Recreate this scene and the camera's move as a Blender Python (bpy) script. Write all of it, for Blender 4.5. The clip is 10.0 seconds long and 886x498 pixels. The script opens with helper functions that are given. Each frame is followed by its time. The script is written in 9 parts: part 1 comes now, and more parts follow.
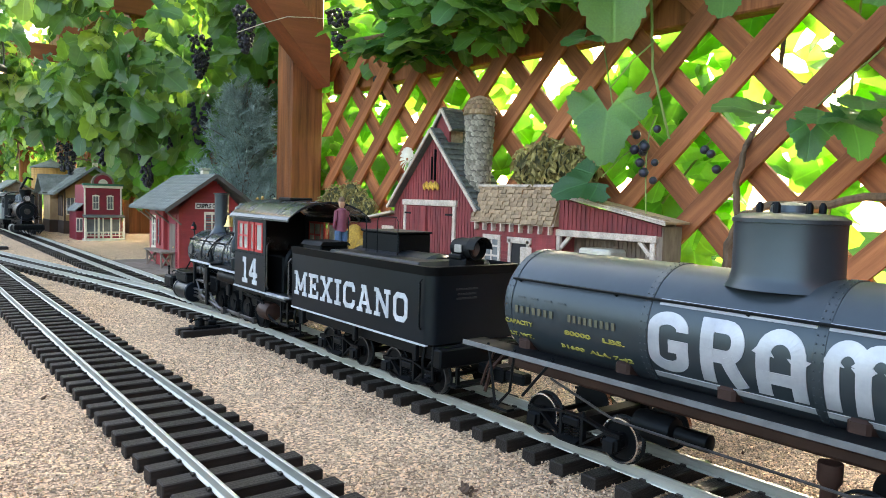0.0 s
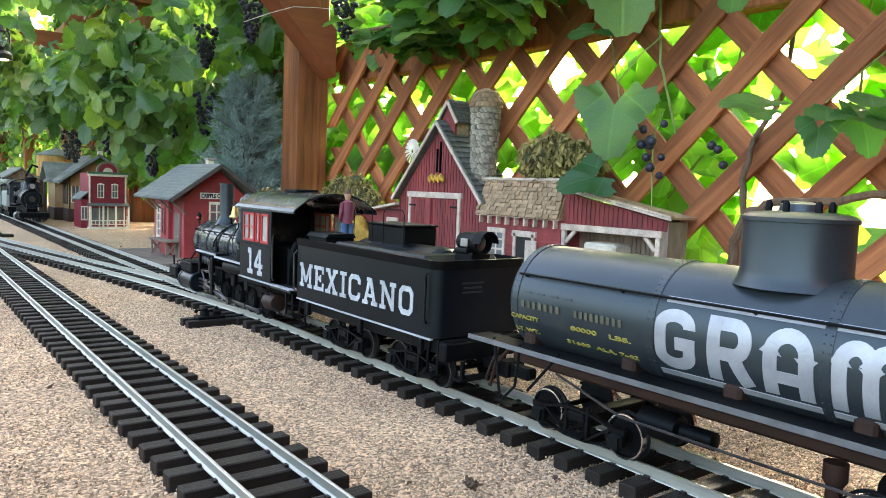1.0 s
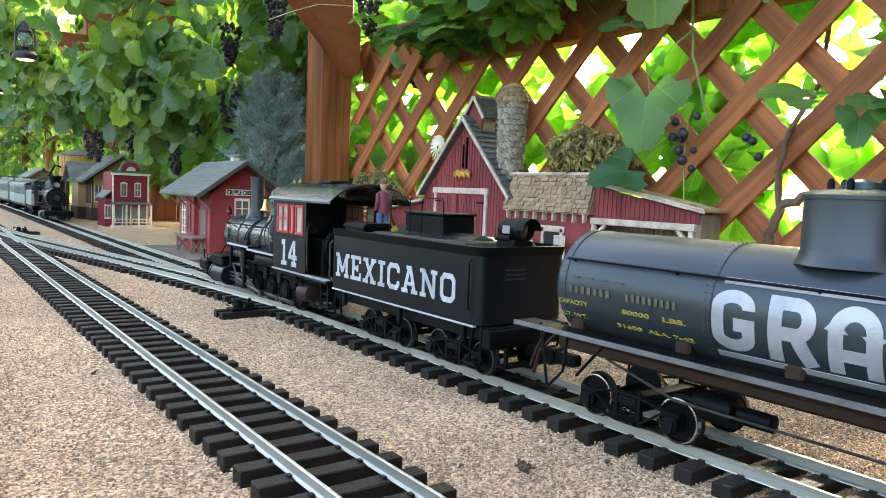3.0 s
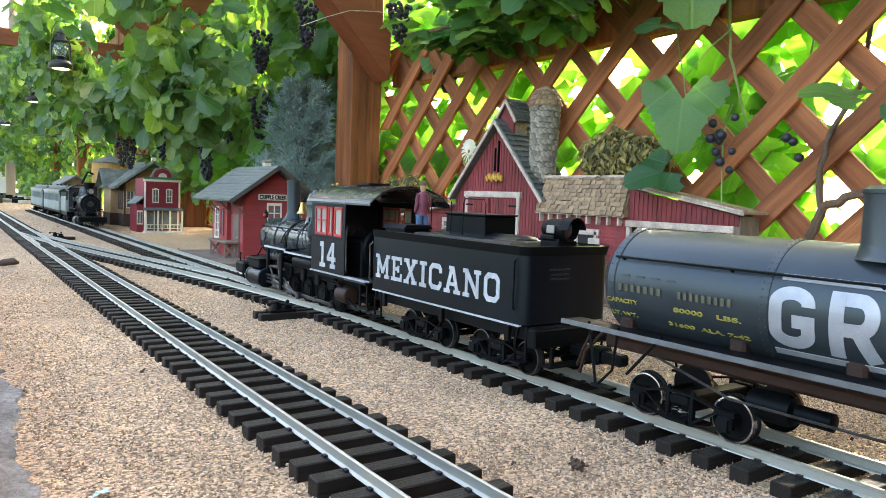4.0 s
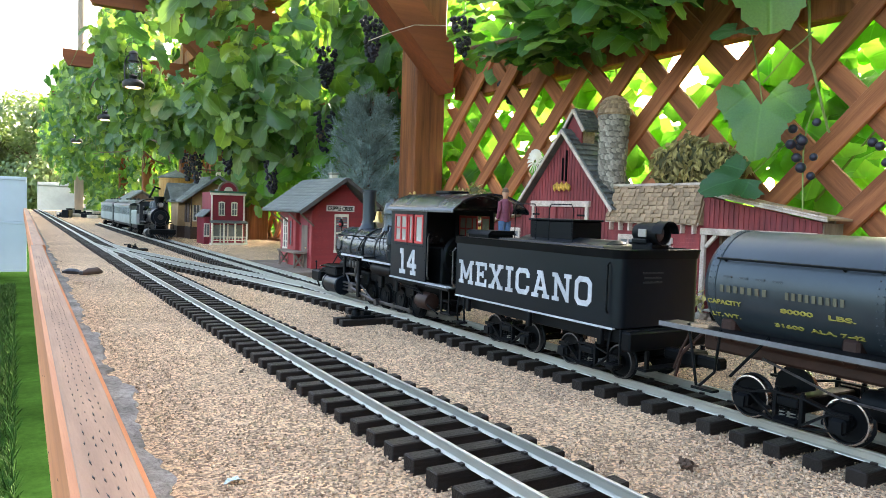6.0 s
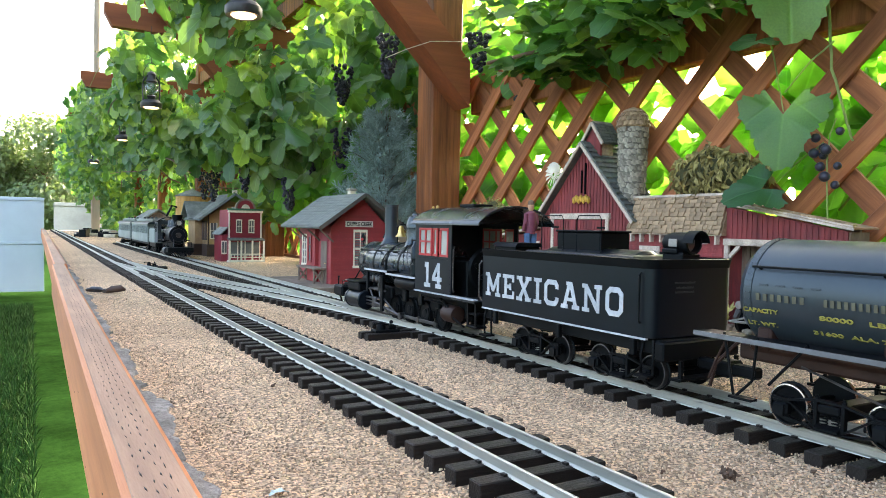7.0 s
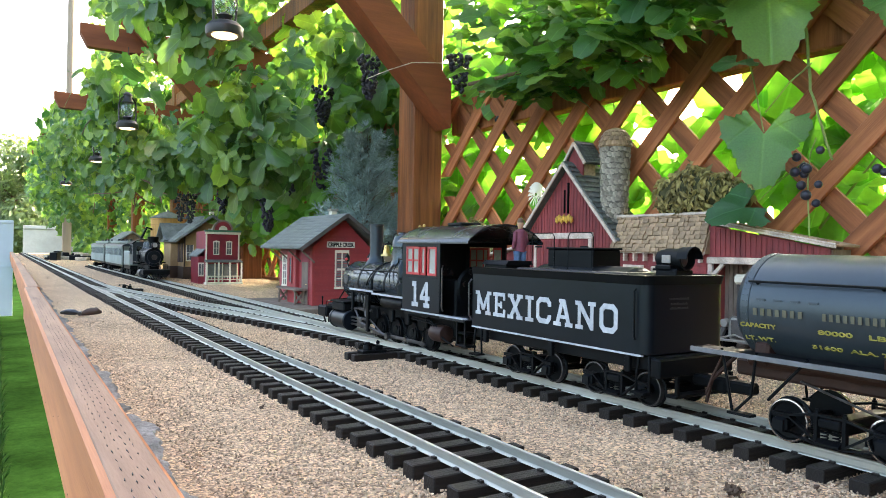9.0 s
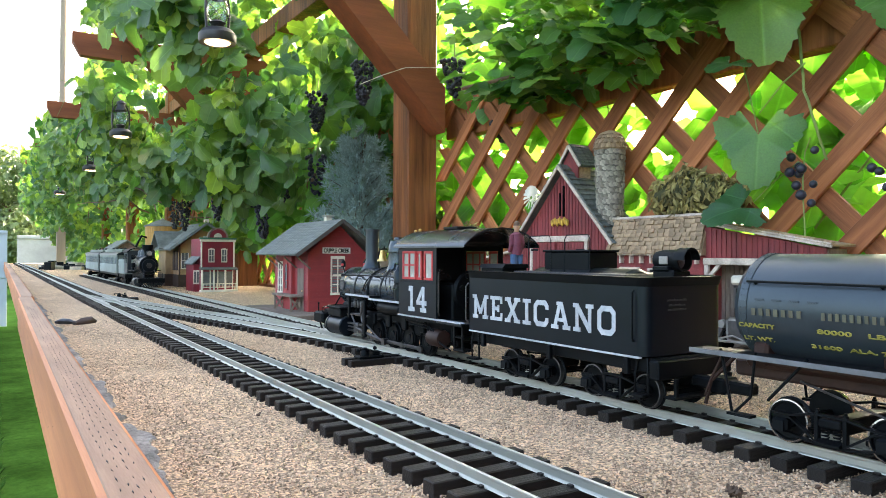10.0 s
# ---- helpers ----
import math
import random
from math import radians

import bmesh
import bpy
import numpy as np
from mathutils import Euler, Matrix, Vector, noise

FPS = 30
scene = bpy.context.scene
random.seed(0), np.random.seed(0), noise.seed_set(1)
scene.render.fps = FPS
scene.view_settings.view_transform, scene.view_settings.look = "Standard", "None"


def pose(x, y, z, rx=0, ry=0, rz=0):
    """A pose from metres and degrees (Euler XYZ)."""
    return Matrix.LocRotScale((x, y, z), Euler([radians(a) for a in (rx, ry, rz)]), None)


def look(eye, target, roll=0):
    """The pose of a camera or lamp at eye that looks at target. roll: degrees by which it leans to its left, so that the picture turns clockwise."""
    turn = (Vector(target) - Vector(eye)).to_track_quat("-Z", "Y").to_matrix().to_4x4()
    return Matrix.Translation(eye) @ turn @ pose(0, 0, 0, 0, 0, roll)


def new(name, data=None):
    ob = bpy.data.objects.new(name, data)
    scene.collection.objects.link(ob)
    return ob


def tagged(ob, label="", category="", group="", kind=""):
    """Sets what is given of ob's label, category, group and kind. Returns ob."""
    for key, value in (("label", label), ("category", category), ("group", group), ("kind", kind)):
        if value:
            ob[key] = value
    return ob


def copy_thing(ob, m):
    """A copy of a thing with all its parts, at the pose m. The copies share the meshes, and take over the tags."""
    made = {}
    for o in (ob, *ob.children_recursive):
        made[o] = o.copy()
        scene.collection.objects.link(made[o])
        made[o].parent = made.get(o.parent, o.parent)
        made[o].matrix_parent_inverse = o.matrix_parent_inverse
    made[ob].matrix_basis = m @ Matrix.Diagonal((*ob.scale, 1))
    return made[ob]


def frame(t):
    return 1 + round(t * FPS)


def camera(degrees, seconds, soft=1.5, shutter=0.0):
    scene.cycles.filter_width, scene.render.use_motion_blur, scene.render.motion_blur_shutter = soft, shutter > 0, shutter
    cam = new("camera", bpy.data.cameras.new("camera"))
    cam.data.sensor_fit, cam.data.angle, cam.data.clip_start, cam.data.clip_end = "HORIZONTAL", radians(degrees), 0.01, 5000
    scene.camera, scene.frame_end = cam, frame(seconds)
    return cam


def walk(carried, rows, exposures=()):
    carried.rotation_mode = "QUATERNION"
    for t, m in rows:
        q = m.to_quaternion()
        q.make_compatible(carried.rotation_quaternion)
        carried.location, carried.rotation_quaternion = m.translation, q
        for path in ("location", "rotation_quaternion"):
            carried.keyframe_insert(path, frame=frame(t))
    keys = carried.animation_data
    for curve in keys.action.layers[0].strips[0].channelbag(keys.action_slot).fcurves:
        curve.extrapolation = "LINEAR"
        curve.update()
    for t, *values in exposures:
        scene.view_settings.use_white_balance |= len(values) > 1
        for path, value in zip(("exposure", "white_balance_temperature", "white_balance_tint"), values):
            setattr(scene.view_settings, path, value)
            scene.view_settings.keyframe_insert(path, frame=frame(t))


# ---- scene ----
cam = camera(63.5, 10.0, soft=0.9)
PATH = [
    (0, (-0.185, 0.239, 0.196), (1.045, 1.809, 0.058), 1.7),
    (0.5, (-0.187, 0.24, 0.199), (1.042, 1.81, 0.042), 2.0),
    (1, (-0.187, 0.241, 0.198), (1.036, 1.815, 0.036), 2.3),
    (1.5, (-0.188, 0.242, 0.196), (1.029, 1.821, 0.036), 2.3),
    (2, (-0.193, 0.245, 0.195), (1.02, 1.827, 0.032), 2.1),
    (2.5, (-0.199, 0.251, 0.189), (1.009, 1.837, 0.028), 2.2),
    (4, (-0.224, 0.267, 0.176), (0.918, 1.902, 0.035), 2.1),
    (4.5, (-0.231, 0.272, 0.174), (0.887, 1.925, 0.051), 1.9),
    (5, (-0.24, 0.277, 0.17), (0.857, 1.945, 0.056), 1.9),
    (5.5, (-0.253, 0.277, 0.167), (0.811, 1.967, 0.055), 2.0),
    (6.8, (-0.277, 0.284, 0.1645), (0.719, 2.016, 0.082), 1.3),
    (7, (-0.28, 0.285, 0.163), (0.72, 2.016, 0.098), 1.1),
    (7.5, (-0.284, 0.292, 0.162), (0.74, 2.01, 0.125), 0.4),
    (8, (-0.288, 0.298, 0.157), (0.757, 2.003, 0.141), 0.5),
    (8.5, (-0.288, 0.299, 0.157), (0.764, 2.0, 0.152), 0.8),
    (9, (-0.29, 0.299, 0.158), (0.767, 1.997, 0.156), 0.9),
    (9.5, (-0.29, 0.301, 0.158), (0.772, 1.996, 0.16), 0.4),
    (10, (-0.289, 0.302, 0.157), (0.778, 1.993, 0.169), 0.2),
]
walk(cam, [(t, look(eye, target, roll)) for t, eye, target, roll in PATH], [(0, 3.50, 7250, 14), (2.5, 3.47, 7200, 14), (5.5, 3.40, 7100, 14), (7.5, 3.36, 7050, 14), (10, 3.36, 7050, 14)])

# ---- light ----
SUN_AZ, SUN_EL = radians(62), radians(23)          # azimuth from +y towards +x
world = bpy.data.worlds.new("sky")
scene.world = world
world.use_nodes = True
_nt = world.node_tree
_sky = _nt.nodes.new("ShaderNodeTexSky")
_sky.sky_type, _sky.sun_disc = "NISHITA", False
_sky.sun_elevation, _sky.sun_rotation = SUN_EL, SUN_AZ
_sky.dust_density, _sky.air_density, _sky.ozone_density = 5.0, 1.0, 0.6
_nt.links.new(_sky.outputs["Color"], _nt.nodes["Background"].inputs["Color"])
_nt.nodes["Background"].inputs["Strength"].default_value = 0.15
sun = new("sun", bpy.data.lights.new("sun", "SUN"))
sun.data.energy, sun.data.angle, sun.data.color = 3.0, radians(10), (1.0, 0.93, 0.80)
_d = Vector((math.sin(SUN_AZ) * math.cos(SUN_EL), math.cos(SUN_AZ) * math.cos(SUN_EL), math.sin(SUN_EL)))
sun.matrix_world = look(_d * 50, (0, 0, 0))

# ---- materials ----


def mat(name, a, b=None, scale=30, rough=0.6, metal=0.0, bump=0.0, bscale=None, stretch=(1, 1, 1), rnd=0.0,
        island=0.0, coarse=0.25, emit=None, coat=0.0, spec=0.5, tint=None):
    """Noise-mottled surface: a and b are its two colours, stretch draws the grain out along an axis."""
    m = bpy.data.materials.new(name)
    m.use_nodes = True
    nt = m.node_tree
    N, L = nt.nodes, nt.links
    p = N["Principled BSDF"]
    p.inputs["Roughness"].default_value = rough
    p.inputs["Metallic"].default_value = metal
    p.inputs["Coat Weight"].default_value = coat
    p.inputs["Specular IOR Level"].default_value = spec
    # tint puts a sky colour into the sheen
    if tint:
        p.inputs["Specular Tint"].default_value = (*tint, 1)
    b = b or tuple(c * 0.7 for c in a)
    tc = N.new("ShaderNodeTexCoord")
    mp = N.new("ShaderNodeMapping")
    mp.inputs["Scale"].default_value = stretch
    L.new(tc.outputs["Object"], mp.inputs["Vector"])
    n1 = N.new("ShaderNodeTexNoise")
    n1.inputs["Scale"].default_value, n1.inputs["Detail"].default_value = scale, 6
    n1.inputs["Roughness"].default_value = 0.65
    L.new(mp.outputs["Vector"], n1.inputs["Vector"])
    n2 = N.new("ShaderNodeTexNoise")
    n2.inputs["Scale"].default_value = scale * 0.13
    L.new(mp.outputs["Vector"], n2.inputs["Vector"])
    rp = N.new("ShaderNodeValToRGB")
    rp.color_ramp.elements[0].position, rp.color_ramp.elements[1].position = 0.32, 0.68
    rp.color_ramp.elements[0].color, rp.color_ramp.elements[1].color = (*b, 1), (*a, 1)
    L.new(n1.outputs["Fac"], rp.inputs["Fac"])
    hv = N.new("ShaderNodeHueSaturation")
    L.new(rp.outputs["Color"], hv.inputs["Color"])
    mr = N.new("ShaderNodeMapRange")
    mr.inputs["To Min"].default_value, mr.inputs["To Max"].default_value = 1 - coarse, 1 + coarse
    mr.inputs["From Min"].default_value, mr.inputs["From Max"].default_value = 0.3, 0.7
    L.new(n2.outputs["Fac"], mr.inputs["Value"])
    val = mr.outputs["Result"]
    for amount, node, sock in ((rnd, "ShaderNodeObjectInfo", "Random"), (island, "ShaderNodeNewGeometry", "Random Per Island")):
        if amount:
            src = N.new(node)
            r2 = N.new("ShaderNodeMapRange")
            r2.inputs["To Min"].default_value, r2.inputs["To Max"].default_value = 1 - amount, 1 + amount
            L.new(src.outputs[sock], r2.inputs["Value"])
            mu = N.new("ShaderNodeMath")
            mu.operation = "MULTIPLY"
            L.new(val, mu.inputs[0]), L.new(r2.outputs["Result"], mu.inputs[1])
            val = mu.outputs[0]
    L.new(val, hv.inputs["Value"])
    L.new(hv.outputs["Color"], p.inputs["Base Color"])
    if bump:
        n3 = N.new("ShaderNodeTexNoise")
        n3.inputs["Scale"].default_value, n3.inputs["Detail"].default_value = bscale or scale * 2, 4
        L.new(mp.outputs["Vector"], n3.inputs["Vector"])
        bp = N.new("ShaderNodeBump")
        bp.inputs["Strength"].default_value, bp.inputs["Distance"].default_value = bump, 0.002
        L.new(n3.outputs["Fac"], bp.inputs["Height"])
        L.new(bp.outputs["Normal"], p.inputs["Normal"])
    r3 = N.new("ShaderNodeMapRange")
    r3.inputs["To Min"].default_value, r3.inputs["To Max"].default_value = max(rough - 0.1, 0.02), min(rough + 0.1, 1)
    L.new(n1.outputs["Fac"], r3.inputs["Value"]), L.new(r3.outputs["Result"], p.inputs["Roughness"])
    if emit:
        p.inputs["Emission Color"].default_value = (*emit[0], 1)
        p.inputs["Emission Strength"].default_value = emit[1]
    return m


def gravel_mat():
    """Crushed tan granite, about 2.5 mm grains."""
    m = mat("gravel", (0.530, 0.374, 0.238), (0.386, 0.268, 0.168), scale=6, rough=0.92, coarse=0.16)
    nt = m.node_tree
    N, L = nt.nodes, nt.links
    p = N["Principled BSDF"]
    old = p.inputs["Base Color"].links[0].from_socket
    tc = N.new("ShaderNodeTexCoord")
    v = N.new("ShaderNodeTexVoronoi")
    v.inputs["Scale"].default_value = 500
    L.new(tc.outputs["Object"], v.inputs["Vector"])
    rp = N.new("ShaderNodeValToRGB")
    e = rp.color_ramp.elements
    e[0].position, e[0].color = 0.0, (0.30, 0.27, 0.25, 1)
    e[1].position, e[1].color = 1.0, (1.9, 1.78, 1.62, 1)
    e.new(0.55).color = (1.0, 1.0, 1.0, 1)
    sep = N.new("ShaderNodeSeparateColor")
    L.new(v.outputs["Color"], sep.inputs["Color"]), L.new(sep.outputs["Red"], rp.inputs["Fac"])
    mx = N.new("ShaderNodeMix")
    mx.data_type, mx.blend_type = "RGBA", "MULTIPLY"
    mx.inputs["Factor"].default_value = 1.0
    L.new(old, mx.inputs["A"]), L.new(rp.outputs["Color"], mx.inputs["B"])
    L.new(mx.outputs["Result"], p.inputs["Base Color"])
    bp = N.new("ShaderNodeBump")
    bp.invert = True
    bp.inputs["Strength"].default_value, bp.inputs["Distance"].default_value = 0.9, 0.0016
    L.new(v.outputs["Distance"], bp.inputs["Height"]), L.new(bp.outputs["Normal"], p.inputs["Normal"])
    return m


def leaf_mat(name, dark, light, trans, rnd="ShaderNodeNewGeometry"):
    """Vine leaf: diffuse and light-passing, veined, each leaf its own tint."""
    m = bpy.data.materials.new(name)
    m.use_nodes = True
    nt = m.node_tree
    N, L = nt.nodes, nt.links
    p = N["Principled BSDF"]
    out = N["Material Output"]
    r = N.new(rnd)
    sock = r.outputs["Random Per Island"] if rnd == "ShaderNodeNewGeometry" else r.outputs["Random"]
    rp = N.new("ShaderNodeValToRGB")
    rp.color_ramp.elements[0].color, rp.color_ramp.elements[1].color = (*dark, 1), (*light, 1)
    mid = rp.color_ramp.elements.new(0.72)
    mid.color = (*[a * 0.6 + b * 0.4 for a, b in zip(dark, light)], 1)
    L.new(sock, rp.inputs["Fac"])
    tc = N.new("ShaderNodeTexCoord")
    n = N.new("ShaderNodeTexNoise")
    n.inputs["Scale"].default_value, n.inputs["Detail"].default_value = 55, 5
    L.new(tc.outputs["Object"], n.inputs["Vector"])
    mr = N.new("ShaderNodeMapRange")
    mr.inputs["To Min"].default_value, mr.inputs["To Max"].default_value = 0.75, 1.25
    L.new(n.outputs["Fac"], mr.inputs["Value"])
    # five pale veins that fan out from the stalk, in the leaf's own plane
    at = N.new("ShaderNodeAttribute")
    at.attribute_name = "leaf_plane"
    sx = N.new("ShaderNodeSeparateXYZ")
    L.new(at.outputs["Vector"], sx.inputs["Vector"])

    def calc(op, a, b=None):
        n = N.new("ShaderNodeMath")
        n.operation = op
        for i, w in enumerate((a, b)):
            if isinstance(w, (int, float)):
                n.inputs[i].default_value = w
            elif w is not None:
                L.new(w, n.inputs[i])
        return n.outputs[0]
    ang = calc("ARCTAN2", sx.outputs["X"], calc("ADD", sx.outputs["Y"], -0.02))
    rad = calc("SQRT", calc("ADD", calc("MULTIPLY", sx.outputs["X"], sx.outputs["X"]), calc("MULTIPLY", sx.outputs["Y"], sx.outputs["Y"])))
    off = calc("MULTIPLY", calc("PINGPONG", calc("ADD", ang, 8.7), 0.435), rad)
    vein = calc("SUBTRACT", 1.0, calc("MINIMUM", calc("DIVIDE", off, 0.022), 1.0))
    rib = calc("MULTIPLY", calc("SUBTRACT", 1.0, calc("MINIMUM", calc("DIVIDE", calc("PINGPONG", calc("ADD", rad, calc("MULTIPLY", off, 0.9)), 0.055), 0.012), 1.0)), 0.10)
    vv = calc("MAXIMUM", vein, rib)
    val = calc("MULTIPLY", mr.outputs["Result"], calc("ADD", 1.0, calc("MULTIPLY", vv, 0.32)))
    hv = N.new("ShaderNodeHueSaturation")
    L.new(rp.outputs["Color"], hv.inputs["Color"]), L.new(val, hv.inputs["Value"])
    L.new(hv.outputs["Color"], p.inputs["Base Color"])
    p.inputs["Roughness"].default_value, p.inputs["Specular IOR Level"].default_value = 0.42, 0.5
    bp = N.new("ShaderNodeBump")
    bp.invert = True
    bp.inputs["Strength"].default_value, bp.inputs["Distance"].default_value = 0.3, 0.003
    L.new(vv, bp.inputs["Height"]), L.new(bp.outputs["Normal"], p.inputs["Normal"])
    t = N.new("ShaderNodeBsdfTranslucent")
    t2 = N.new("ShaderNodeMix")
    t2.data_type, t2.blend_type = "RGBA", "MULTIPLY"
    t2.inputs["Factor"].default_value = 1.0
    t2.inputs["B"].default_value = (2.3, 2.3, 1.0, 1)
    L.new(hv.outputs["Color"], t2.inputs["A"]), L.new(t2.outputs["Result"], t.inputs["Color"])
    mx = N.new("ShaderNodeMixShader")
    mx.inputs["Fac"].default_value = trans
    L.new(p.outputs["BSDF"], mx.inputs[1]), L.new(t.outputs["BSDF"], mx.inputs[2])
    L.new(mx.outputs["Shader"], out.inputs["Surface"])
    return m


def glass_mat(name, col=(0.9, 0.95, 0.95), rough=0.05):
    m = bpy.data.materials.new(name)
    m.use_nodes = True
    p = m.node_tree.nodes["Principled BSDF"]
    p.inputs["Base Color"].default_value = (*col, 1)
    p.inputs["Roughness"].default_value, p.inputs["Transmission Weight"].default_value = rough, 1.0
    return m


M_GRAVEL = gravel_mat()
M_CONC = mat("concrete", (0.29, 0.28, 0.262), (0.12, 0.115, 0.105), 160, 0.9, bump=1.0, bscale=420, coarse=0.4)
M_CURB = mat("stained_curb_board", (0.57, 0.225, 0.095), (0.44, 0.150, 0.058), 12, 0.7, stretch=(6, 0.35, 6), bump=0.25, bscale=120, coarse=0.2)
M_CURBTOP = mat("worn_curb_top", (0.34, 0.21, 0.135), (0.22, 0.13, 0.083), 14, 0.8, stretch=(5, 0.5, 5), bump=0.3, bscale=150, coarse=0.25)
M_WOOD = mat("redwood_stain", (0.36, 0.125, 0.042), (0.105, 0.034, 0.014), 9, 0.62, stretch=(6, 6, 0.30), bump=0.6, bscale=60, coarse=0.55, spec=0.25)
M_WOODX = mat("redwood_stain_rafter", (0.23, 0.066, 0.025), (0.17, 0.048, 0.019), 14, 0.7, spec=0.25, stretch=(0.5, 5, 5), bump=0.3, bscale=60, coarse=0.3)
M_LATT = mat("lattice_stain", (0.38, 0.142, 0.058), (0.20, 0.068, 0.028), 16, 0.75, spec=0.25, bump=0.5, bscale=70, stretch=(6, 6, 0.4), rnd=0.25, coarse=0.35)
M_GRASS = mat("lawn", (0.019, 0.052, 0.011), (0.011, 0.032, 0.007), 30, 0.95, bump=0.6, bscale=60, coarse=0.3, spec=0.0)
M_BLADE = mat("grass_blade", (0.033, 0.088, 0.018), (0.018, 0.055, 0.011), 5, 0.8, island=0.35, spec=0.1)
M_TIE = mat("tie_plastic", (0.016, 0.013, 0.011), (0.009, 0.0075, 0.0065), 60, 0.55, stretch=(0.4, 5, 5), bump=0.4, bscale=160, rnd=0.2, spec=0.2)
M_RAIL = mat("rail_metal", (0.50, 0.52, 0.475), (0.38, 0.39, 0.355), 25, 0.46, metal=0.82, stretch=(1, 0.2, 1), coarse=0.15)
M_LEAF = leaf_mat("vine_leaf", (0.028, 0.092, 0.030), (0.170, 0.275, 0.052), 0.40)
M_SPRAY = leaf_mat("vine_leaf_spray", (0.045, 0.125, 0.032), (0.140, 0.250, 0.055), 0.50)
M_LEAFB = leaf_mat("vine_leaf_near", (0.026, 0.098, 0.034), (0.105, 0.210, 0.046), 0.42, "ShaderNodeObjectInfo")
# lighter, more light-passing copy of vine_leaf; sunlight is partly in its colour
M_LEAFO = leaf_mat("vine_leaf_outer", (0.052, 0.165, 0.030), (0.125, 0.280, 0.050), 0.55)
M_STEM = mat("vine_stem", (0.16, 0.10, 0.06), (0.08, 0.05, 0.03), 60, 0.8, stretch=(3, 3, 0.5), bump=0.5, bscale=120)
M_SHOOT = mat("green_shoot", (0.20, 0.26, 0.07), (0.12, 0.18, 0.04), 40, 0.6)
M_GRAPE = mat("grape_skin", (0.010, 0.012, 0.026), (0.005, 0.005, 0.010), 60, 0.5, island=0.5)
# blue bases and specular tints paint the sky's sheen into these dark paints
M_BLACK = mat("satin_black_paint", (0.0040, 0.0060, 0.0090), (0.0026, 0.0040, 0.0060), 40, 0.36, coarse=0.25, spec=0.27, tint=(0.72, 0.90, 1.0))
M_TANK = mat("satin_tank_paint", (0.026, 0.035, 0.041), (0.018, 0.024, 0.029), 30, 0.37, coarse=0.3, spec=0.55, tint=(0.75, 0.92, 1.0))
M_BOILER = mat("glossy_boiler_paint", (0.014, 0.020, 0.026), (0.009, 0.013, 0.017), 30, 0.26, coarse=0.3, spec=0.6, tint=(0.75, 0.92, 1.0))
M_BLACKM = mat("flat_black_paint", (0.0038, 0.0043, 0.0050), (0.0022, 0.0025, 0.003), 60, 0.5, coarse=0.3, spec=0.12, tint=(0.75, 0.92, 1.0))
M_SMOKE = mat("graphite_paint", (0.018, 0.023, 0.028), (0.012, 0.0155, 0.019), 60, 0.42, tint=(0.75, 0.92, 1.0))
M_STEEL = mat("dull_steel", (0.115, 0.118, 0.12), (0.045, 0.046, 0.048), 80, 0.4, metal=0.8)
M_BRASS = mat("brass", (0.72, 0.52, 0.22), (0.45, 0.30, 0.10), 80, 0.3, metal=1.0)
M_WHITE = mat("white_paint", (0.43, 0.46, 0.48), (0.27, 0.30, 0.32), 130, 0.6, coarse=0.18)
M_RED = mat("red_sash_paint", (0.50, 0.035, 0.035), (0.36, 0.025, 0.028), 60, 0.45)
M_GLAZE = mat("frosted_pane", (0.40, 0.40, 0.35), (0.27, 0.28, 0.25), 30, 0.25)
M_BROWN = mat("car_underframe_brown", (0.038, 0.018, 0.013), (0.020, 0.010, 0.008), 50, 0.55, spec=0.25)
M_YELLOW = mat("yellow_lettering", (0.33, 0.30, 0.06), (0.22, 0.20, 0.038), 80, 0.6)
M_DIMYELLOW = mat("faded_yellow_lettering", (0.105, 0.105, 0.065), (0.060, 0.060, 0.040), 80, 0.6)
M_DIMWHITE = mat("faded_lettering", (0.17, 0.17, 0.14), (0.11, 0.11, 0.09), 80, 0.6)
M_BARNRED = mat("barn_red", (0.215, 0.035, 0.034), (0.120, 0.022, 0.024), 90, 0.8, stretch=(1, 1, 0.25), bump=0.5, bscale=250, rnd=0.22, coarse=0.3)
M_DEPRED = mat("depot_red", (0.31, 0.034, 0.036), (0.235, 0.027, 0.029), 30, 0.65, rnd=0.07, coarse=0.15)
M_TRIM = mat("aged_white_trim", (0.58, 0.50, 0.42), (0.36, 0.285, 0.22), 420, 0.8, bump=0.3)
M_CREAM = mat("cream_paint", (0.68, 0.64, 0.52), (0.55, 0.51, 0.40), 80, 0.6)
M_SLATE = mat("grey_green_shingle", (0.115, 0.125, 0.112), (0.060, 0.068, 0.062), 120, 0.85, bump=0.5, rnd=0.22)
M_SHAKE = mat("tan_shake", (0.36, 0.25, 0.15), (0.23, 0.155, 0.09), 150, 0.85, bump=0.5, rnd=0.28)
M_TAR = mat("grey_roof", (0.185, 0.205, 0.190), (0.10, 0.112, 0.104), 220, 0.9, bump=0.6, bscale=500, rnd=0.12)
M_STONE = mat("cast_stone", (0.36, 0.325, 0.255), (0.18, 0.165, 0.13), 90, 0.9, bump=0.6, rnd=0.35)
M_STONEGAP = mat("silo_joint", (0.17, 0.155, 0.125), (0.09, 0.082, 0.066), 90, 0.95, bump=0.6)
M_GREYWOOD = mat("weathered_wood", (0.24, 0.19, 0.145), (0.12, 0.09, 0.07), 70, 0.85, stretch=(1, 1, 0.3), bump=0.4, rnd=0.2)
M_HAY = mat("straw", (0.50, 0.30, 0.045), (0.27, 0.16, 0.03), 120, 0.9, island=0.3, bump=0.5)
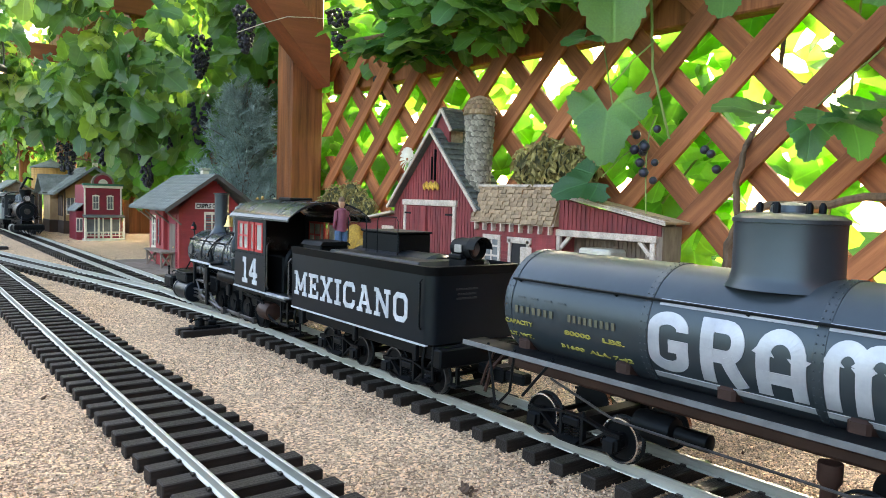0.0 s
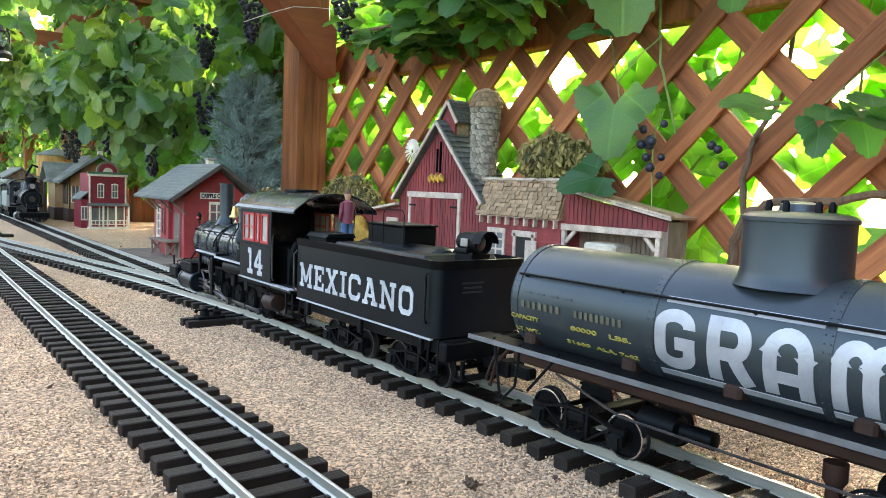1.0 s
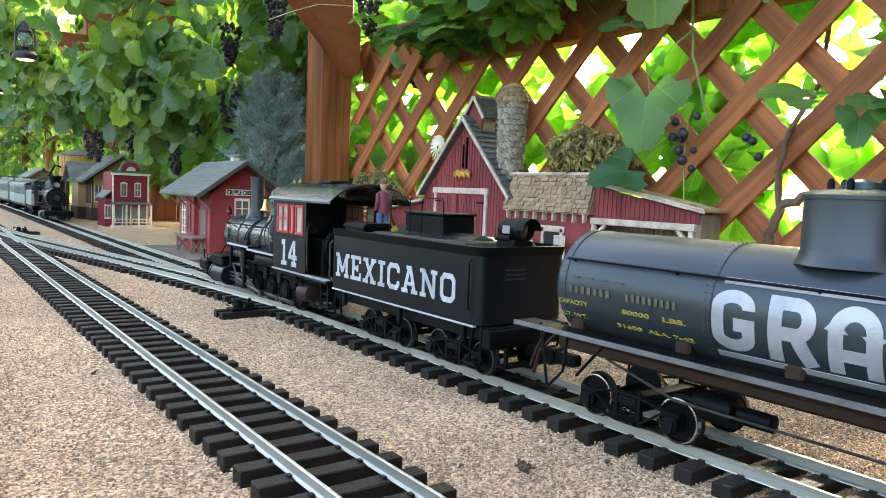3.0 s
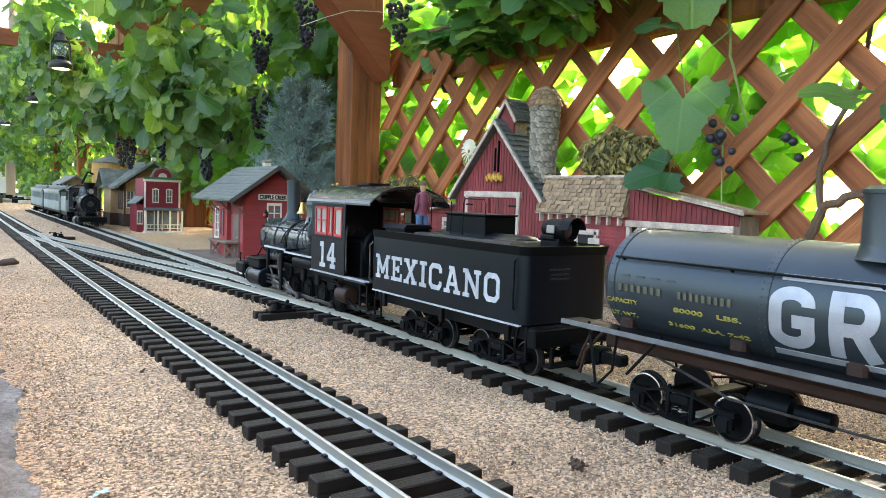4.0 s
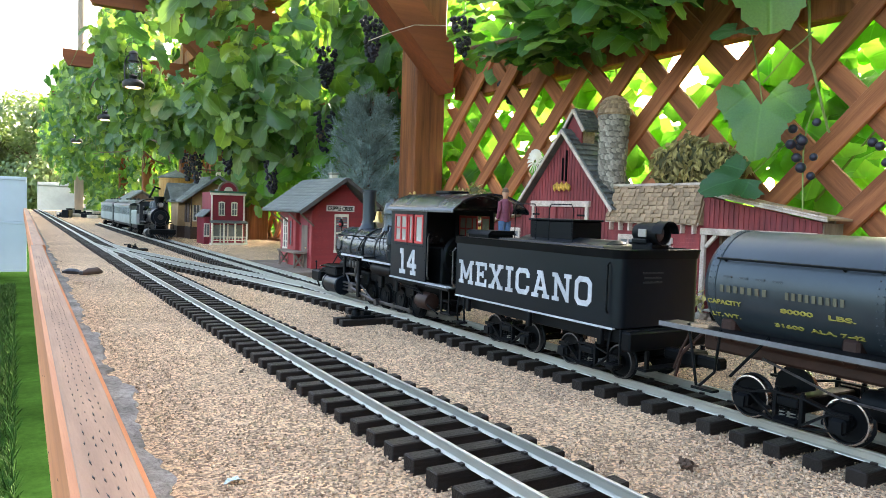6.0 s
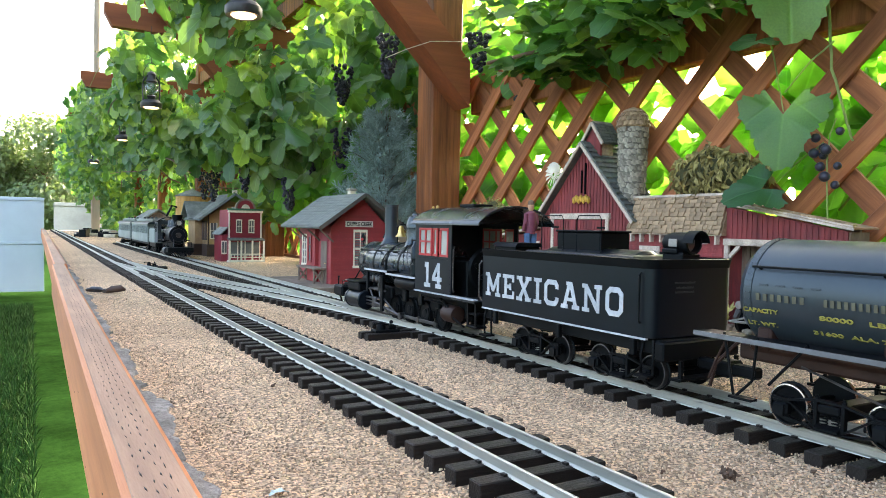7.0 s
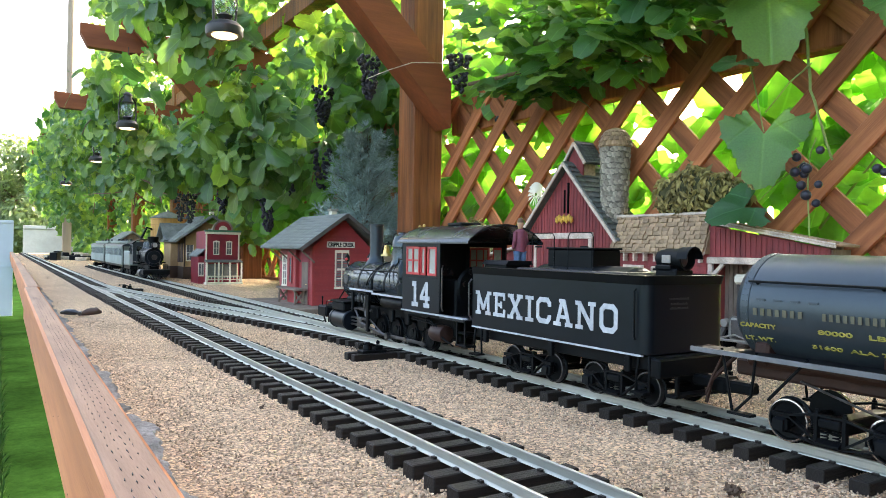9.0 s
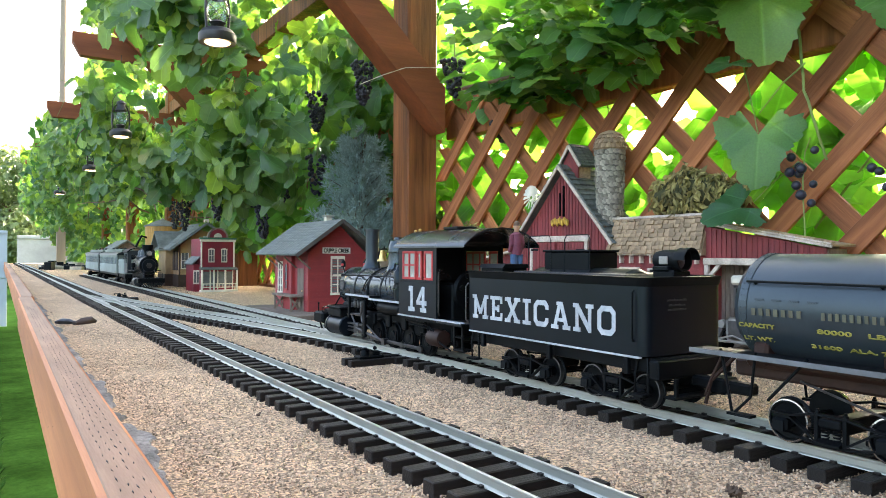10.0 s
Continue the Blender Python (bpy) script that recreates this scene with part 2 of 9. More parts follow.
M_RESINLEAF = mat("painted_foliage", (0.40, 0.325, 0.115), (0.15, 0.135, 0.042), 90, 0.8, island=0.45)
M_LOG = mat("pale_log", (0.36, 0.27, 0.185), (0.20, 0.145, 0.095), 60, 0.85, stretch=(3, 0.3, 3), bump=0.5, bscale=160, rnd=0.18)
M_TAN = mat("tan_siding", (0.42, 0.27, 0.13), (0.30, 0.19, 0.09), 40, 0.75, rnd=0.1)
M_DKBROWN = mat("dark_brown_siding", (0.075, 0.045, 0.032), (0.045, 0.028, 0.02), 60, 0.75)
M_TANKWOOD = mat("ochre_tank_stave", (0.52, 0.29, 0.085), (0.42, 0.23, 0.065), 60, 0.7, stretch=(1, 1, 0.2), rnd=0.15)
M_CARBLUE = mat("grey_blue_car_side", (0.235, 0.285, 0.258), (0.17, 0.208, 0.190), 40, 0.6)
M_CRIMSON = mat("store_crimson", (0.24, 0.012, 0.028), (0.17, 0.010, 0.022), 60, 0.6)
M_GREENTRIM = mat("green_trim", (0.05, 0.17, 0.10), (0.03, 0.11, 0.07), 60, 0.6)
M_NEEDLE = mat("blue_green_needles", (0.42, 0.56, 0.52), (0.24, 0.36, 0.33), 20, 0.7, island=0.4)
M_BOARD = mat("name_board_white", (0.72, 0.71, 0.64), (0.55, 0.53, 0.46), 150, 0.7, coarse=0.12)
M_SLAB = mat("beige_stone_slab", (0.36, 0.29, 0.20), (0.24, 0.19, 0.13), 25, 0.9, bump=0.4)
M_DARK = mat("painted_recess_shade", (0.012, 0.011, 0.010), (0.006, 0.006, 0.006), 40, 0.8)
# white vinyl with the blue of its shade mixed into the colour
M_FENCE = mat("white_vinyl_blue_shade", (0.46, 0.53, 0.58), (0.42, 0.48, 0.53), 3, 0.5, coarse=0.06)
M_UNSEENWALL = mat("unseen_wall_stain", (0.10, 0.075, 0.055), (0.06, 0.045, 0.035), 12, 0.8, stretch=(0.3, 4, 4))
M_STUCCO = mat("pale_wall", (0.42, 0.40, 0.34), (0.36, 0.34, 0.29), 10, 0.8)
# the haze of distance is painted into these leaf colours
M_FARLEAF = leaf_mat("far_foliage_haze", (0.100, 0.150, 0.065), (0.150, 0.205, 0.095), 0.30)
M_POLE = mat("pale_pole", (0.42, 0.32, 0.23), (0.32, 0.24, 0.17), 8, 0.8, stretch=(4, 4, 0.3))
M_BULB = mat("warm_diffuser", (0.9, 0.8, 0.6), (0.9, 0.8, 0.6), 5, 0.5, emit=((1.0, 0.66, 0.34), 0.7))
M_LGLASS = glass_mat("lantern_glass")
M_DIRT = mat("dry_earth", (0.27, 0.2, 0.14), (0.17, 0.12, 0.085), 90, 0.95, bump=0.6, rnd=0.25)
M_CLOTHR = mat("painted_red_shirt", (0.24, 0.05, 0.085), (0.14, 0.03, 0.05), 200, 0.7)
M_CLOTHB = mat("painted_denim", (0.07, 0.15, 0.28), (0.04, 0.09, 0.18), 200, 0.7)
M_SKIN = mat("painted_tan", (0.52, 0.30, 0.18), (0.40, 0.22, 0.13), 100, 0.7)

# ---- mesh helpers ----


def box(bm, x0, x1, y0, y1, z0, z1, bev=0.0, rot=None):
    """A block between the given planes, with bevelled edges; rot turns it about its middle."""
    mid = Vector(((x0 + x1) / 2, (y0 + y1) / 2, (z0 + z1) / 2))
    m = Matrix.Translation(mid) @ (rot or Matrix()) @ Matrix.Diagonal((abs(x1 - x0), abs(y1 - y0), abs(z1 - z0), 1))
    g = bmesh.ops.create_cube(bm, size=1, matrix=m)["verts"]
    if bev:
        es = list({e for v in g for e in v.link_edges})
        bmesh.ops.bevel(bm, geom=es, offset=bev, segments=1, affect="EDGES")


def cyl(bm, p, q, r, r2=None, n=12):
    """A round bar from p to q."""
    p, q = Vector(p), Vector(q)
    d = q - p
    m = Matrix.Translation((p + q) / 2) @ d.to_track_quat("Z", "Y").to_matrix().to_4x4()
    bmesh.ops.create_cone(bm, cap_ends=True, segments=n, radius1=r, radius2=r if r2 is None else r2, depth=d.length, matrix=m)


def tube(bm, pts, r, n=6):
    """A bent wire or pipe through pts; r is one radius or one for each point."""
    pts = [Vector(p) for p in pts]
    rs = r if isinstance(r, (list, tuple)) else [r] * len(pts)
    rings = []
    for i, p in enumerate(pts):
        d = (pts[min(i + 1, len(pts) - 1)] - pts[max(i - 1, 0)]).normalized()
        a = d.cross(Vector((0.31, 0.17, 0.93))).normalized()
        b = d.cross(a)
        rings.append([bm.verts.new(p + rs[i] * (a * math.cos(2 * math.pi * k / n) + b * math.sin(2 * math.pi * k / n))) for k in range(n)])
    for s, t in zip(rings, rings[1:]):
        for k in range(n):
            bm.faces.new((s[k], s[(k + 1) % n], t[(k + 1) % n], t[k]))
    bm.faces.new(rings[0][::-1]), bm.faces.new(rings[-1])


def lathe(bm, prof, base, axis="z", n=20, caps=True):
    """A turned shape: prof holds (radius, height) pairs along the axis from base."""
    base = Vector(base)
    rings = []
    for r, h in prof:
        ring = []
        for k in range(n):
            a = 2 * math.pi * k / n
            u, v = r * math.cos(a), r * math.sin(a)
            ring.append(bm.verts.new(base + Vector({"z": (u, v, h), "y": (v, h, u), "x": (h, u, v)}[axis])))
        rings.append(ring)
    for s, t in zip(rings, rings[1:]):
        for k in range(n):
            bm.faces.new((s[k], s[(k + 1) % n], t[(k + 1) % n], t[k]))
    if caps:
        bm.faces.new(rings[0][::-1]), bm.faces.new(rings[-1])


def prism(bm, poly, plane, a, b):
    """A polygon of the plane 'xz', 'yz' or 'xy', given thickness from a to b along the third axis."""
    def at(u, v, w):
        return {"xz": (u, w, v), "yz": (w, u, v), "xy": (u, v, w)}[plane]
    lo = [bm.verts.new(at(u, v, a)) for u, v in poly]
    hi = [bm.verts.new(at(u, v, b)) for u, v in poly]
    n = len(poly)
    for k in range(n):
        bm.faces.new((lo[k], lo[(k + 1) % n], hi[(k + 1) % n], hi[k]))
    bm.faces.new(lo[::-1]), bm.faces.new(hi)
    bmesh.ops.recalc_face_normals(bm, faces=bm.faces[:])


def BM():
    return bmesh.new()


def finish(bm, name, material, smooth=35):
    me = bpy.data.meshes.new(name)
    bmesh.ops.recalc_face_normals(bm, faces=bm.faces[:])
    bm.to_mesh(me)
    bm.free()
    me.materials.append(material)
    if smooth:
        me.polygons.foreach_set("use_smooth", [True] * len(me.polygons))
        me.set_sharp_from_angle(angle=radians(smooth))
    return me


def part(name, bm, material, parent, label="", smooth=35):
    """Links a bmesh, drawn in the place's own coordinates, as one mesh under a thing or a part."""
    off = Vector()
    up = parent
    while up:
        off += up.location
        up = up.parent
    bmesh.ops.translate(bm, verts=bm.verts[:], vec=-off)
    ob = new(name, finish(bm, name, material, smooth))
    ob.parent = parent
    return tagged(ob, label)


def solo(name, bm, material, label, category, group="", kind="", smooth=35):
    ob = new(name, finish(bm, name, material, smooth))
    return tagged(ob, label, category, group, kind)


def thing(name, at, label, category, group="", kind=""):
    ob = new(name)
    ob.location, ob.empty_display_size = at, 0.02
    return tagged(ob, label, category, group, kind)


def piece(name, me, parent, m):
    """One of many alike pieces, on shared mesh data, at the pose m in its parent."""
    ob = new(name, me)
    ob.parent, ob.matrix_basis = parent, m
    return ob


def joined(name, verts, faces, material, smooth=True, plane=None):
    me = bpy.data.meshes.new(name)
    me.from_pydata(verts, [], faces)
    if plane is not None:
        me.attributes.new("leaf_plane", "FLOAT_VECTOR", "POINT").data.foreach_set("vector", np.asarray(plane, float).reshape(-1))
    me.materials.append(material)
    if smooth:
        me.polygons.foreach_set("use_smooth", [True] * len(me.polygons))
    me.update()
    return me


def many(name, tv, tf, mats, material, smooth=True):
    """Many copies of a small template (verts tv, faces tf), joined into one mesh."""
    tv = np.asarray(tv, float)
    ms = np.asarray([np.array(m) for m in mats])
    v = np.einsum("nij,kj->nki", ms[:, :3, :3], tv) + ms[:, None, :3, 3]
    k = len(tv)
    faces = [tuple(i * k + j for j in f) for i in range(len(ms)) for f in tf]
    return joined(name, v.reshape(-1, 3).tolist(), faces, material, smooth, np.tile(tv, (len(ms), 1)))


def text_mesh(name, body, height, material, width=None, bold=0.0, depth=0.0006):
    """Lettering in the built-in font, standing in the xz plane from its lower left corner and facing -y."""
    cu = bpy.data.curves.new(name, "FONT")
    cu.body, cu.size, cu.extrude, cu.offset = body, 1.0, 0.01, bold
    ob = bpy.data.objects.new(name, cu)
    scene.collection.objects.link(ob)
    bpy.context.view_layer.update()
    me = bpy.data.meshes.new_from_object(ob.evaluated_get(bpy.context.evaluated_depsgraph_get()))
    bpy.data.objects.remove(ob)
    bpy.data.curves.remove(cu)
    co = np.zeros(len(me.vertices) * 3)
    me.vertices.foreach_get("co", co)
    co = co.reshape(-1, 3)
    lo, hi = co.min(0), co.max(0)
    s = height / (hi[1] - lo[1])
    sx = width / (hi[0] - lo[0]) if width else s
    outv = np.stack([(co[:, 0] - lo[0]) * sx, -(co[:, 2] - lo[2]) / (hi[2] - lo[2]) * depth, (co[:, 1] - lo[1]) * s], 1)
    me.vertices.foreach_set("co", outv.reshape(-1))
    me.materials.clear()
    me.materials.append(material)
    me.update()
    return me


def lettering(name, body, height, material, parent, m, width=None, bold=0.0, label=""):
    ob = new(name, text_mesh(name, body, height, material, width, bold))
    ob.parent, ob.matrix_basis = parent, m
    return tagged(ob, label)


# lettering that faces -x and reads towards -y
FACE_W = Matrix.Rotation(radians(-90), 4, "Z")

# ---- structure ----
LAWN_Z = -0.82


def shelf_structure():
    bm = BM()
    box(bm, -40, 40, -30, 60, LAWN_Z - 0.3, LAWN_Z)
    solo("ground", bm, M_GRASS, "mown green lawn reaching far beyond the bench", "lawn", kind="structure", smooth=0)
    # raised bed of the railway
    n, rows = 60, 240
    xs, ys = np.linspace(-0.2, 0.98, n), np.concatenate([np.linspace(-0.7, 2.4, 150), np.linspace(2.45, 11.6, 90)])
    verts = [(max(x, -0.2 + 0.0080 * (y - 0.7)), y, 0.0022 * noise.noise((x * 9, y * 9, 3)) + 0.0012 * noise.noise((x * 40, y * 40, 7))) for y in ys for x in xs]
    faces = [(j * n + i, j * n + i + 1, (j + 1) * n + i + 1, (j + 1) * n + i) for j in range(rows - 1) for i in range(n - 1)]
    tagged(new("floor", joined("floor", verts, faces, M_GRAVEL)), "bed of fine tan crushed granite on a raised bench", "gravel bed", kind="structure")
    bm = BM()
    box(bm, -0.2005, 0.98, -0.7, 11.6, -0.10, -0.012)
    for v in bm.verts:
        if v.co.x < 0:
            v.co.x += 0.0080 * (v.co.y - 0.7)
    solo("bench_deck", bm, M_WOODX, "stained timber deck that carries the gravel bed", "deck", kind="structure", smooth=0)
    # concrete fillet along the curb, with a ragged inner edge
    bm = BM()
    row = []
    for k in range(1400):
        y = -0.7 + 12.3 * (k / 1399) ** 1.6
        w = max(0.016 + 0.013 * noise.noise((0, y * 7, 1)) + 0.010 * noise.noise((4, y * 31, 1)) + 0.006 * noise.noise((4, y * 90, 1)), 0.004)
        ring = [bm.verts.new((-0.2055, y, 0.008))]
        for q in range(7):
            x = -0.201 + w * q / 6
            ring.append(bm.verts.new((x, y, 0.0040 - 0.0022 * q / 6 + 0.0017 * noise.noise((x * 330, y * 330, 2)) + 0.0012 * noise.noise((x * 90, y * 90, 5)))))
        ring.append(bm.verts.new((-0.200 + w + 0.003, y, -0.004)))
        row.append(ring)
    for a, b in zip(row, row[1:]):
        for i in range(8):
            bm.faces.new((a[i], a[i + 1], b[i + 1], b[i]))
    skew(bm)
    solo("trim_fillet", bm, M_CONC, "rough grey mortar fillet along the timber curb", "mortar", kind="structure")


# added out of view, to cut the light from behind the bench end
bm = BM()
for k in range(12):
    box(bm, -0.36 + k * 0.145, -0.36 + k * 0.145 + 0.141, -0.80, -0.776, LAWN_Z, 1.30, 0.003)
solo("wall_south", bm, M_WOODX, "plain stained board wall, unseen, added at the bench end to block light", "wall", kind="structure")

# added out of view, so that black paint mirrors no sunlit leaves
bm = BM()
for k in range(9):
    box(bm, 0.838, 0.862, -0.776 + k * 0.145, -0.776 + k * 0.145 + 0.141, LAWN_Z, 1.30, 0.003)
solo("wall_east", bm, M_WOODX, "plain stained board wall, unseen, added beside the bench end to darken reflections", "wall", kind="structure")

SKEW = 0.0080       # the curb closes in on the track along its length


def skew(bm):
    for v in bm.verts:
        v.co.x += SKEW * (v.co.y - 0.7)


def curb_board(y0, y1, dx, label):
    """A stained edge board with a worn top and rows of dark lozenges that shade in small slits."""
    t = thing("trim_curb", (-0.22 + dx, (y0 + y1) / 2, 0), label, "curb board", kind="structure")
    bm = BM()
    box(bm, -0.2405 + dx, -0.2050 + dx, y0, y1, -0.062, 0.0295, 0.004)
    skew(bm)
    part("board", bm, M_CURB, t)
    bm = BM()
    box(bm, -0.2370 + dx, -0.2090 + dx, y0 + 0.003, y1 - 0.003, 0.024, 0.0302, 0.0006)
    skew(bm)
    part("worn_top", bm, M_CURBTOP, t, "pale worn top face")
    # nothing is cut: dark lozenges stand for the shade inside the slits
    rng = random.Random(int(y0 * 10) + 5)
    mats = []
    y = max(y0 + 0.02, 0.3)
    while y < min(y1, 2.2):
        for lane in range(4):
            if rng.random() < 0.93:
                x = -0.2300 + lane * 0.0046 + dx + rng.uniform(-0.0006, 0.0006)
                mats.append(Matrix.Translation((x, y + lane % 2 * 0.0095 + rng.uniform(-0.003, 0.003), 0.0302))
                            @ Matrix.Rotation(rng.uniform(-0.12, 0.12), 4, "Z") @ Matrix.Diagonal((rng.uniform(.0003, .00055), rng.uniform(.0030, .0060), 0.0004, 1)))
        y += 0.019
    y = max(y0 + 0.02, 0.3)
    while y < min(y1, 2.2):
        for z in (-0.02, -0.055):
            if rng.random() < 0.3:
                mats.append(Matrix.Translation((-0.2405 + dx, y + rng.uniform(-.02, .02), z + rng.uniform(-.01, .01))) @ Matrix.Diagonal((0.0004, rng.uniform(.002, .005), 0.0007, 1)))
        y += 0.08
    mats = [Matrix.Translation((SKEW * (m.translation.y - 0.7), 0, 0)) @ m for m in mats]
    if mats:
        tv = [(-1, 0, 0.4), (0, -1, 0.4), (1, 0, 0.4), (0, 1, 0.4), (0, 0, 1.2), (0, 0, -1.2)]
        tf = [(0, 1, 4), (1, 2, 4), (2, 3, 4), (3, 0, 4), (1, 0, 5), (2, 1, 5), (3, 2, 5), (0, 3, 5)]
        ob = new("slit", many("slit", tv, tf, mats, M_DARK))
        ob.parent, ob.matrix_parent_inverse = t, Matrix.Translation(-t.location)
        tagged(ob, "dark lozenges painting the shade inside preservative slits", kind="stuff")


POST_Y = (2.04, 3.66, 5.26, 6.9, 8.5)
POST_X = 0.69


def timber_frame(i, y):
    """A post with its knee brace and rafter."""
    t = thing("post", (POST_X, y, 0), "square redwood-stained post with a knee brace under a rafter", "post", "pergola posts", "structure")
    bm = BM()
    box(bm, POST_X, POST_X + 0.096, y, y + 0.088, -0.01, 1.22, 0.004)
    part("upright", bm, M_WOOD, t)
    bm = BM()
    x0, z0, w = POST_X + 0.070, 0.488, 0.09
    ln = 0.62
    prism(bm, [(x0, z0), (x0 - ln, z0 + ln), (x0 - ln + w * 1.35, z0 + ln), (x0, z0 + w * 1.35)], "xz", y - 0.085, y - 0.002)
    part("knee_brace", bm, M_WOODX, t)
    bm = BM()
    prism(bm, [(-0.01, 1.03), (0.02, 0.975), (0.98, 0.965), (0.98, 1.06), (-0.01, 1.07)], "xz", y - 0.05, y - 0.004)
    part("rafter", bm, M_WOODX, t)


def lattice(y0, y1, z0, z1, x):
    """Diagonal slats in two layers and the rail behind them."""
    t = thing("lattice", (x, (y0 + y1) / 2, (z0 + z1) / 2), "redwood-stained diagonal timber lattice behind the bench", "lattice", kind="structure")
    pitch, w = 0.151, 0.0350
    for layer, (sgn, c0, xo) in enumerate(((1, 1.281 + 0.0755, x), (-1, 0.458 + 0.0755, x + 0.0105))):
        # sgn +1: y + z = c ; -1: y - z = c
        lo = (y0 + z0) if sgn > 0 else (y0 - z1)
        hi = (y1 + z1) if sgn > 0 else (y1 - z0)
        k = math.ceil((lo - c0) / pitch)
        while c0 + k * pitch < hi:
            c = c0 + k * pitch
            k += 1
            za, zb = z0, z1
            if sgn > 0:
                za, zb = max(za, c - y1), min(zb, c - y0)
                pa, pb = (c - za, za), (c - zb, zb)
            else:
                za, zb = max(za, y0 - c), min(zb, y1 - c)
                pa, pb = (c + za, za), (c + zb, zb)
            if zb - za < 0.03:
                continue
            h = w / math.sqrt(2)
            jit = 0.002 * math.sin(k * 7.1 + layer)
            bm = BM()
            prism(bm, [(pa[0] - h, pa[1]), (pa[0] + h, pa[1]), (pb[0] + h, pb[1]), (pb[0] - h, pb[1])], "yz", xo + jit, xo + jit + 0.0085)
            bmesh.ops.bevel(bm, geom=bm.edges[:], offset=0.0009, segments=1, affect="EDGES")
            # each slat carries its own axes, so that the grain runs along it
            turn = Matrix.Translation((0, (pa[0] + pb[0]) / 2 - t.location.y, (pa[1] + pb[1]) / 2 - t.location.z)) @ Matrix.Rotation(sgn * radians(45), 4, "X")
            bmesh.ops.transform(bm, verts=bm.verts[:], matrix=turn.inverted() @ Matrix.Translation(-t.location))
            piece("slat", finish(bm, "slat", M_LATT, 0), t, turn)
    bm = BM()
    box(bm, x + 0.023, x + 0.060, y0, y1, 0.484, 0.579, 0.003)
    part("rail", bm, M_LATT, t)
    bm = BM()
    box(bm, x - 0.006, x + 0.03, y0, y1, -0.01, 0.012, 0.002)
    part("sill", bm, M_LATT, t)
    return t


shelf_structure()
curb_board(-0.7, 2.655, 0.0, "orange-stained incised curb board with a worn pale top")
curb_board(2.66, 7.2, 0.006, "orange-stained curb board butted beyond a dark joint")
curb_board(7.205, 11.6, 0.003, "orange-stained curb board at the far end of the bench")
for i, y in enumerate(POST_Y):
    timber_frame(i, y)
lattice(-0.9, 2.05, 0.0, 0.585, 0.80)
lattice(2.13, 5.2, 0.0, 0.585, 0.80)
bm = BM()
box(bm, 0.70, 0.78, -0.9, 9.0, 1.07, 1.15, 0.003)
solo("header_beam", bm, M_WOOD, "redwood-stained beam over the posts, half hidden in vines", "beam", kind="structure")
bm = BM()
box(bm, 0.33, 0.42, 9.4, 9.49, -0.82, 1.2, 0.004)
solo("end_post", bm, M_POLE, "pale timber post at the far end of the bench", "post", kind="structure")

# unseen wall added behind the bench's near end, to block light from there
bm = BM()
box(bm, -1.1, 2.6, -1.75, -1.65, LAWN_Z, 2.3, 0.004)
solo("wall_house", bm, M_UNSEENWALL, "dark stained wall, unseen, added behind the bench's near end to block light", "wall", kind="structure")

# ---- far setting ----


def vinyl_fence():
    t = thing("fence", (-3, 10.7, LAWN_Z), "white vinyl garden fence beyond the lawn, bluish shade painted into its colour", "fence", kind="structure")
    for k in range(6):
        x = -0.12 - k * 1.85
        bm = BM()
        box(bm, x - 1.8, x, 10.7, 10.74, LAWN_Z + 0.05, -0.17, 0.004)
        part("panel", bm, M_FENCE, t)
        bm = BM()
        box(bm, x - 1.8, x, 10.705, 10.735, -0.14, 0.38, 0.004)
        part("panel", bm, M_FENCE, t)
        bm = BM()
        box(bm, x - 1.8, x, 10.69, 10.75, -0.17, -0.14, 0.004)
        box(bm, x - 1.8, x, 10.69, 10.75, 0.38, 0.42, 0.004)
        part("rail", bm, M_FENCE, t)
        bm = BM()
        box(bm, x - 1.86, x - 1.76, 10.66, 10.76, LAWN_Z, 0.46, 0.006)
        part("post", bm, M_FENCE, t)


vinyl_fence()
bm = BM()
box(bm, 0.2, 9, 19, 19.2, LAWN_Z, 0.45, 0.01)
box(bm, 0.2, 9, 18.96, 19.24, 0.45, 0.53, 0.01)
solo("wall_far", bm, M_STUCCO, "pale rendered garden wall in the distance", "wall", kind="structure")
bm = BM()
tube(bm, [(0.60, 12.4, LAWN_Z), (0.60, 12.4, 2), (0.62, 12.4, 6)], [0.055, 0.05, 0.042], 12)
solo("utility_pole", bm, M_POLE, "tall pale wooden utility pole against the sky", "pole", kind="structure")

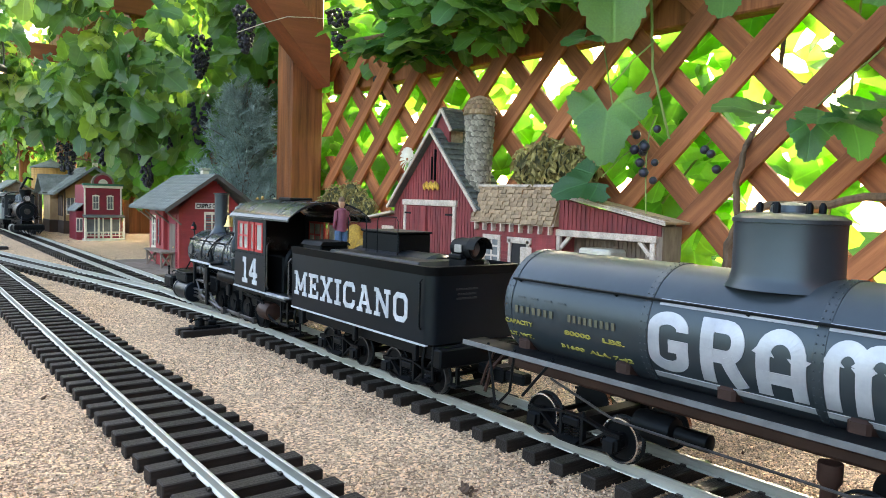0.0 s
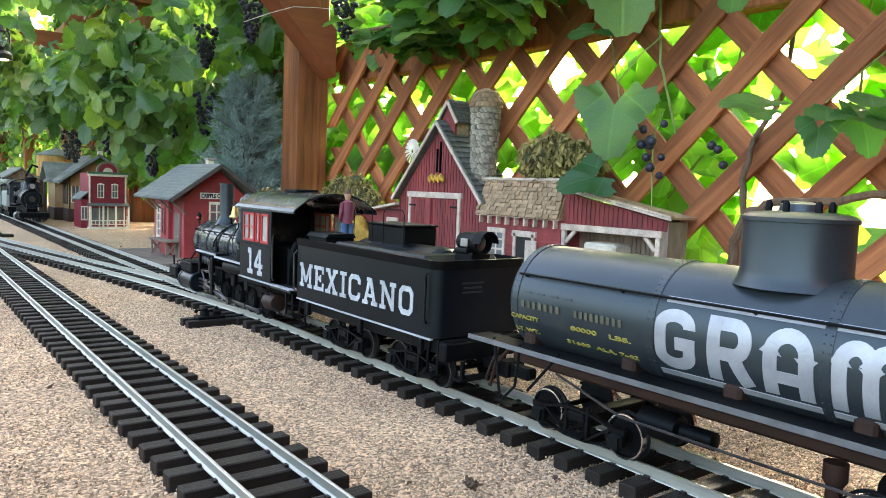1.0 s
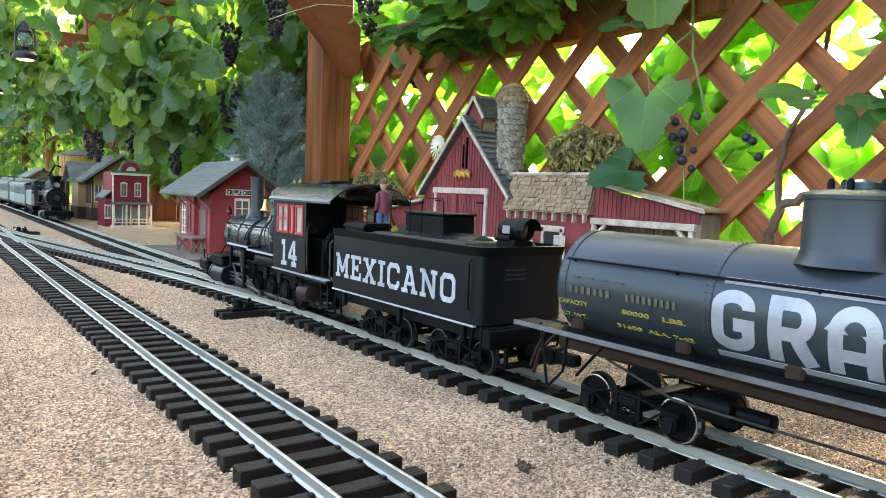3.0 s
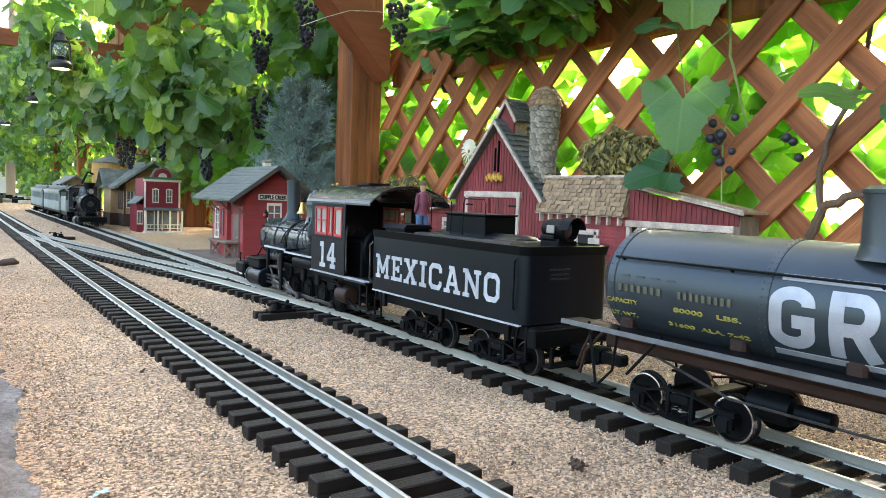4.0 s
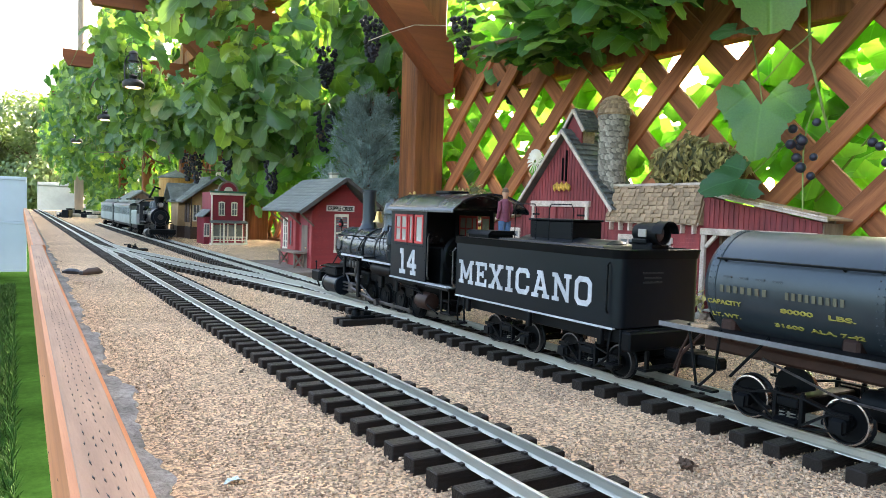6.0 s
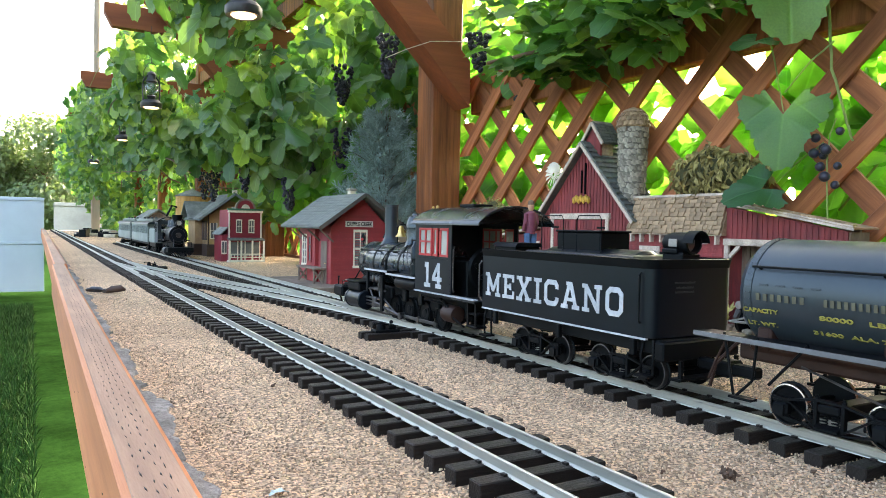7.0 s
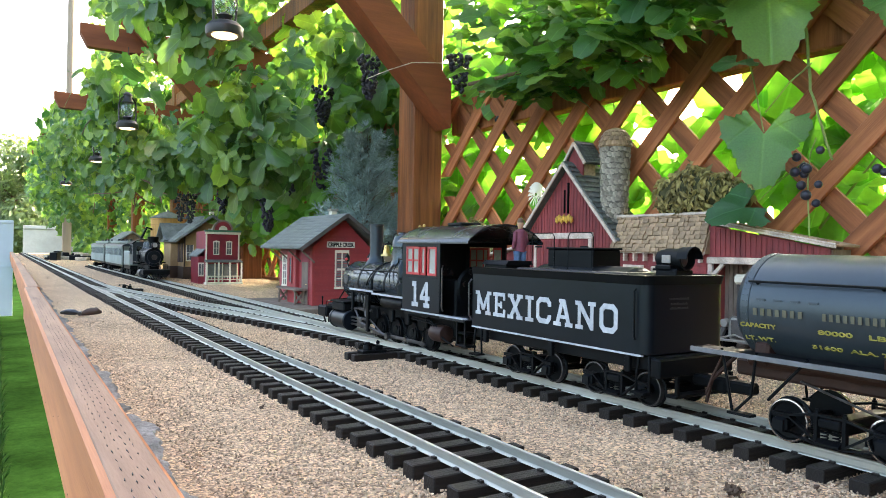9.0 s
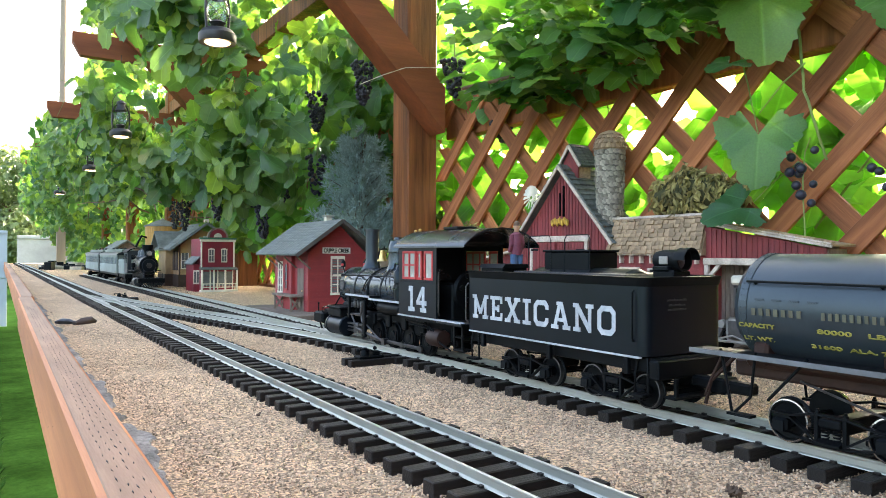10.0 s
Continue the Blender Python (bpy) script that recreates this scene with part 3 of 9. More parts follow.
# ---- vines ----


def leaf_template(lobes=5, teeth=3, rings=1, deep=1.0):
    """A grape leaf in the xy plane, stalk at the origin, tip along +y, about one unit across."""
    n = lobes * teeth * 2
    rim = []
    for k in range(n + 1):
        a = radians(-150 + 300 * k / n)
        lobe = (0.5 + 0.5 * math.cos(a * 2.95)) ** 1.1 if abs(a) < radians(130) else 0.3
        r = 0.33 + 0.10 * (1 - deep) + 0.29 * deep * lobe * (1.0 if abs(a) > 0.5 else 1.20) - 0.05 * abs(a) / math.pi + (1 if k % 2 else -1) * (0.024 if deep > 0.8 else 0.011) + (0.016 * math.sin(k * 1.7) if deep < 0.8 else 0)
        rim.append((r * math.sin(a), 0.30 + r * math.cos(a)))
    verts = [(0, 0.24, -0.05)]
    for f in ([0.55] if rings else []):
        verts += [(x * f, 0.24 + (y - 0.24) * f, -0.018 + (0.03 if deep > 0.8 else 0.012) * math.cos(k * 6 * math.pi / n)) for k, (x, y) in enumerate(rim)]
    verts += [(x, y, (0.085 if deep > 0.8 else 0.035) * math.cos(k * 6 * math.pi / n + 0.6) - 0.16 * (x * x + (y - 0.24) ** 2)) for k, (x, y) in enumerate(rim)]
    m = n + 1
    faces = [(0, 1 + k + 1, 1 + k) for k in range(n)]
    if rings:
        faces += [(1 + k, 2 + k, 1 + m + k + 1, 1 + m + k) for k in range(n)]
    return verts, faces


LEAF_V, LEAF_F = leaf_template(5, 2, 1)
LEAF_V1, LEAF_F1 = leaf_template(5, 4, 1)
LONG_V, LONG_F = leaf_template(5, 4, 1, 1.3)
BROAD_V, BROAD_F = leaf_template(5, 6, 1, 0.55)


def leaf_pose(at, face, size, rng, droop=0.75, wild=0.52):
    """A leaf at a place, its upper side turned roughly to face, its tip hanging."""
    n = Vector(face).normalized() + Vector((rng.gauss(0, wild), rng.gauss(0, wild), rng.gauss(0, wild)))
    n.normalize()
    tip = Vector((rng.gauss(0, .5), rng.gauss(0, .5), -droop + rng.gauss(0, .35)))
    tip -= n * tip.dot(n)
    tip.normalize()
    side = tip.cross(n)
    m = Matrix((side, tip, n)).transposed().to_4x4()
    m.translation = at
    return m @ Matrix.Diagonal((size * rng.uniform(.85, 1.1), size, size * rng.uniform(.5, 1.6), 1))


# lamp places; leaves that hide them from the camera are left out
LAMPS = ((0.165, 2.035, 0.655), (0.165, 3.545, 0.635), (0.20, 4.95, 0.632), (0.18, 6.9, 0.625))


# about the middle of the camera's path
CAMERA_MID = Vector((-0.26, 0.28, 0.17))


# true for a leaf on the camera's sight line to a lamp or timber
def hides_from_camera(p, lamp):
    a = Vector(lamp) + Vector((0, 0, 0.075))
    d = (CAMERA_MID - a).normalized()
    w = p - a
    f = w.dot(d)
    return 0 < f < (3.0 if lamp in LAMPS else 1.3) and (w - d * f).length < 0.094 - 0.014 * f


# timber points kept visible from the camera
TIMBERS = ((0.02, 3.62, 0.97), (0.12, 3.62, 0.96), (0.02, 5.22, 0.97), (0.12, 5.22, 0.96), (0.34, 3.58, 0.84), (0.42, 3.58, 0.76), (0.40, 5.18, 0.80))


# leaves are dropped to fit the camera's view, and close around the lamps
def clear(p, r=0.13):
    return not any(hides_from_camera(p, q) for q in LAMPS + TIMBERS) and all((p - Vector((x, y, min(max(p.z, z - .02), z + .2)))).length > r for x, y, z in LAMPS)


PROFILE = [(0.66, 0.235), (0.56, 0.30), (0.46, 0.40), (0.36, 0.52), (0.25, 0.66), (0.14, 0.78), (0.07, 0.92), (0.10, 1.12), (0.35, 1.22), (0.8, 1.3)]


def along(u):
    f = u * (len(PROFILE) - 1)
    i = min(int(f), len(PROFILE) - 2)
    f -= i
    (a, b), (c, d) = PROFILE[i], PROFILE[i + 1]
    return a + (c - a) * f, b + (d - b) * f, Vector((b - d, 0, c - a)).normalized()


def canopy(y0, y1, n, rng, lower=0.0, size=(0.065, 0.125)):
    out = []
    while len(out) < n:
        y = rng.uniform(y0, y1)
        u = rng.uniform(0, 1) ** 1.15
        x, z, nn = along(u)
        lump = 0.09 * noise.noise((x * 3, y * 2.2, z * 3)) + 0.05 * noise.noise((x * 9, y * 6, 4))
        p = Vector((x, y, z + lower)) + nn * (rng.gauss(0, .045) + lump) + Vector((0, 0, lump))
        p.x += 0.05 * noise.noise((y * 1.3, 5, 5))
        if p.x < 0.72 and p.z < float(np.interp(p.y, (2.5, 3.75, 7.3, 8.4, 11.5), (0.33, 0.46, 0.58, 0.46, 0.28))):
            continue
        if p.y < 2.5 and p.z < 0.57 and p.x > 0.40:
            continue
        # thin above the garden edge
        if p.z > 0.86 and p.x < 0.42 and rng.random() < 0.62:
            continue
        # leaves past the camera's sight line are left out, to fit its view
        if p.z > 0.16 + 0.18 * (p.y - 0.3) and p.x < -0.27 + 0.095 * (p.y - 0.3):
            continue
        if noise.noise((p.y * 4.2, p.z * 2.0, p.x * 2.0)) < -0.12:
            continue
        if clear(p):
            out.append(leaf_pose(p, (-0.75, -0.55, 0.35), rng.uniform(*size), rng))
    return out


def block(n, rng, x, y, z, face, size, keep=0.35, freq=5.0, droop=0.75, wild=0.52):
    """Leaves in a box, clumped: gaps open where the noise is low."""
    out = []
    tries = 0
    while len(out) < n and tries < n * 30:
        tries += 1
        p = Vector((rng.uniform(*x), rng.uniform(*y), rng.uniform(*z)))
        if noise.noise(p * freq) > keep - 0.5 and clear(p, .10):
            out.append(leaf_pose(p, face, rng.uniform(*size), rng, droop, wild))
    return out


rng = random.Random(11)
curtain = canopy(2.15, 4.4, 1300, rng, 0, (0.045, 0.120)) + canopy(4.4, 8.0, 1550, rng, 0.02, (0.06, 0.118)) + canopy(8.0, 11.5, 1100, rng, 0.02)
back = block(2600, rng, (0.72, 1.0), (2.2, 11.4), (0.22, 1.3), (-0.8, -0.4, 0.3), (0.08, 0.13), 0.2)
curtain += block(95, rng, (0.60, 0.80), (2.30, 3.30), (0.50, 0.95), (-0.75, -0.55, 0.35), (0.075, 0.12), 0.15)
curtain += block(420, rng, (0.50, 0.85), (8.3, 11.2), (0.02, 0.60), (-0.75, -0.55, 0.35), (0.09, 0.13), 0.15)
curtain += block(70, rng, (0.56, 0.69), (3.15, 3.66), (0.20, 0.50), (-0.75, -0.55, 0.35), (0.075, 0.12), 0.2)
back += block(1300, rng, (0.84, 1.35), (4.2, 11.6), (-0.3, 0.95), (-0.8, -0.4, 0.3), (0.10, 0.16), 0.1)
back += block(140, rng, (0.74, 0.95), (2.15, 4.2), (0.45, 0.9), (-0.8, -0.4, 0.3), (0.09, 0.14), 0.1)
tagged(new("vine_curtain", many("vine_curtain", LEAF_V1, LEAF_F1, curtain + back, M_LEAF)),
       "dense hanging green grape leaves over the back of the bench", "grape vine", kind="stuff")
shoots = BM()
for k in range(70):
    y, u = rng.uniform(2.2, 6.5), rng.uniform(.35, .75)
    x, z, nn = along(u)
    p = Vector((x, y, z)) + nn * rng.uniform(.03, .09)
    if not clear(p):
        continue
    pts, d = [p], Vector((rng.gauss(-.1, .4), rng.gauss(0, .6), rng.uniform(-.9, .3))).normalized()
    for q in range(5):
        d = (d + Vector((rng.gauss(0, .25), rng.gauss(0, .25), -.22))).normalized()
        pts.append(pts[-1] + d * rng.uniform(.03, .05))
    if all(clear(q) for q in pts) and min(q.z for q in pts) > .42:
        tube(shoots, pts, [.0022 - .0003 * q for q in range(6)], 5)
canes = BM()
for k in range(46):
    y, u = rng.uniform(2.2, 6.5), rng.uniform(.10, .60)
    x, z, nn = along(u)
    p = Vector((x, y, z)) - nn * rng.uniform(-.05, .06)
    pts, d = [p], Vector((rng.gauss(.1, .3), rng.gauss(0, .8), rng.uniform(-.7, .7))).normalized()
    for q in range(7):
        d = (d + Vector((rng.gauss(0, .25), rng.gauss(0, .30), rng.gauss(-.05, .25)))).normalized()
        pts.append(pts[-1] + d * rng.uniform(.05, .09))
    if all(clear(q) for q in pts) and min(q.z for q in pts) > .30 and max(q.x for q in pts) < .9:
        tube(canes, pts, [.0052 - .0005 * q for q in range(8)], 6)
solo("vine_canes", canes, M_STEM, "brown woody canes winding through the vine leaves", "grape vine", kind="stuff")
solo("vine_shoots", shoots, M_SHOOT, "thin yellow-green vine shoots hanging among the leaves", "grape vine", kind="stuff")
# leaves high above the bench, mostly out of view, added to shade it
over = block(170, rng, (0.30, 0.95), (-0.6, 2.2), (1.0, 1.25), (-0.2, -0.2, 0.9), (0.08, 0.14), 0.2)
over += block(60, rng, (0.72, 0.86), (0.2, 1.72), (0.74, 1.0), (-0.5, -0.4, 0.7), (0.06, 0.11), 0.3)
tagged(new("vine_canopy", many("vine_canopy", LEAF_V1, LEAF_F1, over, M_LEAF)),
       "green grape leaves over the lattice and rafters", "grape vine", kind="stuff")
sprays = block(80, rng, (0.60, 0.77), (1.02, 1.62), (0.50, 0.60), (-0.10, -0.20, 1.0), (0.05, 0.095), 0.3, 9.0, 0.25, 0.26)
sprays += block(80, rng, (0.58, 0.77), (0.92, 1.62), (0.58, 0.70), (-0.10, -0.25, 1.0), (0.05, 0.095), 0.36, 7.0, 0.3, 0.28)
sprays += block(60, rng, (0.58, 0.78), (0.55, 1.66), (0.68, 0.92), (-0.15, -0.25, 0.9), (0.06, 0.11), 0.42, 6.0, 0.3, 0.34)
tagged(new("vine_sprays", many("vine_sprays", LONG_V, LONG_F, sprays, M_SPRAY)),
       "long-lobed green vine leaves spreading over the lattice top", "grape vine", kind="stuff")
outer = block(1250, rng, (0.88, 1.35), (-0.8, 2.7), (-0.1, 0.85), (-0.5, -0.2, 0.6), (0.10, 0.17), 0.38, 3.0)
# these hang before the lattice, in the lighter leaf to look lit
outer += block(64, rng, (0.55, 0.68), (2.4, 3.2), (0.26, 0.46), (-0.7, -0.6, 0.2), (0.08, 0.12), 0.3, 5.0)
# the next two blocks are added to keep direct sun off bench and gravel
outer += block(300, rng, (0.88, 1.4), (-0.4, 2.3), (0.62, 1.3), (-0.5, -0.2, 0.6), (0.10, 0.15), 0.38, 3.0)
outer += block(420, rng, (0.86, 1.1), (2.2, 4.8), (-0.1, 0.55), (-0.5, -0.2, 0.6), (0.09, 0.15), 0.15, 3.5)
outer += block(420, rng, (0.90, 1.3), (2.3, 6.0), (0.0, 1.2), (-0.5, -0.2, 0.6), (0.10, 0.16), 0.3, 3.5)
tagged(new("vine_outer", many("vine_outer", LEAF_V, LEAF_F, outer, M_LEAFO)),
       "sunlit yellow-green grape leaves beyond the lattice, sunlight partly in their colour", "grape vine", kind="stuff")


def far_tree(at, h, r, seed):
    rg = random.Random(seed)
    t = thing("tree", at, "distant leafy garden tree, haze painted into its leaf colour", "tree", "distant trees")
    bm = BM()
    tube(bm, [at, Vector(at) + Vector((0.1, 0, h * .4)), Vector(at) + Vector((0, .1, h * .7))], [h * .03, h * .022, h * .01], 8)
    for k in range(5):
        a = rg.uniform(0, 6.28)
        b = Vector(at) + Vector((0.05, 0, h * rg.uniform(.3, .55)))
        tube(bm, [b, b + Vector((math.cos(a) * r * .6, math.sin(a) * r * .6, h * .25))], [h * .014, h * .005], 6)
    part("trunk", bm, M_STEM, t)
    ms = []
    blobs = [(rg.gauss(0, r * .45), rg.gauss(0, r * .45), h * rg.uniform(.32, .95), r * rg.uniform(.25, .5)) for _ in range(16)]
    for bx, by, bz, br in blobs:
        for _ in range(1500):
            v = Vector((rg.gauss(0, 1), rg.gauss(0, 1), rg.gauss(0, 1))).normalized() * br * rg.uniform(.6, 1.05)
            ms.append(leaf_pose(v + Vector((bx, by, bz)), v, rg.uniform(.14, .25) * h / 5, rg))
    ob = new("crown", many("crown", [(0, 0, 0), (.34, .45, .1), (0, 1, -.06), (-.34, .45, .1)], [(0, 1, 2), (0, 2, 3)], ms, M_FARLEAF))
    ob.parent = t


for k, (x, y, h, r) in enumerate(((-2.6, 27, 4.1, 2.1), (0.6, 25, 3.7, 1.9), (-6.5, 29, 4.6, 2.4), (2.8, 30, 4.2, 2.2), (-11, 31, 5.0, 2.6))):
    far_tree((x, y, LAWN_Z), h, r, 40 + k)

# ---- track ----
RAIL_Z, TIE_Z, GAUGE = 0.018, 0.0098, 0.024
SIDE_X = 0.243


def tie_mesh(name, x0, x1, spikes):
    bm = BM()
    box(bm, x0, x1, -0.0068, 0.0068, -0.006, TIE_Z, 0.0008)
    for s in spikes:
        for o in (-0.0036, 0.0036):
            box(bm, s + o - 0.0013, s + o + 0.0013, -0.002, 0.002, TIE_Z - 0.0005, TIE_Z + 0.0016)
    return finish(bm, name, M_TIE, 0)


def rail_mesh(bm, pts):
    """A rail of real section along pts."""
    sec = [(-0.0025, 0), (0.0025, 0), (0.0022, 0.0007), (0.0005, 0.0015), (0.0005, 0.0055), (0.0013, 0.0062), (0.0013, 0.0077), (0.0008, 0.0080),
           (-0.0008, 0.0080), (-0.0013, 0.0077), (-0.0013, 0.0062), (-0.0005, 0.0055), (-0.0005, 0.0015), (-0.0022, 0.0007)]
    rings = []
    for i, (x, y) in enumerate(pts):
        a, b = pts[max(i - 1, 0)], pts[min(i + 1, len(pts) - 1)]
        d = Vector((b[0] - a[0], b[1] - a[1], 0)).normalized()
        nx = Vector((d.y, -d.x, 0))
        rings.append([bm.verts.new(Vector((x, y, TIE_Z)) + nx * u + Vector((0, 0, v))) for u, v in sec])
    n = len(sec)
    for s, t in zip(rings, rings[1:]):
        for k in range(n):
            bm.faces.new((s[k], s[(k + 1) % n], t[(k + 1) % n], t[k]))
    bm.faces.new(rings[0][::-1]), bm.faces.new(rings[-1])


CROSS_A, CROSS_B = 1.13, 2.98      # the crossover's ends


def cross_x(y):
    f = min(max((y - CROSS_A) / (CROSS_B - CROSS_A), 0), 1)
    g = f * f * (3 - 2 * f)
    g = 0.55 * g + 0.45 * f
    return SIDE_X * (1 - g)


TIE = {}


def track(name, xc, y0, y1, label, limit=300):
    t = thing(name, (xc, (y0 + y1) / 2, 0), label, "railway track", "garden railway tracks")
    for s in (-GAUGE, GAUGE):
        bm = BM()
        rail_mesh(bm, [(xc + s, y0), (xc + s, (y0 + y1) / 2), (xc + s, y1)])
        part("rail", bm, M_RAIL, t, "bright silver rail")
    rg = random.Random(3)
    pitch = 0.0291
    n = int((y1 - y0) / pitch)
    far = []
    for k in range(n):
        y = y0 + (k + .5) * pitch
        cx = cross_x(y)
        lo, hi = -0.049, 0.049
        if xc == SIDE_X and CROSS_A < y < 1.75:
            lo = min(lo, cx - xc - 0.045)
        if xc == 0 and 2.45 < y < CROSS_B:
            hi = max(hi, cx + 0.045)
        key = (round(lo, 3), round(hi, 3))
        if key not in TIE:
            TIE[key] = tie_mesh("tie", *key, (-GAUGE, GAUGE))
        m = pose(0, y - (y0 + y1) / 2, rg.uniform(-.0008, .0005), 0, 0, rg.uniform(-.9, .9))
        if k < limit:
            piece("tie", TIE[key], t, m)
        else:
            far.append(m)
    if far:
        tv = [(x, y, z) for x in (-.049, .049) for y in (-.0068, .0068) for z in (-.006, TIE_Z)]
        tf = [(0, 1, 3, 2), (4, 6, 7, 5), (0, 4, 5, 1), (2, 3, 7, 6), (1, 5, 7, 3), (0, 2, 6, 4)]
        ob = new("far_ties", many("far_ties", tv, tf, far, M_TIE, False))
        ob.parent = t
        tagged(ob, kind="stuff")
    return t


track("main_track", 0.0, -0.45, 11.2, "straight model railway track with dark ties and silver rails")
track("siding_track", SIDE_X, -0.45, 5.5, "model railway siding with dark ties under the locomotives")


def crossover():
    t = thing("crossover_track", (SIDE_X / 2, 2.05, 0), "curved crossover with silver rails joining two model tracks", "railway track", "garden railway tracks")
    ys = np.linspace(CROSS_A, CROSS_B, 48)
    for s in (-GAUGE, GAUGE):
        pts = []
        for y in ys:
            d = (cross_x(y + .01) - cross_x(y - .01)) / .02
            q = math.sqrt(1 + d * d)
            pts.append((cross_x(y) + s / q, y - s * d / q))
        bm = BM()
        rail_mesh(bm, pts)
        part("rail", bm, M_RAIL, t, "bright silver rail")
    for xc, ya, yb, s in ((SIDE_X, 1.42, 1.62, GAUGE - .006), (SIDE_X, 1.36, 1.66, -GAUGE + .006), (0.0, 2.42, 2.66, -GAUGE + .006), (0.0, 2.40, 2.62, GAUGE - .006)):
        bm = BM()
        rail_mesh(bm, [(xc + s, ya), (xc + s, (ya + yb) / 2), (xc + s, yb)])
        part("guard_rail", bm, M_RAIL, t)
    me = tie_mesh("tie", -0.047, 0.047, (-GAUGE, GAUGE))
    y = 1.76
    while y < 2.45:
        ang = math.degrees(-math.atan((cross_x(y + .01) - cross_x(y - .01)) / .02))
        piece("tie", me, t, pose(cross_x(y) - SIDE_X / 2, y - 2.05, 0, 0, 0, -ang * -1))
        y += 0.0291


crossover()


def switch_stand(at, turn, label):
    x, y = at
    t = thing("switch_stand", (x, y, 0), label, "switch stand", "switch stands")
    for o in (-0.011, 0.011):
        bm = BM()
        box(bm, x - .042, x + .042, y + o - .0062, y + o + .0062, -.004, .0092, .0008)
        part("long_tie", bm, M_TIE, t)
    bm = BM()
    box(bm, x - .026, x + .012, y - .010, y + .010, .0092, .013, .001)
    part("base", bm, M_BLACKM, t)
    bm = BM()
    lathe(bm, [(.0065, .013), (.0065, .019), (.0045, .022), (.003, .024)], (x - .014, y, 0), n=12)
    box(bm, x - .004, x + .008, y - .006, y + .006, .013, .019, .0012)
    part("housing", bm, M_BLACKM, t)
    bm = BM()
    tube(bm, [(x - .004, y - .004, .019), (x - .02, y - .009, .023), (x - .028, y - .010, .022)], .0012)
    bmesh.ops.create_icosphere(bm, subdivisions=1, radius=.003, matrix=Matrix.Translation((x - .029, y - .010, .022)))
    bmesh.ops.create_icosphere(bm, subdivisions=1, radius=.0032, matrix=Matrix.Translation((x + .004, y + .004, .022)))
    part("lever", bm, M_BLACKM, t)
    bm = BM()
    cyl(bm, (x + .008, y, .0105), (x + turn, y, .0105), .0012, n=6)
    part("throw_rod", bm, M_STEEL, t)


switch_stand((0.170, 1.213), 0.07, "small black switch stand on long ties beside the siding")
switch_stand((0.330, 1.065), -0.05, "black switch stand on long ties behind the siding")
switch_stand((0.078, 2.835), -0.04, "small dark switch stand beside the main track")

# ---- the near train ----
SX = SIDE_X
WZ = RAIL_Z


def disc_wheel(x, y, r, side, parent, material, name="wheel", holes=False):
    """A flanged wheel, its face turned to side (-1 or 1)."""
    bm = BM()
    s = side
    lathe(bm, [(0.002, -s * .002), (r * .92, -s * .002), (r * 1.08, -s * .0015), (r * 1.08, 0), (r, s * .0008), (r * .985, s * .0048), (r * .86, s * .005), (r * .82, s * .0034),
               (r * .36, s * .0026), (r * .33, s * .0052), (r * .12, s * .0056), (.0005, s * .0056)], (x, y, WZ + r), "x", 24)
    w = part(name, bm, M_BLACKM, parent)
    bm = BM()
    lathe(bm, [(r * .92, s * .0049), (r * .922, s * .0056), (r * .99, s * .0054), (r * 1.004, s * .0008), (r * .99, s * .0006)], (x, y, WZ + r), "x", 28, False)
    part("tyre", bm, material, w, "bright steel tyre" if material != M_BLACKM else "")
    return w


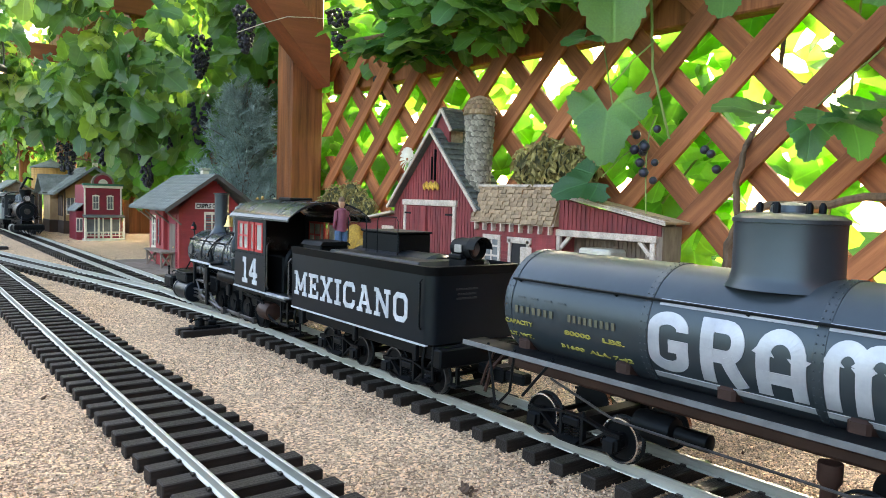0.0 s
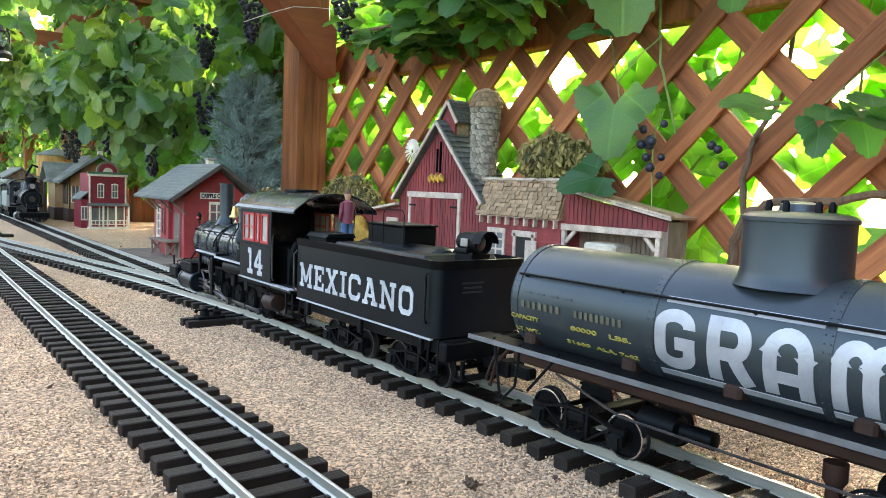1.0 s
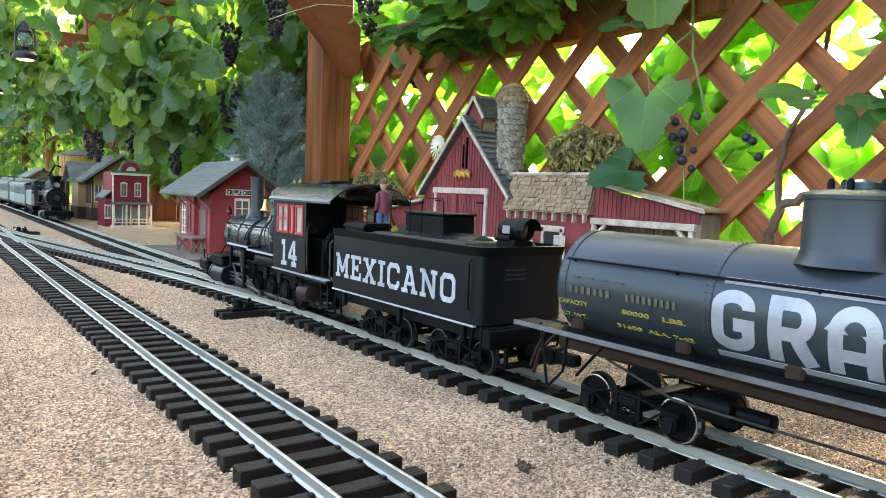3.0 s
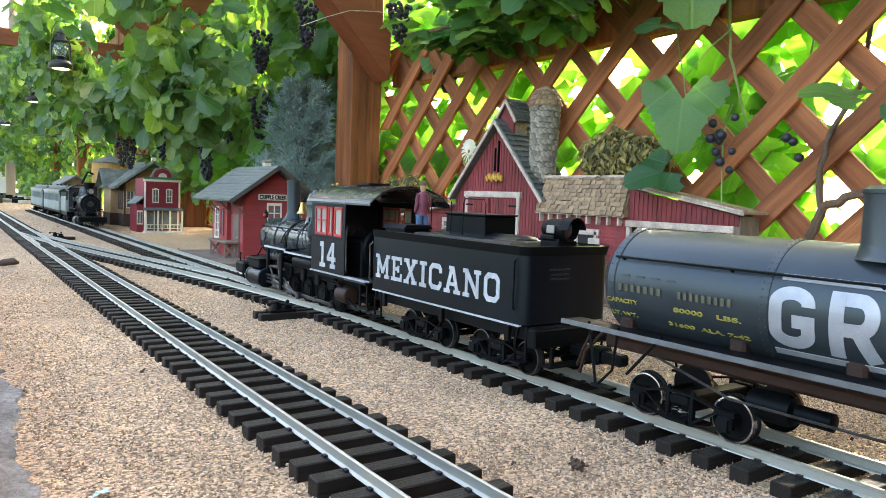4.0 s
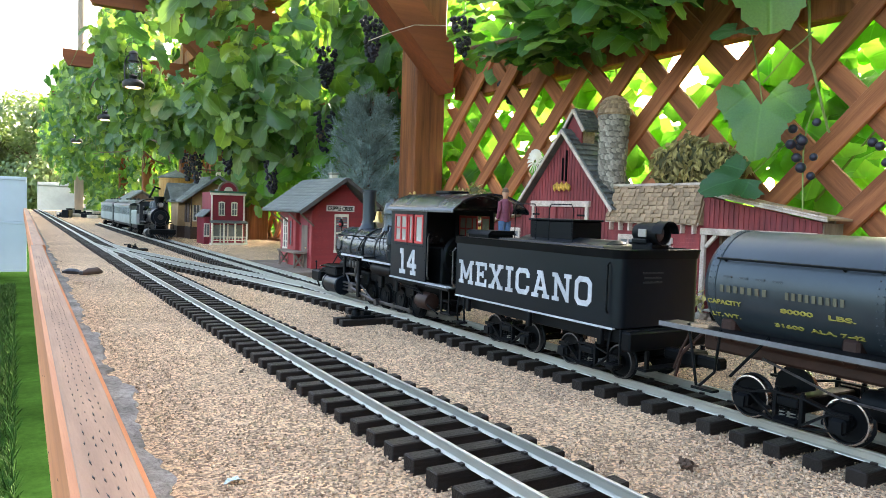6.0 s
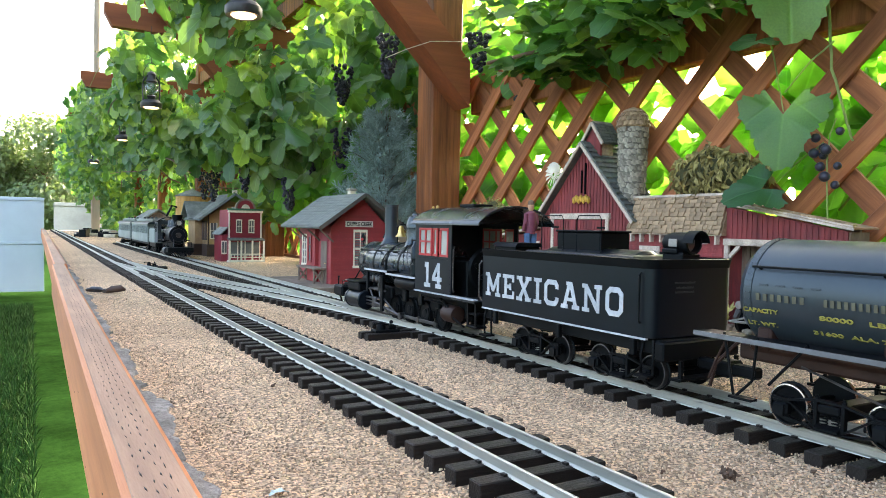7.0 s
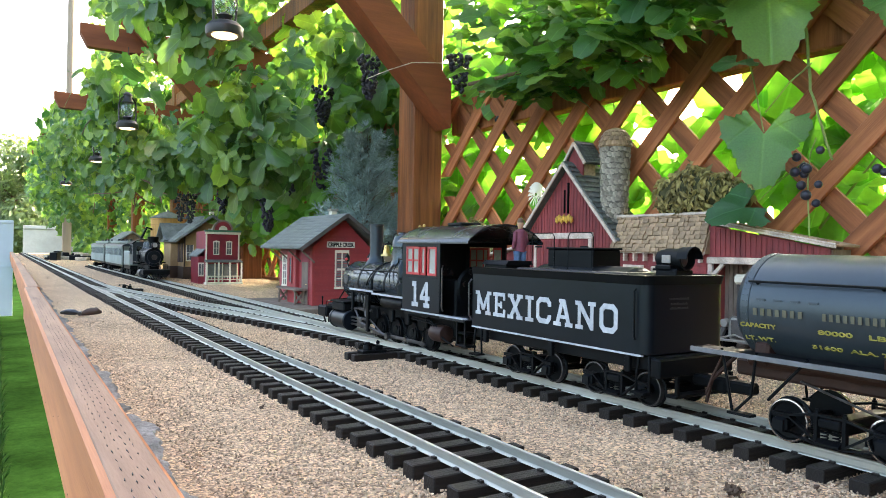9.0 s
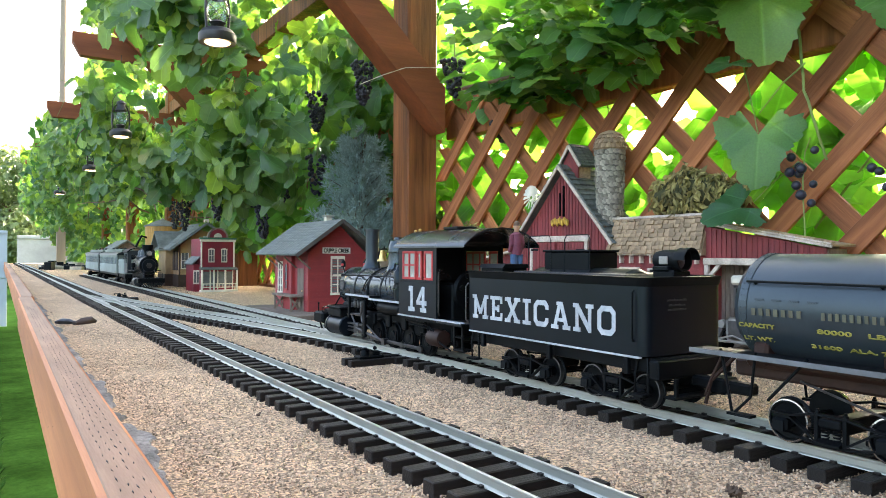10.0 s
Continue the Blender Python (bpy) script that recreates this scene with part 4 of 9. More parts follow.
def locomotive():
    t = thing("steam_locomotive", (SX, 0.97, WZ), "black model steam locomotive with red cab windows, standing on the siding", "locomotive", "model locomotives")
    C = 0.100
    bm = BM()
    lathe(bm, [(.028, 1.1445), (.0318, 1.1425), (.0335, 1.139), (.0335, 1.074), (.0346, 1.0735), (.0346, .990), (.0366, .965), (.0372, .886)], (SX, 0, C), "y", 40)
    part("boiler", bm, M_BOILER, t)
    for y, r in ((1.073, .0352), (1.024, .0352), (.981, .0360), (.935, .0376)):
        bm = BM()
        lathe(bm, [(r - .001, y - .0022), (r, y - .0022), (r, y + .0022), (r - .001, y + .0022)], (SX, 0, C), "y", 40)
        part("boiler_band", bm, M_BLACKM, t)
    bm = BM()
    lathe(bm, [(.0245, 1.1425), (.0245, 1.1475), (.021, 1.150), (.006, 1.152), (.006, 1.156), (.001, 1.157)], (SX, 0, C), "y", 28)
    part("smokebox_door", bm, M_SMOKE, t)
    bm = BM()
    lathe(bm, [(.001, 0), (.0085, 0), (.0085, -.0012), (.0072, -.0013), (.007, -.0008), (.001, -.0009)], (SX - .0332, 1.124, C + .004), "x", 24)
    plate = part("builder_plate", bm, M_STEEL, t, "round maker's plate with raised rim")
    for o in (-.0025, .0005, .0030):
        bm = BM()
        box(bm, SX - .0347, SX - .0338, 1.1205, 1.1275, C + .004 + o, C + .0048 + o)
        part("raised_line", bm, M_DIMWHITE, plate)
    # stack, domes, bell
    bm = BM()
    lathe(bm, [(.0185, .1290), (.0140, .1365), (.0117, .1405), (.0107, .146), (.0110, .1935), (.0124, .1937), (.0124, .1958), (.0100, .1958), (.0095, .175), (.001, .174)], (SX, 1.079, 0), n=32)
    part("smokestack", bm, M_SMOKE, t, "tapered graphite smokestack")
    for y, r, top, nm in ((.990, .0155, .1795, "sand_dome"), (.930, .0180, .1775, "steam_dome")):
        bm = BM()
        lathe(bm, [(r + .004, .1275), (r + .0015, .135), (r, .1395), (r, top - .022), (r + .0008, top - .0215), (r + .0008, top - .0195), (r * .96, top - .012), (r * .78, top - .004),
                   (r * .45, top - .001), (r * .42, top + .0015), (r * .2, top + .0025), (.001, top + .003)], (SX, y, 0), n=32)
        part(nm, bm, M_BOILER, t)
    for dx, hgt in ((-.008, .011), (.001, .013), (.008, .009)):
        bm = BM()
        lathe(bm, [(.0026, .179), (.0026, .183), (.0014, .184), (.0022, .187), (.0022, .179 + hgt), (.0008, .180 + hgt)], (SX + dx, .925 + dx * .4, 0), n=10)
        part("whistle", bm, M_BRASS, t, "brass whistle and safety valve")
    bm = BM()
    lathe(bm, [(.001, .1620), (.0035, .1615), (.0055, .156), (.006, .151), (.0078, .1455), (.0088, .144), (.0070, .144), (.001, .1455)], (SX - .004, 1.036, 0), n=20)
    part("bell", bm, M_BRASS, t, "polished brass bell")
    bm = BM()
    tube(bm, [(SX - .009, 1.036, .134), (SX - .0105, 1.036, .148), (SX - .010, 1.036, .158), (SX - .004, 1.036, .1635), (SX + .004, 1.036, .1635), (SX + .010, 1.036, .158), (SX + .0105, 1.036, .148), (SX + .009, 1.036, .134)], .0013)
    cyl(bm, (SX, 1.036, .1635), (SX, 1.036, .168), .0014, n=6)
    part("bell_yoke", bm, M_BLACKM, t)
    # rails, pipes and running boards on both flanks
    for s in (-1, 1):
        hx, hz = SX + s * .0335, C + .021
        bm = BM()
        tube(bm, [(hx, 1.128, hz - .002), (hx + s * .002, 1.07, hz), (hx + s * .0035, .98, hz + .001), (hx + s * .0040, .893, hz + .001)], .0010)
        part("handrail", bm, M_BLACKM, t)
        for y in (1.118, 1.058, .995, .935):
            bm = BM()
            cyl(bm, (SX + s * .029, y, hz - .001), (hx + s * .004, y, hz), .0014, n=6)
            part("rail_post", bm, M_BLACKM, t)
        for ya, yb in ((1.010, 1.040), (.993, .955), (.985, .940)):
            bm = BM()
            pts = []
            for k in range(7):
                a = radians(80 - k * 14)
                pts.append((SX + s * .0362 * math.cos(a), ya + (yb - ya) * k / 6, C + .0362 * math.sin(a)))
            tube(bm, pts, .0011)
            part("pipe", bm, M_BLACKM, t)
        bm = BM()
        xa, xb = sorted((SX + s * .030, SX + s * .0525))
        box(bm, xa, xb, .985, 1.066, .0895, .0925, .0006)
        box(bm, xa, xb, .890, .985, .0865, .0895, .0006)
        part("running_board", bm, M_BLACKM, t)
        bm = BM()
        x1 = SX + s * .0530
        box(bm, x1 - .0008, x1 + .0008, .984, 1.066, .0899, .0927)
        box(bm, x1 - .0008, x1 + .0008, .890, .986, .0869, .0897)
        part("board_edge", bm, M_WHITE, t, "white-painted running board edge")
        bm = BM()
        lathe(bm, [(.002, .894), (.0085, .896), (.0092, .899), (.0092, .958), (.0085, .961), (.002, .963)], (SX + s * .043, 0, .0775), "y", 20)
        part("air_tank", bm, M_BLACKM, t)
        bm = BM()
        x2 = SX + s * .0445
        lathe(bm, [(.0055, .090), (.0075, .0915), (.0075, .106), (.0045, .108), (.0045, .113), (.0078, .115), (.0078, .130), (.005, .134), (.003, .139), (.0005, .140)], (x2, .905, 0), n=16)
        part("air_pump", bm, M_BLACK, t)
        bm = BM()
        tube(bm, [(x2, .918, .137), (x2 + s * .003, .912, .142), (x2 + s * .003, .900, .141)], .0012)
        part("pump_pipe", bm, M_BLACKM, t)
        bm = BM()
        lathe(bm, [(.0025, .0925), (.0025, .100), (.0012, .102), (.0018, .107), (.0004, .112)], (SX + s * .041, 1.012, 0), n=8)
        part("lubricator", bm, M_BLACKM, t)
        # cylinder and steam chest
        bm = BM()
        cx = SX + s * .0425
        lathe(bm, [(.004, 1.1405), (.0148, 1.140), (.0160, 1.137), (.0160, 1.133), (.0150, 1.132), (.0150, 1.086), (.0160, 1.085), (.0160, 1.081), (.0145, 1.079), (.004, 1.078)], (cx, 0, .0385), "y", 24)
        part("cylinder", bm, M_BLACK, t)
        bm = BM()
        box(bm, min(cx - .012, cx + .012), max(cx - .012, cx + .012), 1.085, 1.135, .053, .0665, .002)
        box(bm, min(cx - .0135, cx + .0135), max(cx - .0135, cx + .0135), 1.083, 1.137, .0665, .0690, .001)
        part("steam_chest", bm, M_BLACKM, t)
        # crosshead, rods and valve gear
        for z in (.0445, .0335):
            bm = BM()
            box(bm, cx - .0022, cx + .0022, 1.010, 1.080, z - .0014, z + .0014, .0004)
            part("crosshead_guide", bm, M_STEEL, t)
        bm = BM()
        box(bm, cx - .004, cx + .004, 1.036, 1.052, .031, .047, .0012)
        part("crosshead", bm, M_STEEL, t)
        bm = BM()
        cyl(bm, (cx, 1.05, .039), (cx, 1.08, .039), .0016, n=8)
        part("piston_rod", bm, M_STEEL, t)
        rx = SX + s * .0455
        bm = BM()
        a, b = Vector((rx, 1.043, .039)), Vector((rx, .950, .0275))
        tube(bm, [a, b], .0022, 6)
        lathe(bm, [(.001, -s * .002), (.0052, -s * .002), (.0052, s * .002), (.001, s * .002)], b, "x", 14)
        part("main_rod", bm, M_STEEL, t)
        bm = BM()
        box(bm, rx - .0045 - .0012, rx - .0045 + .0012, .846, 1.003, .0255, .0300, .0006) if s > 0 else box(bm, rx + .0045 - .0012, rx + .0045 + .0012, .846, 1.003, .0255, .0300, .0006)
        for y in (.851, .901, .950, .998):
            lathe(bm, [(.001, -.002), (.0046, -.002), (.0046, .002), (.001, .002)], (rx - s * .0045, y, .0277), "x", 12)
        part("side_rod", bm, M_STEEL, t)
        bm = BM()
        tube(bm, [(rx, 1.02, .080), (rx + s * .001, 1.024, .068), (rx, 1.022, .056), (rx, 1.018, .050)], .0026, 8)
        box(bm, rx - .0015, rx + .0015, 1.000, 1.045, .0585, .0620, .0005)
        tube(bm, [(rx, 1.075, .0585), (rx, 1.010, .0635)], .0014, 6)
        tube(bm, [(rx, 1.045, .043), (rx, 1.060, .0585)], .0014, 6)
        tube(bm, [(rx, 1.018, .052), (rx, .965, .0295)], .0013, 6)
        part("valve_gear", bm, M_STEEL, t)
        bm = BM()
        box(bm, rx - .004, rx + .001, 1.006, 1.014, .028, .084, .0008)
        box(bm, rx - .003, rx + .001, 1.064, 1.070, .054, .090, .0008)
        tube(bm, [(rx, 1.070, .088), (rx, 1.020, .087), (rx, 1.008, .080)], .0020)
        part("gear_hanger", bm, M_BLACKM, t)
        for y in (1.035, 1.047, 1.060):
            bm = BM()
            lathe(bm, [(.0022, .070), (.0030, .073), (.0030, .080), (.0015, .082)], (rx - s * .006, y, 0), n=8)
            part("oil_cup", bm, M_STEEL, t)
        # wheels
        for k, y in enumerate((.851, .901, .950, .998)):
            w = disc_wheel(SX + s * .0265, y, .0185, s, t, M_BLACKM, "driving_wheel")
            bm = BM()
            a0 = 2.3 + .2 * k
            poly = [(y + .0160 * math.cos(a0 + q * .16), .0365 + .0160 * math.sin(a0 + q * .16)) for q in range(13)]
            xw = sorted((SX + s * .0300, SX + s * .0335))
            prism(bm, poly, "yz", *xw)
            part("counterweight", bm, M_BLACKM, w)
            bm = BM()
            box(bm, min(SX + s * .034, SX + s * .040), max(SX + s * .034, SX + s * .040), y - .006, y + .006, .049, .066, .0012)
            part("spring_hanger", bm, M_BLACKM, t)
        disc_wheel(SX + s * .0265, 1.118, .012, s, t, M_BLACKM, "pilot_wheel")
        bm = BM()
        box(bm, min(SX + s * .012, SX + s * .022), max(SX + s * .012, SX + s * .022), .79, 1.16, .036, .064, .001)
        part("side_frame", bm, M_BLACKM, t)
        # cab side
        xo, xi = SX + s * .0530, SX + s * .0508
        lo, hi = min(xo, xi), max(xo, xi)
        bm = BM()
        for y0, y1, z0, z1 in ((.792, .891, .0735, .1215), (.792, .891, .1600, .1665), (.880, .891, .1215, .1600), (.792, .8005, .1215, .1600)):
            box(bm, lo, hi, y0, y1, z0, z1)
        part("cab_side", bm, M_BLACK, t, smooth=0)
        # window sashes
        for y0, y1, dx, panes in ((.8435, .8795, 0.0, True), (.8305, .8440, .0016, False), (.8000, .8225, 0.0, False)):
            bm = BM()
            xf0, xf1 = sorted((xo + s * (.0010 - dx), xo - s * (.0014 + dx)))
            fw = .0032
            box(bm, xf0, xf1, y0, y1, .1218, .1218 + fw, .0004), box(bm, xf0, xf1, y0, y1, .1598 - fw, .1598, .0004)
            box(bm, xf0, xf1, y0, y0 + fw, .1218 + fw, .1598 - fw, .0004), box(bm, xf0, xf1, y1 - fw, y1, .1218 + fw, .1598 - fw, .0004)
            if panes:
                box(bm, xf0, xf1, (y0 + y1) / 2 - .0013, (y0 + y1) / 2 + .0013, .1218 + fw, .1598 - fw), box(bm, xf0 + .0002, xf1 - .0002, y0 + fw, y1 - fw, .1400, .1424)
            sash = part("window_sash", bm, M_RED, t, "red-painted window sash")
            bm = BM()
            xg = xo - s * (.0009 + dx)
            box(bm, xg - .0002, xg + .0002, y0 + fw, y1 - fw, .1218 + fw, .1598 - fw)
            part("pane", bm, M_GLAZE, sash, "milky pane", smooth=0)
        bm = BM()
        xe0, xe1 = sorted((xo + s * .0012, xo - s * .006))
        box(bm, xe0, xe1, .736, .892, .0714, .0731)
        part("cab_sill", bm, M_WHITE, t, "white-painted sill line")
        bm = BM()
        tube(bm, [(xo - s * .002, .787, .078), (xo + s * .0015, .784, .082), (xo + s * .0015, .784, .132), (xo - s * .003, .789, .136)], .0011)
        part("grab_rail", bm, M_STEEL, t)
        bm = BM()
        x3 = sorted((SX + s * .0530, SX + s * .030))
        box(bm, x3[0], x3[1], .736, .792, .0685, .0712, .0006)
        part("step_plate", bm, M_SMOKE, t)
        bm = BM()
        xs_ = SX + s * .047
        lathe(bm, [(.002, .792), (.0105, .794), (.0115, .797), (.0115, .820), (.0105, .823), (.002, .825)], (SX + s * .040, 0, .047), "y", 18)
        part("reservoir", bm, M_BROWN, t, "dull brown air reservoir")
        bm = BM()
        for k in range(3):
            tube(bm, [(xs_, .885 - k * .006, .069 - k * .004), (xs_, .83 - k * .01, .066 - k * .004), (xs_, .815 - k * .012, .050 - k * .004), (xs_ - s * .002, .79 - k * .01, .041 - k * .003)], .0011)
        part("brake_pipe", bm, M_BLACKM, t)
        bm = BM()
        box(bm, min(SX + s * .03, SX + s * .046), max(SX + s * .03, SX + s * .046), .740, .765, .036, .039, .0008)
        box(bm, min(SX + s * .044, SX + s * .046), max(SX + s * .044, SX + s * .046), .742, .745, .039, .069)
        box(bm, min(SX + s * .044, SX + s * .046), max(SX + s * .044, SX + s * .046), .760, .763, .039, .069)
        box(bm, min(SX + s * .03, SX + s * .045), max(SX + s * .03, SX + s * .045), .741, .764, .052, .0545, .0006)
        part("cab_step", bm, M_BLACKM, t)
        # brace from pilot deck to smokebox
        bm = BM()
        tube(bm, [(SX + s * .026, 1.172, .064), (SX + s * .020, 1.138, .099)], .0013)
        part("smokebox_brace", bm, M_BLACKM, t)
    bm = BM()
    box(bm, SX - .030, SX + .030, .790, .889, .042, .118, .002)
    part("firebox", bm, M_BLACKM, t)
    bm = BM()
    box(bm, SX - .0508, SX + .0508, .8885, .8905, .0735, .168)
    part("cab_front", bm, M_BLACK, t, smooth=0)
    bm = BM()
    lathe(bm, [(.002, .786), (.026, .787), (.029, .7905)], (SX, 0, C + .006), "y", 24)
    part("backhead", bm, M_BLACKM, t)
    for k in range(6):
        a = k * 1.05
        bm = BM()
        cyl(bm, (SX + .018 * math.cos(a), .783, C + .012 + .018 * math.sin(a)), (SX + .018 * math.cos(a), .788, C + .012 + .018 * math.sin(a)), .0036, n=10)
        part("gauge", bm, M_BLACKM, t)
    bm = BM()
    box(bm, SX - .0525, SX + .0525, .734, .886, .0675, .0705)
    part("cab_floor", bm, M_BLACKM, t, smooth=0)
    # arched roof
    bm = BM()
    arch = [(-.0575, .1640), (-.0575, .1672), (-.052, .1722), (-.040, .1808), (-.022, .1872), (0, .1893), (.022, .1872), (.040, .1808), (.052, .1722), (.0575, .1672), (.0575, .1640)]
    inner = [(u * .965, v - .0022 if abs(u) < .05 else v) for u, v in arch[::-1]]
    prism(bm, [(SX + u, v) for u, v in arch + inner], "xz", .722, .899)
    part("cab_roof", bm, M_BOILER, t, smooth=50)
    bm = BM()
    prism(bm, [(SX + u * .90, v - .0028) for u, v in arch[1:-1]] + [(SX + .05, .163), (SX - .05, .163)], "xz", .8885, .8905)
    part("cab_front_arch", bm, M_BLACK, t, smooth=0)
    bm = BM()
    box(bm, SX - .016, SX + .016, .80, .835, .1885, .1925, .001)
    part("roof_hatch", bm, M_BLACKM, t)
    rv = []
    for y in np.arange(.727, .897, .0046):
        for s in (-1, 1):
            rv.append(Matrix.Translation((SX + s * .0577, y, .1658)))
    for y in np.arange(.796, .89, .0046):
        for s in (-1, 1):
            rv.append(Matrix.Translation((SX + s * .0531, y, .1188)))
    for z in np.arange(.078, .118, .0046):
        for s in (-1, 1):
            rv.append(Matrix.Translation((SX + s * .0531, .7945, z)))
    q = .00075
    ob = new("rivets", many("rivets", [(q, 0, 0), (-q, 0, 0), (0, q, 0), (0, -q, 0), (0, 0, q), (0, 0, -q)], [(0, 2, 4), (2, 1, 4), (1, 3, 4), (3, 0, 4), (2, 0, 5), (1, 2, 5), (3, 1, 5), (0, 3, 5)], rv, M_BLACK))
    ob.parent, ob.matrix_parent_inverse = t, Matrix.Translation(-t.location)
    tagged(ob, kind="stuff")
    # pilot
    bm = BM()
    box(bm, SX - .0535, SX + .0535, 1.162, 1.200, .0370, .0560, .003)
    part("pilot_beam", bm, M_BLACKM, t)
    bm = BM()
    box(bm, SX - .040, SX + .040, 1.075, 1.185, .0560, .0600, .001)
    part("pilot_deck", bm, M_BLACKM, t)
    bm = BM()
    box(bm, SX - .028, SX + .028, 1.085, 1.135, .030, .075, .003)
    part("saddle", bm, M_BLACKM, t)
    for k in range(9):
        u = -.044 + k * .011
        bm = BM()
        tube(bm, [(SX + u, 1.196, .040), (SX + u * .75, 1.232 - abs(u) * .5, .0235)], .0017)
        part("pilot_bar", bm, M_BLACKM, t)
    for s in (-1, 1):
        bm = BM()
        tube(bm, [(SX + s * .050, 1.168, .056), (SX + s * .050, 1.166, .0635), (SX + s * .030, 1.185, .0655), (SX, 1.192, .0655)], .0010)
        tube(bm, [(SX + s * .048, 1.190, .056), (SX + s * .048, 1.190, .068)], .0013)
        bmesh.ops.create_icosphere(bm, subdivisions=1, radius=.0021, matrix=Matrix.Translation((SX + s * .048, 1.190, .0695)))
        part("flag_rail", bm, M_BLACKM, t)
        bm = BM()
        cyl(bm, (SX + s * .021, 1.142, .124), (SX + s * .021, 1.146, .133), .0012, n=6)
        lathe(bm, [(.001, .132), (.0042, .133), (.0042, .141), (.0022, .144), (.0012, .147)], (SX + s * .021, 1.147, 0), n=12)
        mk = part("marker_lamp", bm, M_BLACKM, t)
        bm = BM()
        bmesh.ops.create_icosphere(bm, subdivisions=2, radius=.0027, matrix=Matrix.Translation((SX + s * .021 - .003, 1.1445, .137)))
        part("lens", bm, M_RED, mk, "small red lens")
    # number on the cab
    slab_word("14", .0335, .8640, .0795, SX - .0530, .0490, t)
    return t


# slab-serif letters as bars: for each its width and its strokes (points in units of the height, thickness)
def _bar(x0, y0, x1, y1, w=.15):
    return ((x0, y0), (x1, y1)), w


_OCT_C = ((.84, .66), (.84, .78), (.72, .91), (.26, .91), (.11, .77), (.11, .23), (.26, .09), (.72, .09), (.84, .22), (.84, .34))
SLAB = {
    "M": (1.22, [_bar(.22, 0, .22, 1, .18), _bar(1.0, 0, 1.0, 1, .18), _bar(.20, .96, .61, .22, .17), _bar(1.02, .96, .61, .22, .17),
                 _bar(0, .93, .30, .93), _bar(.92, .93, 1.22, .93), _bar(.02, .07, .42, .07), _bar(.80, .07, 1.20, .07)]),
    "E": (.92, [_bar(.23, 0, .23, 1, .19), _bar(0, .93, .88, .93), _bar(0, .07, .90, .07), _bar(.23, .5, .62, .5), _bar(.81, 1, .81, .70, .14), _bar(.83, 0, .83, .32, .14), _bar(.60, .36, .60, .64, .12)]),
    "X": (1.05, [_bar(.20, .05, .84, .95, .19), _bar(.84, .05, .20, .95, .19), _bar(0, .93, .40, .93), _bar(.64, .93, 1.04, .93), _bar(0, .07, .40, .07), _bar(.64, .07, 1.04, .07)]),
    "I": (.56, [_bar(.28, 0, .28, 1, .20), _bar(.02, .93, .54, .93), _bar(.02, .07, .54, .07)]),
    "C": (.95, [(_OCT_C, .19)]),
    "A": (1.10, [_bar(.20, .05, .50, .95, .18), _bar(.90, .05, .58, .95, .19), _bar(.30, .34, .80, .34, .13), _bar(0, .07, .42, .07), _bar(.68, .07, 1.10, .07), _bar(.32, .94, .66, .94, .13)]),
    "N": (1.12, [_bar(.22, 0, .22, 1, .17), _bar(.90, 0, .90, 1, .17), _bar(.20, .95, .90, .08, .19), _bar(0, .93, .28, .93), _bar(.02, .07, .42, .07), _bar(.70, .93, 1.10, .93)]),
    "O": (.96, [(((.12, .5), (.12, .77), (.27, .91), (.69, .91), (.84, .77), (.84, .23), (.69, .09), (.27, .09), (.12, .23), (.12, .5)), .19)]),
    "1": (.62, [_bar(.34, 0, .34, 1, .23), _bar(.04, .08, .64, .08, .17), _bar(.34, .90, .08, .90, .20), _bar(.14, .80, .14, .90, .14)]),
    "4": (.98, [_bar(.66, 0, .66, 1, .23), _bar(.62, .93, .12, .38, .19), _bar(.05, .36, .96, .36, .17), _bar(.40, .08, .92, .08, .17)]),
}
# rounded grotesque letters of the tank car
_ARC = [(math.cos(radians(q)), math.sin(radians(q))) for q in range(0, 181, 15)]
BLOCK = {
    "G": (.70, [([(.60, .70)] + [(.35 + .25 * u, .72 + .17 * v) for u, v in _ARC] + [(.10, .30)] + [(.35 - .25 * u, .28 - .17 * v) for u, v in _ARC] + [(.60, .46), (.36, .46)], .20)]),
    "R": (.74, [_bar(.11, 0, .11, 1, .21), ([(.10, .90), (.40, .90)] + [(.42 + .18 * math.sin(radians(q)), .68 + .22 * math.cos(radians(q))) for q in range(15, 180, 15)] + [(.40, .46), (.10, .46)], .20), _bar(.42, .46, .63, 0, .21)]),
    "A": (.74, [([(.11, 0), (.11, .62)] + [(.37 - .26 * u, .62 + .28 * v) for u, v in _ARC] + [(.63, .62), (.63, 0)], .21), _bar(.11, .30, .63, .30, .18)]),
    "M": (1.02, [([(.11, 0), (.11, .66)] + [(.31 - .20 * u, .66 + .24 * v) for u, v in _ARC] + [(.51, .66), (.51, 0)], .20), ([(.51, .60), (.51, .66)] + [(.71 - .20 * u, .66 + .24 * v) for u, v in _ARC] + [(.91, .66), (.91, 0)], .20)]),
}


